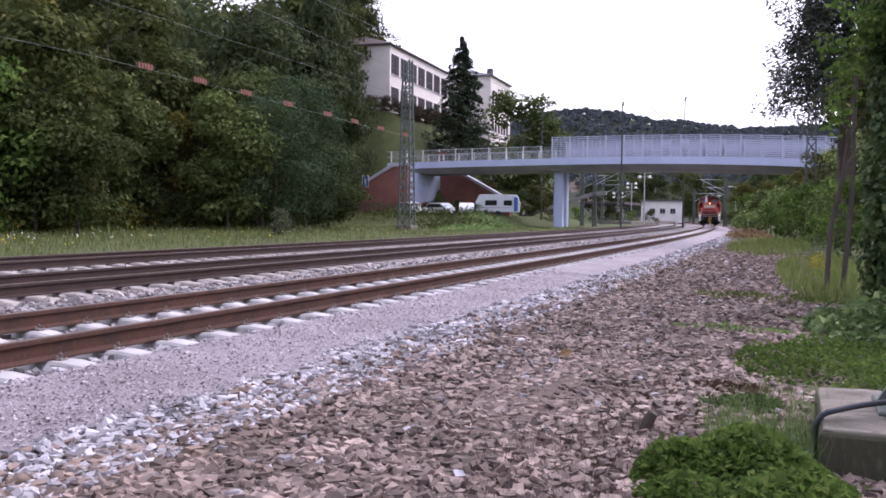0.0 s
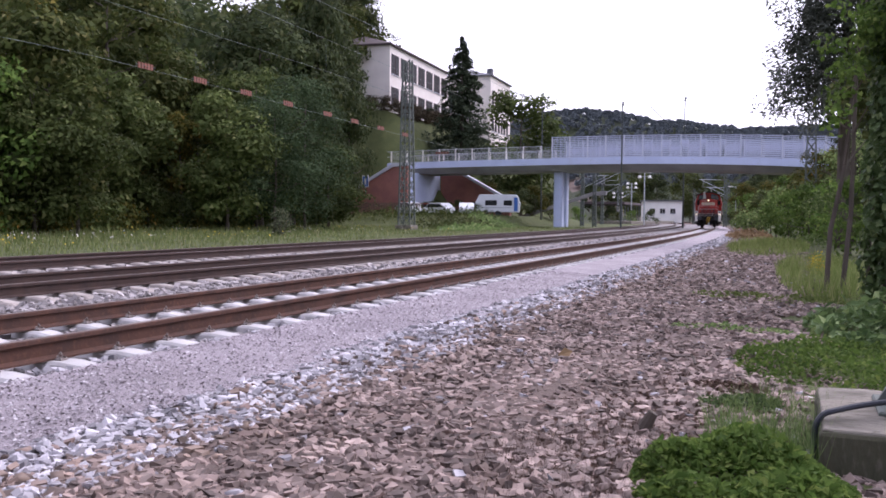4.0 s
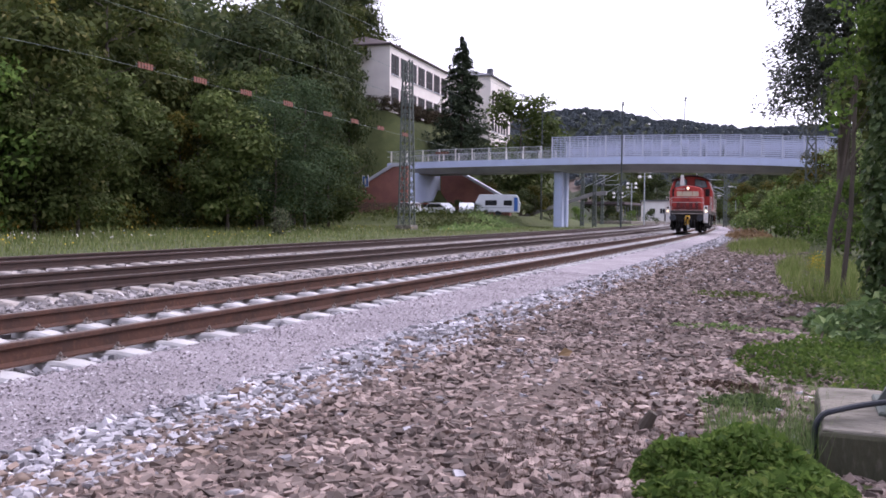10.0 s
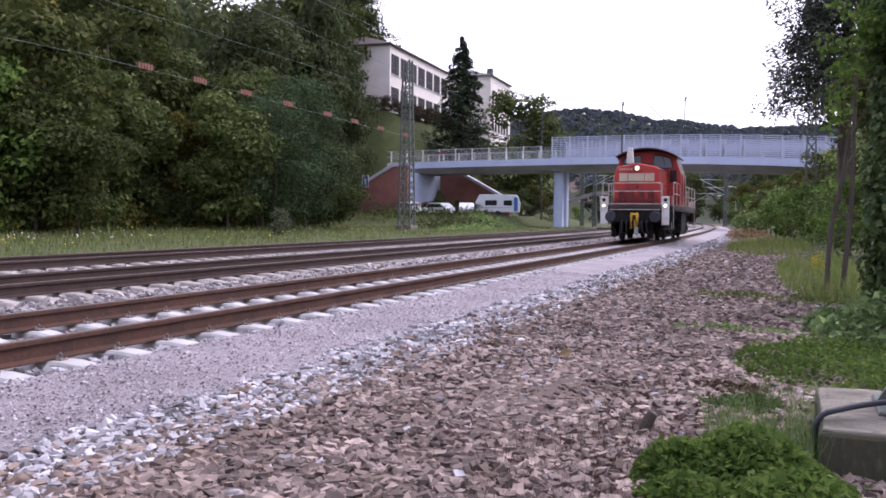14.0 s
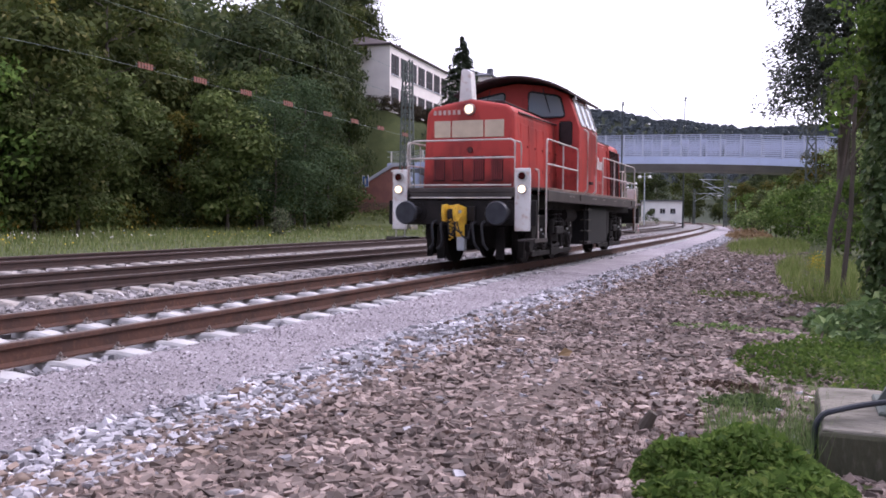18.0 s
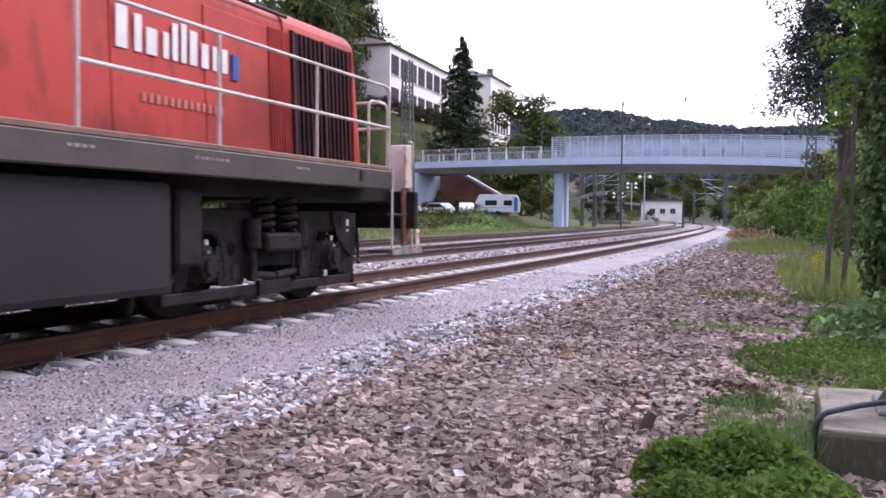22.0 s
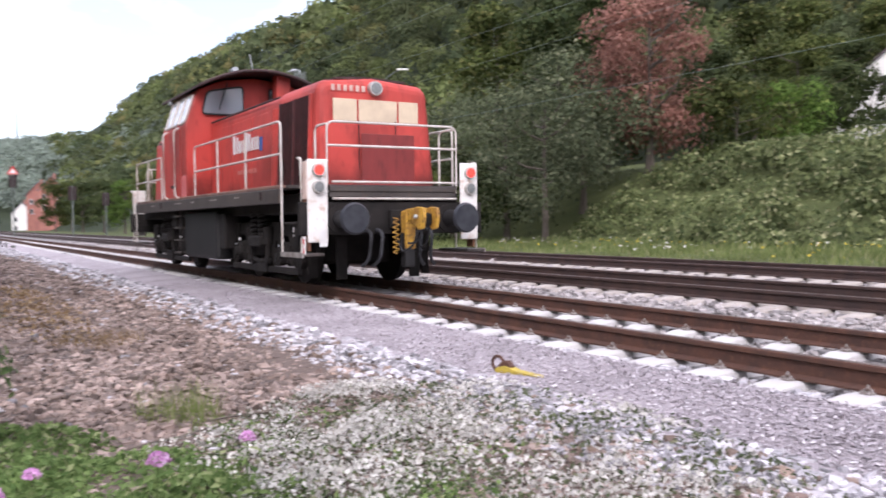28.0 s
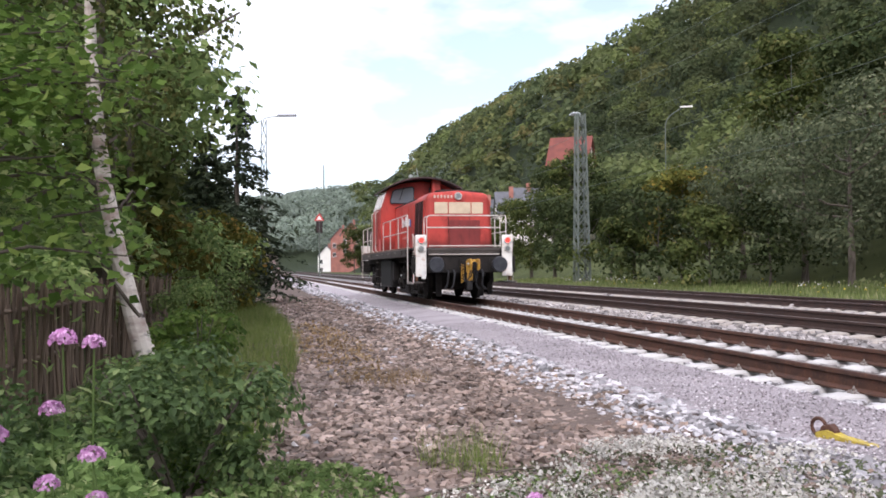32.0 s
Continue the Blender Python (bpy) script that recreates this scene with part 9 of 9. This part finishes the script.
part("pole", tb(bend([(0, 0, 0), (0, 0, 9.2), (-1.2, 0.6, 10.0)], 1.2, 6), 0.045, 7), M_MAST, lp)
bm = bx(-0.5, 0.5, -0.12, 0.12, -0.06, 0.08, 0.03)
bmesh.ops.transform(bm, matrix=Matrix.Translation((-1.5, 0.75, 10.05)) @ Matrix.Rotation(radians(-27), 4, "Z"), verts=bm.verts)
part("head", bm, M_RENDER, lp)
pt = thing("radio_mast", pose(-70, -880, float(ground_z(-70, -880))), "slim radio mast on the wooded hilltop", "mast")
part("mast", tb([(0, 0, 0), (0, 0, 34)], [0.8, 0.45], 8), M_MAST, pt)
car(-2.6, -175, -0.1, 10, M_PLASTIC, "white car far down the line")


# ---------- what moves ----------
RUN = [(0, 122), (3, 108), (6, 87), (9, 67.8), (11, 55), (12, 48.4), (13, 41.9), (14.5, 33.6), (16.5, 23.2), (17.5, 17.95), (18.5, 13.2), (19, 11.05), (19.5, 8.85), (20, 6.72),
       (20.5, 4.54), (21.5, 0.15), (22.5, -3.72), (23.5, -7.5), (24.0, -9.3), (24.5, -10.95), (27, -19.95), (28, -23.55), (29, -27.15), (30, -30.75), (30.5, -32.3), (31, -33.7), (32, -36.5)]


def front_at(t):
    """Where the front lamp boards are at t seconds: a smooth curve through the table."""
    ts, ys = [a for a, _ in RUN], [b for _, b in RUN]
    i = max(0, min(len(ts) - 2, int(np.searchsorted(ts, t, side="right")) - 1))

    def slope(k):
        a, b = max(0, k - 1), min(len(ts) - 1, k + 1)
        return (ys[b] - ys[a]) / (ts[b] - ts[a])
    h = ts[i + 1] - ts[i]
    u = (t - ts[i]) / h
    return (2 * u ** 3 - 3 * u ** 2 + 1) * ys[i] + (u ** 3 - 2 * u ** 2 + u) * h * slope(i) + (3 * u ** 2 - 2 * u ** 3) * ys[i + 1] + (u ** 3 - u ** 2) * h * slope(i + 1)


def motions():
    rows = []
    for k in range(65):
        t = k * 0.5
        y = front_at(t) + 6.4 * LOCO_LENGTH
        rows.append((t, pose(float(track_x(y)), y, 0.184, 0, 0, math.degrees(math.atan2(max(0.0, y - 8), 1242)))))
    walk(LOCO, rows)
    start = front_at(0)
    for ws in WHEEL_SETS:
        yc = ws.location.y
        walk(ws, [(k * 0.1, pose(0, yc, 0.5, math.degrees((start - front_at(k * 0.1)) / 0.5))) for k in range(321)])


motions()
